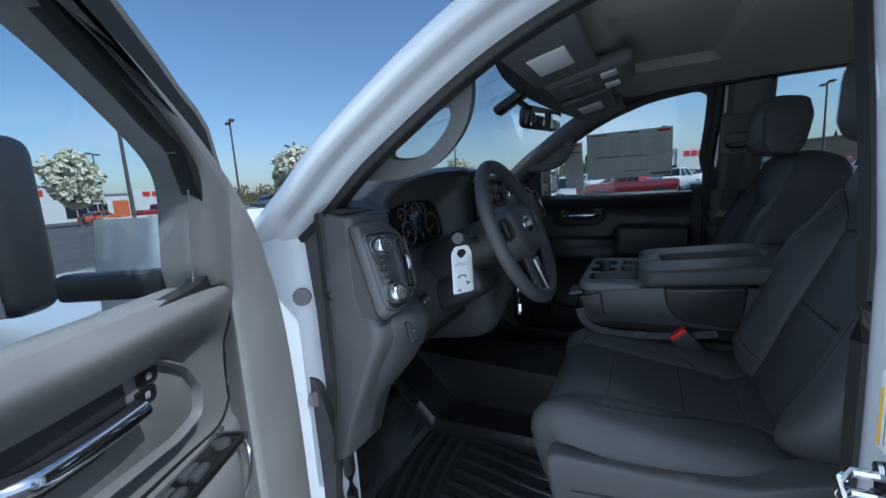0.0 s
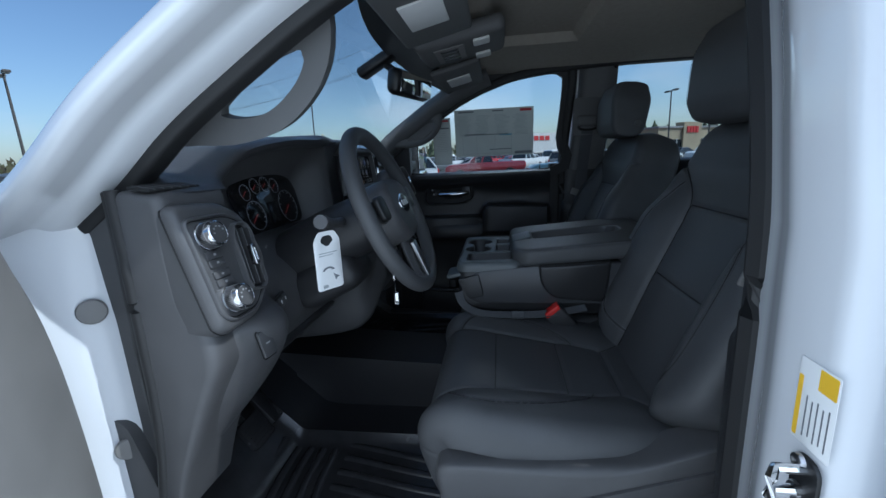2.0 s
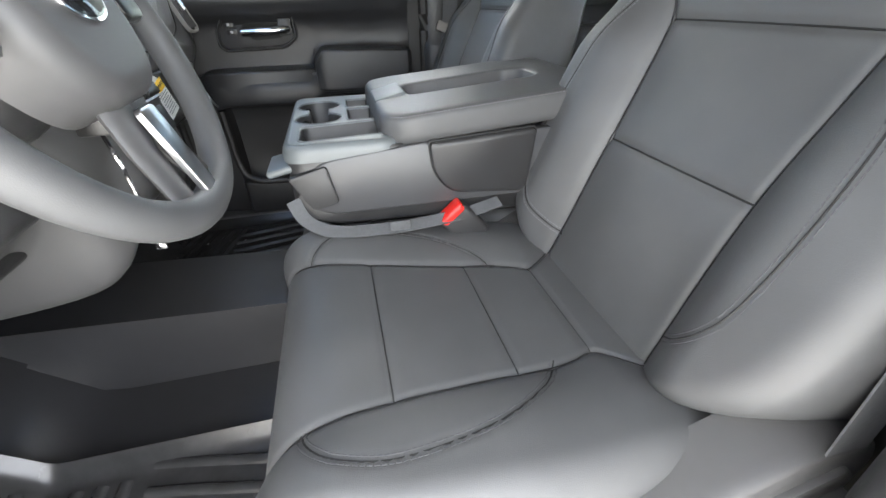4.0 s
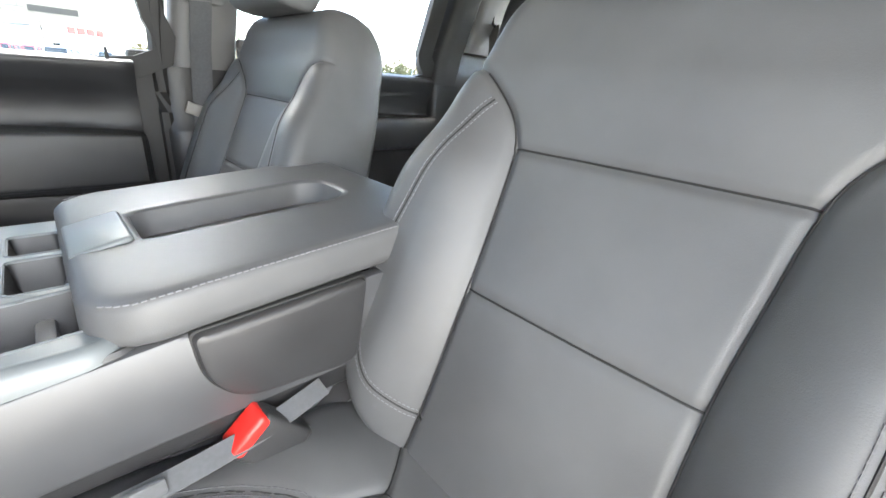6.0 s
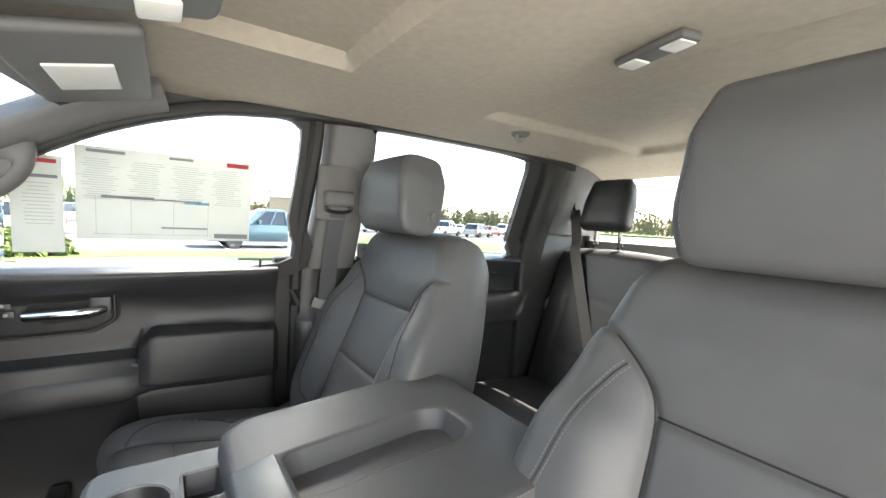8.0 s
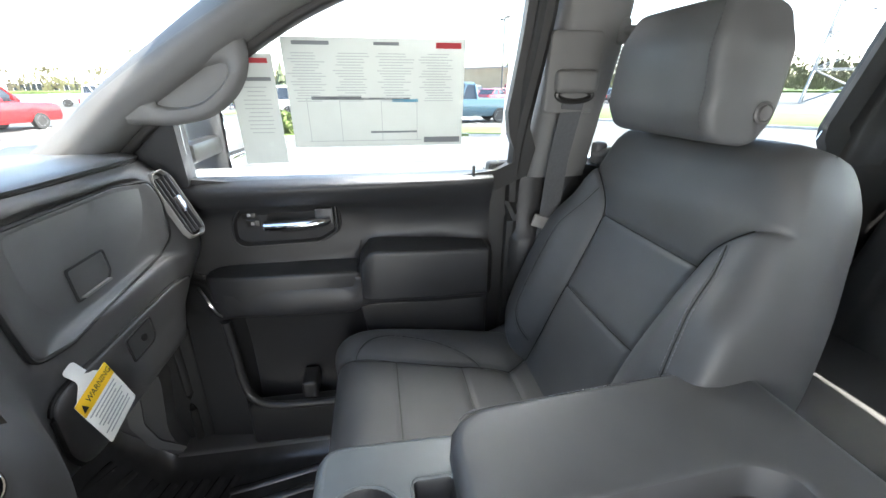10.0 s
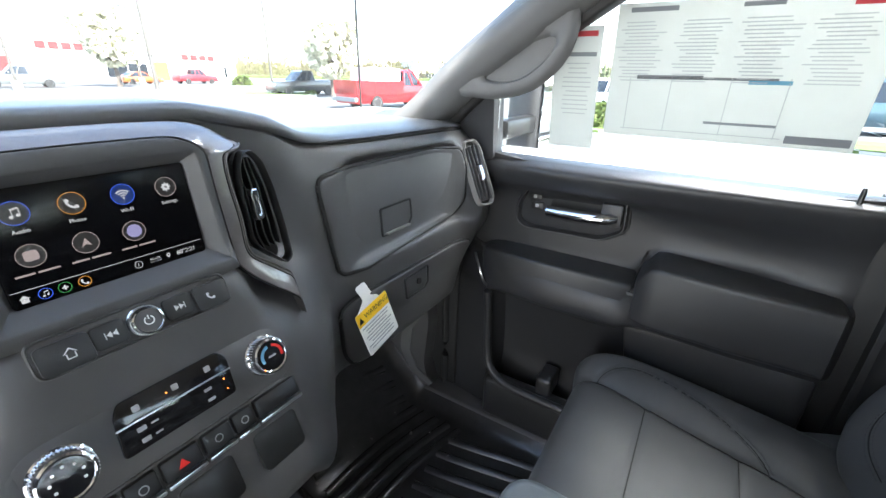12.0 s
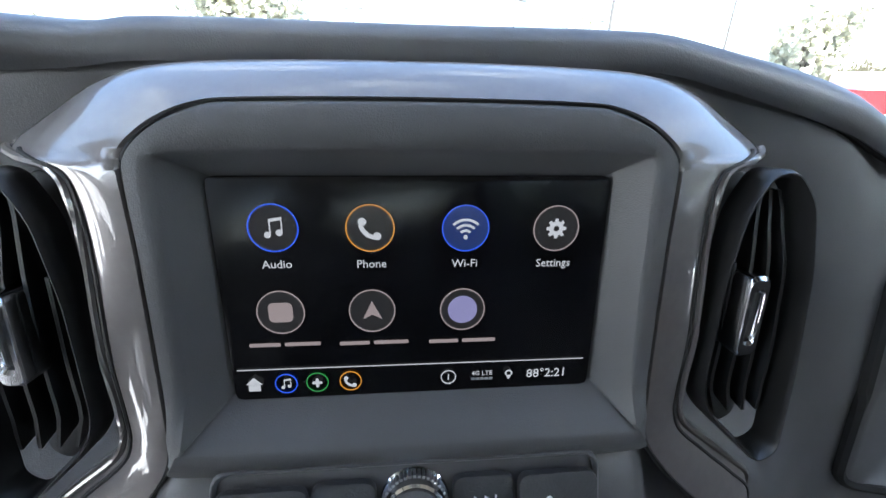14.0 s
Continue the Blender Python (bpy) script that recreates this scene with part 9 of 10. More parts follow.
# lamp posts
def lamp_post(name, at, h, heads=2, turn=0.0):
    t = thing(name, at, "tall brown car-park lamp post with flat lamp heads", "lamp post", "lamp posts")
    x, y = at[0], at[1]
    part("footing", lathe([(0, 0), (0.3, 0), (0.3, 0.7), (0.27, 0.74), (0, 0.74)], pose(x, y, 0), 16), CONCRETE, t, "concrete footing")
    part("pole", tube([(x, y, 0.7), (x, y, h)], 0.085, 10, taper=[1.2, 0.8]), POLE, t)
    a = radians(turn)
    for k in range(heads):
        s = 1 if k == 0 else -1
        d = Vector((math.cos(a) * s, math.sin(a) * s, 0))
        part("arm", tube([Vector((x, y, h - 0.1)), Vector((x, y, h - 0.08)) + d * 0.5], 0.04, 8), POLE, t)
        hd = part("lamp_head", obox(Vector((x, y, h - 0.05)) + d * 0.85, (0.75, 0.40, 0.16), 0.04, Matrix.Rotation(a, 3, "Z")), POLE, t, "flat lamp head")
        part("lens", obox(Vector((x, y, h - 0.14)) + d * 0.85, (0.6, 0.32, 0.03), 0.01, Matrix.Rotation(a, 3, "Z")), LAMPGLASS, hd)
    return t


for az, d, h in ((24.3, 27.0, 9.2), (36.2, 39.0, 8.2), (13.5, 46.0, 8.1), (-5.7, 56.0, 8.2), (23.3, 64.0, 8.2), (101.0, 60.0, 4.6), (110.7, 56.0, 8.0), (114.8, 58.0, 8.0), (106.4, 47.0, 8.0), (92.0, 70.0, 8.2), (4.0, 75.0, 8.0)):
    lamp_post("street_lamp", polar(az, d), h, 2, az * 1.7)


# vehicles
def vehicle(kind, paint, at, heading, label, cat, group="parked vehicles"):
    """A parked vehicle; its nose points along heading (degrees, counterclockwise from +x)."""
    L, W, H = {"suv": (4.8, 1.9, 1.72), "pickup": (5.8, 1.98, 1.90), "sedan": (4.7, 1.82, 1.45), "service": (6.2, 2.1, 2.0), "van": (5.6, 2.0, 2.3)}[kind]
    base = Matrix.Translation(at) @ Matrix.Rotation(radians(heading), 4, "Z")
    t = thing({"suv": "parked_suv", "pickup": "pickup_truck", "sedan": "parked_car", "service": "service_truck", "van": "parked_van"}[kind], at, label, cat, group)
    lo = 0.32 if kind != "sedan" else 0.24
    belt = {"suv": 1.02, "pickup": 1.15, "sedan": 0.92, "service": 1.2, "van": 1.15}[kind]
    # lower body: (x along, top height)
    if kind in ("pickup", "service"):
        top = [(-L / 2, belt * 0.86), (-L / 2 + 0.05, belt), (-0.35, belt), (0.95, belt), (1.25, belt - 0.02), (L / 2 - 0.35, belt - 0.10), (L / 2 - 0.05, belt - 0.25), (L / 2, belt * 0.55)]
    else:
        top = [(-L / 2, belt * 0.7), (-L / 2 + 0.12, belt * 0.98), (-0.6, belt), (0.85, belt), (1.15, belt - 0.04), (L / 2 - 0.4, belt - 0.16), (L / 2 - 0.08, belt - 0.32), (L / 2, belt * 0.5)]
    rings = []
    for x, z in top:
        w = W / 2 * (0.90 if abs(x) > L / 2 - 0.02 else (0.97 if abs(x) > L / 2 - 0.2 else 1.0))
        sec = [(-w * 0.9, lo), (-w, lo + 0.18), (-w, z * 0.72), (-w * 0.96, z - 0.04), (-w * 0.86, z), (w * 0.86, z), (w * 0.96, z - 0.04), (w, z * 0.72), (w, lo + 0.18), (w * 0.9, lo)]
        rings.append([base @ Vector((x, y, zz)) for y, zz in sec])
    part("body", loft(rings), paint, t, "painted vehicle body", angle=35)
    # cabin
    x0, x1 = {"suv": (-L / 2 + 0.15, 1.0), "pickup": (-0.55, 1.15), "sedan": (-1.75, 0.95), "service": (0.0, 1.35), "van": (-L / 2 + 0.05, 1.6)}[kind]
    lean0, lean1 = {"suv": (0.45, 0.75), "pickup": (0.12, 0.70), "sedan": (0.75, 0.8), "service": (0.1, 0.65), "van": (0.1, 0.8)}[kind]
    def cab(f, inset):
        z = belt - 0.02 + (H - belt + 0.02) * f
        a, b = x0 + lean0 * f + inset, x1 - lean1 * f - inset
        w = W / 2 * (0.93 - 0.13 * f) - inset * 0.3
        return [base @ Vector((x, y, z)) for x, y in ((a, -w), (b, -w), (b + 0.06, 0), (b, w), (a, w), (a - 0.04, 0))]
    g = part("window_band", loft([cab(0, 0), cab(0.5, 0.0), cab(0.86, 0.0)]), DARKGLASS, t, "dark windows", flat=True)
    part("cabin_roof", loft([cab(0.84, -0.012), cab(0.94, 0.02), cab(1.0, 0.12)]), paint, t, "painted roof", angle=30)
    for f0 in (0.0, 0.48, 1.0):
        for sy in (-1, 1):
            xa, xb = x0 + (x1 - x0) * f0, (x0 + lean0) + (x1 - lean1 - x0 - lean0) * f0
            part("pillar", tube([base @ Vector((xa, sy * W / 2 * 0.935, belt - 0.02)), base @ Vector((xb, sy * W / 2 * 0.815, H - 0.10))], 0.05, 6), paint, t)
    if kind == "service":
        part("tool_body", loft([[base @ Vector((x, y, z)) for y, z in ((-W / 2 - 0.02, 0.75), (W / 2 + 0.02, 0.75), (W / 2 + 0.02, 1.42), (-W / 2 - 0.02, 1.42))] for x in (-L / 2, -0.1)]), paint, t, "red tool lockers", flat=True)
        part("canopy", loft([[base @ Vector((x, y, z)) for y, z in ((-0.8, 1.40), (0.8, 1.40), (0.8, 1.98), (0.7, 2.05), (-0.7, 2.05), (-0.8, 1.98))] for x in (-2.2, -0.1)]), WALLWHITE, t, "white canopy over the load area", flat=True)
        for k in range(3):
            part("locker_line", rbox_m(base, (-L / 2 + 0.1 + 0.98 * k, -W / 2 - 0.035, 0.8), (-L / 2 + 0.13 + 0.98 * k, -W / 2 - 0.015, 1.38)), DARK, t)
        part("rear_bumper", rbox_m(base, (-L / 2 - 0.15, -W / 2, 0.42), (-L / 2 + 0.02, W / 2, 0.62)), STEEL, t)
    if kind == "pickup":
        # flat black sheet on the closed body stands for a shaded load bed
        part("bed_shade", rbox_m(base, (-L / 2 + 0.12, -W / 2 + 0.16, belt - 0.02), (-0.62, W / 2 - 0.16, belt + 0.006)), DARK, t, "black sheet for the shade inside the load bed")
    for sy in (-1, 1):
        for sx in (-0.30, 0.315):
            r = 0.36 if kind in ("pickup", "service") else 0.33
            wm_ = base @ Matrix.Translation((L * sx, sy * (W / 2 - 0.10), r)) @ Matrix.Rotation(radians(-90 * sy), 4, "X")
            wl_ = part("wheel", lathe([(r * 0.6, -0.11), (r * 0.95, -0.11), (r, -0.07), (r, 0.09), (r * 0.95, 0.13), (r * 0.62, 0.125)], wm_, 24), TYRE, t, "black tyre")
            part("rim", lathe([(0, 0.09), (r * 0.16, 0.115), (r * 0.2, 0.09), (r * 0.5, 0.085), (r * 0.62, 0.128), (r * 0.65, 0.12), (r * 0.65, 0.0), (0, 0.0)], wm_, 20), SATIN, wl_, "bright rim")
        part("headlamp", rbox_m(base, (L / 2 - 0.16, sy * (W / 2 - 0.28) - 0.16, belt - 0.42), (L / 2 - 0.015, sy * (W / 2 - 0.28) + 0.16, belt - 0.28)), LAMPGLASS, t, "clear headlamp")
        part("tail_lamp", rbox_m(base, (-L / 2 - 0.01, sy * (W / 2 - 0.14) - 0.08, belt - 0.4), (-L / 2 + 0.1, sy * (W / 2 - 0.14) + 0.08, belt - 0.1)), SIGNRED, t, "red tail lamp")
        part("door_mirror", rbox_m(base, (x1 - 0.42, sy * (W / 2 + 0.08) - 0.09, belt + 0.02), (x1 - 0.30, sy * (W / 2 + 0.08) + 0.09, belt + 0.20)), paint, t)
    return t


def rbox_m(m, lo, hi):
    bm = rbox(lo, hi, 0.01, 1)
    bmesh.ops.transform(bm, matrix=m, verts=bm.verts)
    return bm


def car_paint(name, c):
    return material(name, c, 0.3, coat=1.0, spread=0.04, scale=3)


CP = {"red": car_paint("red_paint", (0.42, 0.008, 0.012)), "white": car_paint("car_white", (0.70, 0.70, 0.69)), "silver": car_paint("car_silver", (0.42, 0.43, 0.44)), "grey": car_paint("car_grey", (0.13, 0.14, 0.145)), "dark": car_paint("car_dark", (0.03, 0.034, 0.038)), "orange": car_paint("car_orange", (0.50, 0.10, 0.02)), "maroon": car_paint("car_maroon", (0.25, 0.012, 0.02)), "teal": car_paint("car_teal", (0.05, 0.10, 0.13)), "tan": car_paint("car_tan", (0.30, 0.27, 0.22))}
vehicle("service", CP["red"], Vector((19.3, 15.9, 0)), -12, "bright red service truck with white canopy", "truck")
vehicle("pickup", CP["dark"], Vector((25.3, 30.4, 0)), 168, "dark lifted pickup on big wheels", "pickup")
vehicle("suv", CP["silver"], Vector((9.8, 61, 0)), -12, "silver suv parked near the shops", "car")
vehicle("pickup", CP["grey"], Vector((13.4, 54, 0)), 172, "grey pickup parked near the shops", "pickup")
vehicle("sedan", CP["orange"], Vector((27.0, 63, 0)), 5, "orange car parked outside the shops", "car")
vehicle("pickup", CP["maroon"], Vector((34.5, 64, 0)), 6, "dark red pickup parked outside the shops", "pickup")
vehicle("sedan", CP["red"], Vector((6.0, 68, 0)), 160, "red car parked outside the shops", "car")
vehicle("suv", CP["white"], Vector((-30, 80, 0)), 10, "white car on the road", "car")
vehicle("van", CP["white"], Vector((-13, 76, 0)), 80, "white van parked by the road", "van")
vehicle("suv", CP["white"], Vector((-3.5, 82, 0)), 10, "white car on the road", "car")
vehicle("pickup", CP["teal"], Vector((21.5, -4.2, 0)), 95, "dark teal pickup parked beside the verge", "pickup")
vehicle("suv", CP["white"], Vector((26.0, 6.5, 0)), 100, "white suv parked beside the verge", "car")
vehicle("pickup", CP["maroon"], Vector((30.0, 1.2, 0)), 95, "dark red pickup in the parked row", "pickup")
protos = [("sedan", "silver"), ("suv", "white"), ("pickup", "red"), ("suv", "grey"), ("sedan", "dark"), ("pickup", "white"), ("suv", "tan"), ("sedan", "maroon")]
first = []
rng = random.Random(12)
for k, (kd, colr) in enumerate(protos):
    first.append(vehicle(kd, CP[colr], polar(62 + 6.2 * k, 44), -25 - 3 * k, colr + " " + kd + " in a row of stock vehicles", "car", "stock vehicles"))
for row in range(3):
    for k in range(16):
        az = 60 + 4.6 * k + row * 1.7
        d = (52, 62, 74)[row] + rng.uniform(-1, 1)
        copy_thing(first[rng.randrange(8)], Matrix.Translation(polar(az, d)) @ Matrix.Rotation(radians(rng.choice((-20, 160)) + rng.uniform(-4, 4)), 4, "Z"))


# trees
def clumps(bm, centers, size, rng, faces=1):
    """Many small uneven leaf clumps: bent quads in random turns."""
    for c_ in centers:
        for _ in range(faces):
            q = Euler((rng.uniform(0, 6.3), rng.uniform(0, 6.3), rng.uniform(0, 6.3))).to_matrix()
            s_ = size * rng.uniform(0.5, 1.4)
            pts_ = [(-1, -0.6, 0), (0.1, -0.9, 0.25), (1, -0.2, 0), (0.5, 0.8, 0.2), (-0.6, 0.7, -0.2)]
            vs_ = [bm.verts.new(Vector(c_) + q @ (Vector(p) * s_)) for p in pts_]
            bm.faces.new(vs_)


def tree(name, at, h, crown, n, mat, seed, label, size=0.22, trunk=0.30, fill=0.55):
    rng_ = random.Random(seed)
    at = Vector(at)
    t = thing(name, at, label, "tree", "blossom trees")
    bm = bmesh.new()
    join(bm, tube([at, at + Vector((0.05, 0.03, h * trunk * 0.6)), at + Vector((0.02, 0.08, h * trunk))], 0.028 * h, 10, taper=[1.2, 0.9, 0.75]))
    tips = []
    base = at + Vector((0.02, 0.08, h * trunk * 0.9))
    for k in range(11):
        a = 2 * math.pi * k / 11 + rng_.uniform(-0.3, 0.3)
        r = crown * rng_.uniform(0.45, 0.9)
        z = h * (trunk + (1 - trunk) * rng_.uniform(0.25, 0.92))
        tip = at + Vector((r * math.cos(a), r * math.sin(a), z))
        midp = base.lerp(tip, 0.5) + Vector((0, 0, h * 0.05))
        join(bm, tube(smooth([base, midp, tip], 4), 0.011 * h, 6, taper=[1.0, 0.9, 0.8, 0.7, 0.6, 0.5, 0.4, 0.3, 0.2]))
        tips += [tip, midp, base.lerp(tip, 0.75)]
    part("trunk", bm, BARK, t, "grey-brown trunk and limbs", angle=60)
    bm = bmesh.new()
    cs = []
    mid_z = h * (trunk + (1 - trunk) * 0.45)
    lobes = [(rng_.choice(tips) - at, crown * rng_.uniform(0.22, 0.42)) for _ in range(16)]
    while len(cs) < n:
        if rng_.random() < fill:
            c_, r_ = rng_.choice(lobes)
            p = c_ + Vector((rng_.gauss(0, 0.5), rng_.gauss(0, 0.5), rng_.gauss(0, 0.5))) * r_
        else:
            a, b_ = rng_.uniform(0, 6.283), rng_.uniform(-1, 1)
            rr = crown * (0.55 + 0.45 * rng_.random()) * math.sqrt(max(0, 1 - b_ * b_)) * (0.8 + 0.25 * noise.noise(Vector((a, b_ * 2, seed))))
            p = Vector((rr * math.cos(a), rr * math.sin(a), mid_z + b_ * h * (1 - trunk) * 0.52))
        if p.z > h * trunk * 0.75:
            cs.append(at + p)
    clumps(bm, cs, size, rng_, 2)
    part("crown", bm, mat, t, "clouds of small pale blossom", flat=True)
    return t


tree("blossom_tree", polar(-16.7, 27), 8.5, 3.6, 3600, BLOSSOM, 1, "large white blossom tree by the road", 0.15)
tree("blossom_tree", polar(21.3, 58), 8.0, 3.0, 1500, BLOSSOM, 2, "white blossom tree before the shops", 0.26)
tree("blossom_tree", polar(43.2, 36), 5.6, 2.3, 1500, BLOSSOM, 3, "cream blossom tree behind the pickup", 0.20)
tree("blossom_tree", polar(1.0, 66), 6.0, 2.0, 700, BLOSSOM, 5, "small blossom tree beside the shops", 0.28)
tree("blossom_tree", polar(-10.0, 60), 7.0, 3.0, 900, BLOSSOM, 6, "pale blossom tree by the road", 0.28)
tree("blossom_tree", polar(66.0, 70), 6.0, 2.5, 700, BLOSSOM, 7, "pale blossom tree beyond the stock", 0.28)


def shrub(at, r, seed, label="clipped green shrub in the verge"):
    rng_ = random.Random(seed)
    t = thing("shrub", at, label, "shrub", "shrubs")
    bm = bmesh.new()
    cs = []
    for _ in range(260):
        a, b_ = rng_.uniform(0, 6.283), rng_.uniform(0, 1)
        rr = r * math.sqrt(max(0.02, 1 - b_ * b_)) * rng_.uniform(0.75, 1.05)
        cs.append(Vector(at) + Vector((rr * math.cos(a), rr * math.sin(a), r * 0.9 * b_)))
    clumps(bm, cs, 0.13 * r / 0.8, rng_, 2)
    part("leaves", bm, SHRUB, t, flat=True)
    part("stem", tube([Vector(at), Vector(at) + Vector((0, 0, r * 0.8))], r * 0.45, 8), BARK, t)


for az, d, r in ((-15.0, 46, 0.9), (2.2, 52, 0.8), (4.5, 60, 1.0), (-2.0, 56, 0.8), (33.0, 66, 1.2), (79, 16.6, 0.75), (77, 16.9, 0.9), (75, 16.5, 0.8), (40.5, 39, 0.5)):
    shrub(polar(az, d), r, int(az * 3 + 200))

# far woods and pines all round
rng = random.Random(21)
bm = bmesh.new()
for k in range(5600):
    az = rng.uniform(-75, 205)
    d = rng.uniform(170, 330)
    lift = 1.0 + (0.9 if -50 < az < 2 else 0.0) + (0.5 if az > 110 else 0.0)
    hh = rng.uniform(3.5, 7.5) * lift
    p = polar(az, d)
    side_ = Vector((p.y, -p.x, 0)).normalized()
    w_ = rng.uniform(0.06, 0.14)
    lean = side_ * rng.uniform(-0.4, 0.4)
    bm.faces.new([bm.verts.new(q) for q in (p - side_ * w_, p + side_ * w_, p + lean + Vector((0, 0, hh * 0.95)))])
    wide = rng.uniform(0.9, 2.2)
    for j in range(13):
        c_ = p + side_ * rng.gauss(0, 0.5) * wide + Vector((0, 0, hh * min(1.0, max(0.03, rng.uniform(0.1, 1.0)))))
        r_ = rng.uniform(0.25, 0.75)
        a_ = rng.uniform(0, 6.283)
        bm.faces.new([bm.verts.new(c_ + side_ * (r_ * math.cos(a_ + 2.1 * i) * rng.uniform(0.5, 1.1)) + Vector((0, 0, r_ * 1.5 * math.sin(a_ + 2.1 * i))) + p.normalized() * rng.uniform(-0.3, 0.3)) for i in range(3)])
single("far_woods", bm, WOODS, "distant bare spring woods along the horizon", "woods", kind="stuff", flat=True)
bm = bmesh.new()
for k in range(70):
    az, d = rng.choice((rng.uniform(106, 116), rng.uniform(76, 84))), rng.uniform(120, 160)
    p, hh = polar(az, d), rng.uniform(5, 9)
    for j in range(4):
        z0, z1, r_ = hh * (0.1 + 0.22 * j), hh * (0.45 + 0.2 * j), hh * (0.20 - 0.042 * j)
        tip = bm.verts.new(p + Vector((0, 0, min(hh, z1))))
        ring = [bm.verts.new(p + Vector((r_ * math.cos(2 * math.pi * i / 7) * rng.uniform(0.7, 1.2), r_ * math.sin(2 * math.pi * i / 7) * rng.uniform(0.7, 1.2), z0))) for i in range(7)]
        for i in range(7):
            bm.faces.new((ring[i], ring[(i + 1) % 7], tip))
single("far_pines", bm, PINE, "distant dark pines behind the car park", "woods", kind="stuff", flat=True)


# buildings
def shop(name, a, b, depth, h, label, mat, bays, sign=None, towers=()):
    """A long low building whose front runs from a to b."""
    a, b = Vector((*a, 0)), Vector((*b, 0))
    ln = (b - a).length
    m = basis(a, (b - a), (0, 0, 1))
    if (m @ Vector((0, 1, 0)) - a).dot(a) < 0:
        m = m @ Matrix.Diagonal((1, -1, 1, 1))
    t = thing(name, (a + b) / 2, label, "building")
    part("wall", rbox_m(m, (0, 0, 0), (ln, depth, h)), mat, t, "pale rendered wall")
    part("roof", rbox_m(m, (-0.2, -0.2, h), (ln + 0.2, depth, h + 0.25)), ROOFGREY, t, "flat roof edge")
    for k, (x0, x1, kind) in enumerate(bays):
        if kind == "glass":
            w = part("window", rbox_m(m, (x0, -0.06, 0.5), (x1, 0.1, 2.6)), DARKGLASS, t, "shop window")
            nn = max(1, int((x1 - x0) / 1.6))
            for q in range(nn + 1):
                x = x0 + (x1 - x0) * q / nn
                part("frame", rbox_m(m, (x - 0.05, -0.1, 0.4), (x + 0.05, 0.0, 2.7)), WALLWHITE, w)
        else:
            part("panel", rbox_m(m, (x0, -0.12, 0.0), (x1, 0.1, 3.0)), SIGNORANGE if kind == "orange" else SIGNRED, t, "coloured wall panel")
    for x0, x1, hh in towers:
        tw = part("parapet", rbox_m(m, (x0, -0.35, 0), (x1, 1.0, hh)), mat, t, "raised front parapet")
        for q in range(4):
            xx = x0 + (x1 - x0) * (0.16 + 0.17 * q)
            part("sign_bar", rbox_m(m, (xx, -0.45, hh - 1.5), (xx + (x1 - x0) * 0.13, -0.34, hh - 0.6)), SIGNRED, tw, "red sign lettering shown as bars")
    return t


shop("shop_building", (-1.2, 71.5), (57.0, 89.0), 22, 4.0, "long white shop building with red signs", WALLWHITE, [(4, 16, "glass"), (17, 21, "red"), (24, 30, "glass"), (33, 40, "glass"), (41, 44, "orange"), (47, 53, "glass"), (54, 58, "glass")], towers=((0.0, 3.6, 5.2), (22.5, 32, 5.6), (45, 57, 5.0)))
shop("shop_building", (62, -22), (70, -34), 14, 4.2, "tan shop building beyond the stock rows", WALLTAN, [(2, 6, "glass"), (8, 12, "glass")], towers=((5, 9, 5.0),))
shop("shop_building", (85, -2), (92, -14), 14, 4.5, "white dealership building beyond the stock rows", WALLWHITE, [(2, 10, "glass")], towers=((3, 11, 5.6),))
shop("shop_building", (150, 110), (185, 95), 12, 7.0, "distant pale office building", WALLWHITE, [(2, 34, "glass")])


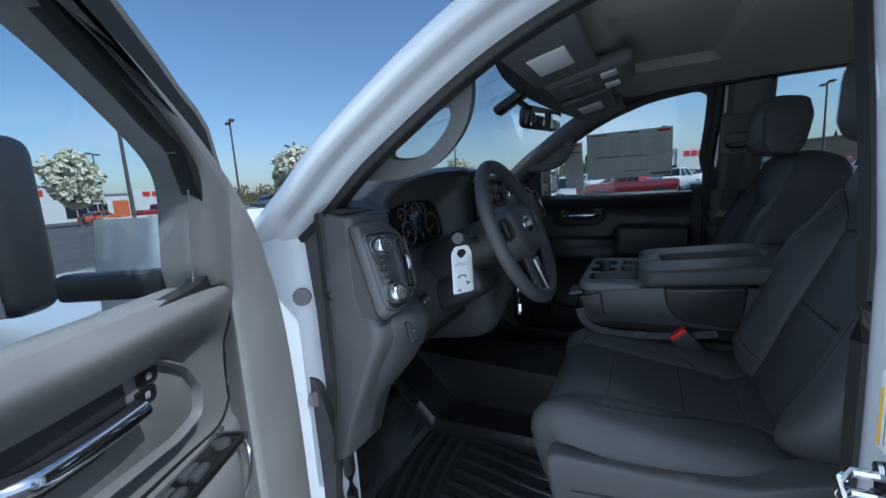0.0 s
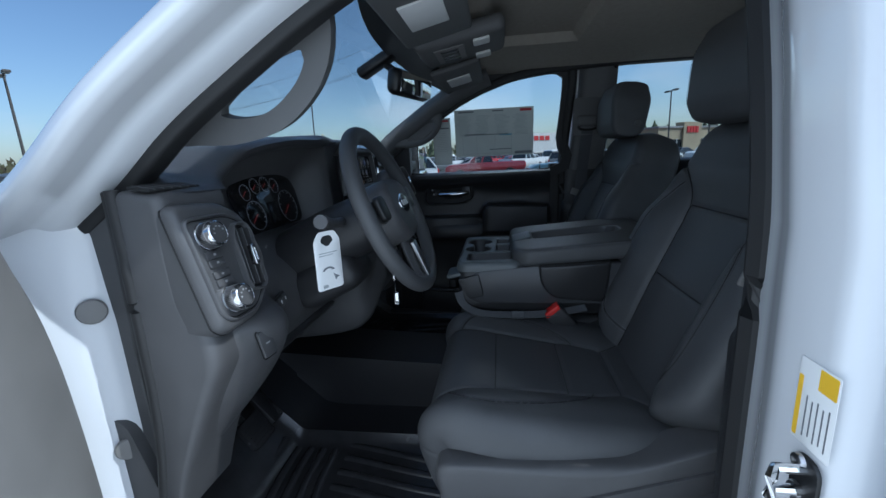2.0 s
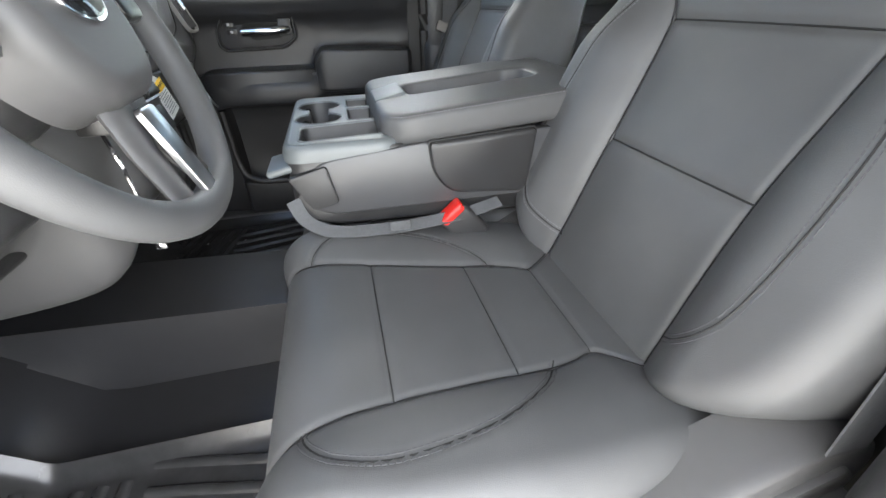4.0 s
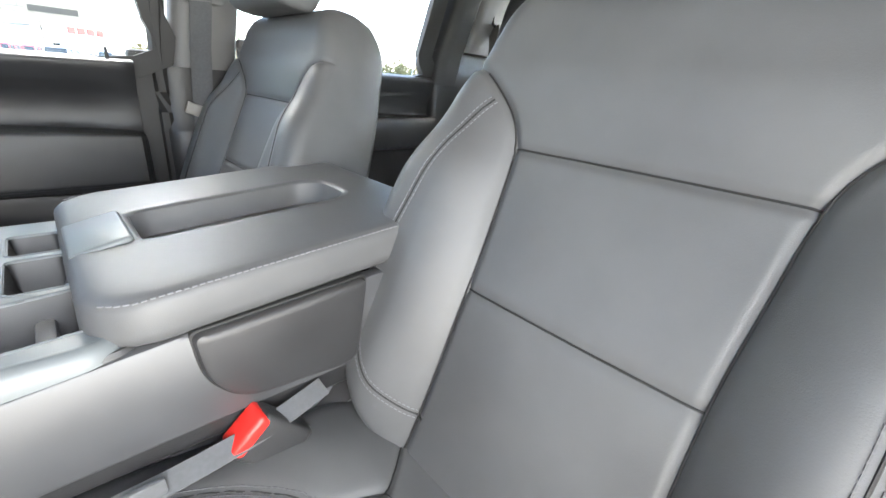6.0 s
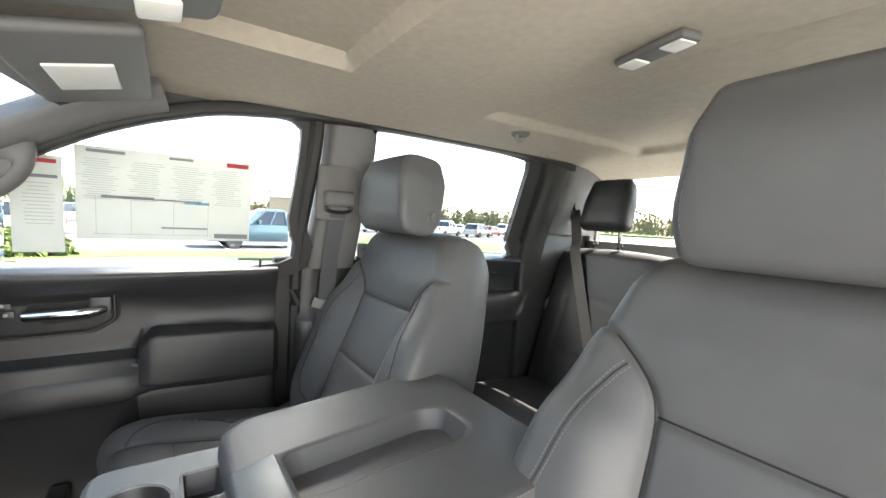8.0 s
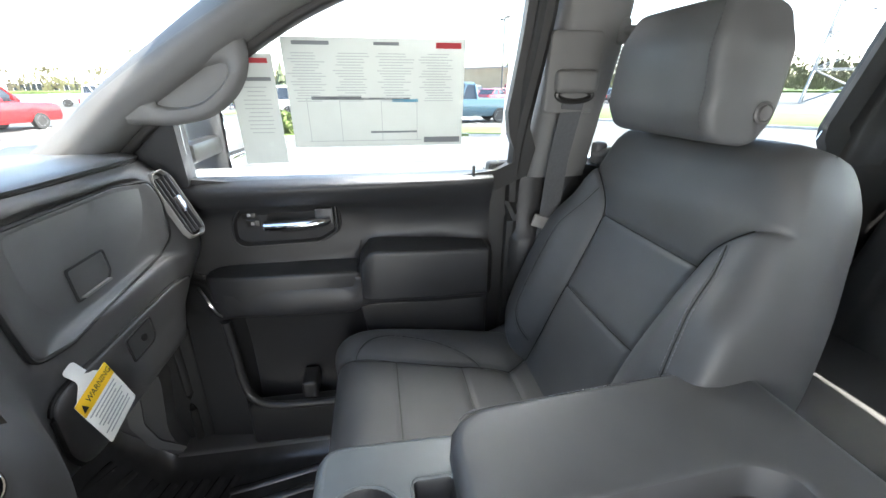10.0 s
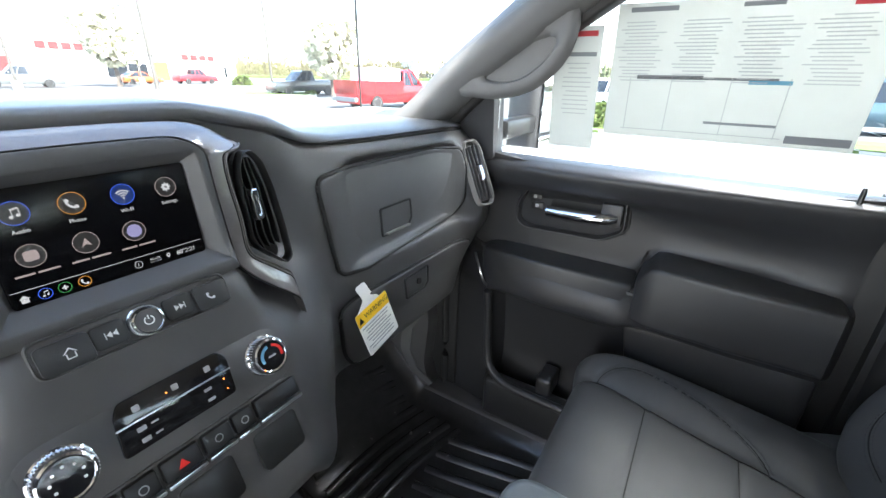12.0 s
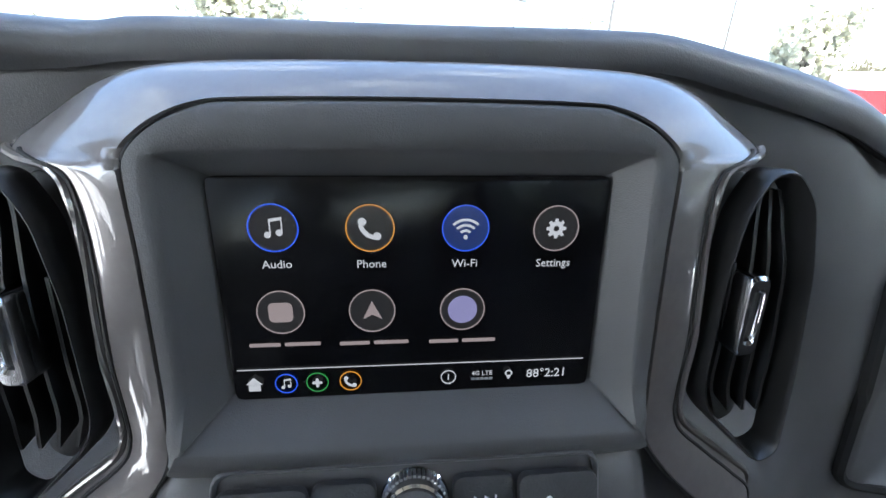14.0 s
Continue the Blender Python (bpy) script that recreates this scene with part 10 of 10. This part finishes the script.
# lattice towers and wires
def lattice(at, h, w, turn, label):
    t = thing("power_pylon", at, label, "pylon", "pylons")
    m = Matrix.Translation(at) @ Matrix.Rotation(radians(turn), 4, "Z")
    bm = bmesh.new()
    wid = lambda f: w * (1 - 0.85 * f)
    for sx, sy in ((-1, -1), (1, -1), (1, 1), (-1, 1)):
        join(bm, tube([m @ Vector((sx * wid(0) / 2, sy * wid(0) / 2, 0)), m @ Vector((sx * wid(1) / 2, sy * wid(1) / 2, h))], 0.11, 4))
    n_ = 9
    for k in range(n_):
        f0, f1 = k / n_, (k + 1) / n_
        c0 = [m @ Vector((sx * wid(f0) / 2, sy * wid(f0) / 2, h * f0)) for sx, sy in ((-1, -1), (1, -1), (1, 1), (-1, 1))]
        c1 = [m @ Vector((sx * wid(f1) / 2, sy * wid(f1) / 2, h * f1)) for sx, sy in ((-1, -1), (1, -1), (1, 1), (-1, 1))]
        for i in range(4):
            join(bm, tube([c0[i], c1[(i + 1) % 4]], 0.06, 4))
            join(bm, tube([c0[(i + 1) % 4], c1[i]], 0.06, 4))
            join(bm, tube([c1[i], c1[(i + 1) % 4]], 0.06, 4))
    part("lattice", bm, STEEL, t, "galvanised lattice legs")
    for f in (0.70, 0.82, 0.94):
        bm = bmesh.new()
        s_ = w * (1.15 if f < 0.9 else 0.8)
        for sg in (-1, 1):
            e = m @ Vector((sg * s_, 0, h * f))
            join(bm, tube([m @ Vector((0, 0, h * f + 1.2)), e], 0.08, 4))
            join(bm, tube([m @ Vector((0, 0, h * f - 0.2)), e], 0.08, 4))
            join(bm, tube([e, e - Vector((0, 0, 1.4))], 0.10, 4))
        part("crossarm", bm, STEEL, t, "crossarm with insulators")


lattice(polar(50.2, 205), 30, 8, 20, "steel lattice power pylon on the horizon")
lattice(polar(141.5, 62), 30, 7, 40, "steel lattice power pylon behind the car park")
wires = thing("power_lines", polar(60, 150, 20), "thin power lines between the pylons", "power line")
for z, o in ((21.0, -8), (25.0, 8), (28.5, 0)):
    a, b = polar(50.2, 205) + Vector((o, 0, z)), polar(80, 120) + Vector((o, 0, z + 8))
    part("wire", tube([a.lerp(b, k / 12) - Vector((0, 0, 3.0 * math.sin(math.pi * k / 12))) for k in range(13)], 0.05, 4), POLE, wires)

# stop sign
stop = thing("stop_sign", polar(-19.1, 18.5), "red octagonal stop sign on a steel post", "road sign")
sp = polar(-19.1, 18.5)
part("post", tube([sp, sp + Vector((0, 0, 2.6))], 0.035, 8), STEEL, stop)
fm = basis(sp + Vector((0, -0.05, 2.42)), (0.95, -0.33, 0), (-0.33, -0.95, 0))
oct_ = [(0.38 * math.cos(radians(22.5 + 45 * k)), 0.38 * math.sin(radians(22.5 + 45 * k))) for k in range(8)]
plate = part("plate", prism(oct_, fm, 0.01, 0.002, 1), WALLWHITE, stop, flat=True)
part("red_face", prism(scaled(oct_, 0.93), fm @ Matrix.Translation((0, 0, 0.008)), 0.006, 0.001, 1), SIGNRED, plate, flat=True)
part("word", text_bm("STOP", 0.25, fm @ Matrix.Translation((0, 0, 0.016)), 0.002), WALLWHITE, plate, flat=True)
# own aerial on the bonnet
ant = thing("radio_aerial", (0.91, 1.13, 1.37), "thin black radio aerial on the wing", "aerial")
part("rod", tube([(0.91, 1.13, 1.37), (0.905, 1.125, 1.72), (0.895, 1.115, 2.20)], 0.0035, 6), BLACKPART, ant)
part("base", lathe([(0, 0), (0.018, 0), (0.014, 0.02), (0.006, 0.035), (0, 0.036)], pose(0.91, 1.13, 1.355), 14), BLACKPART, ant)
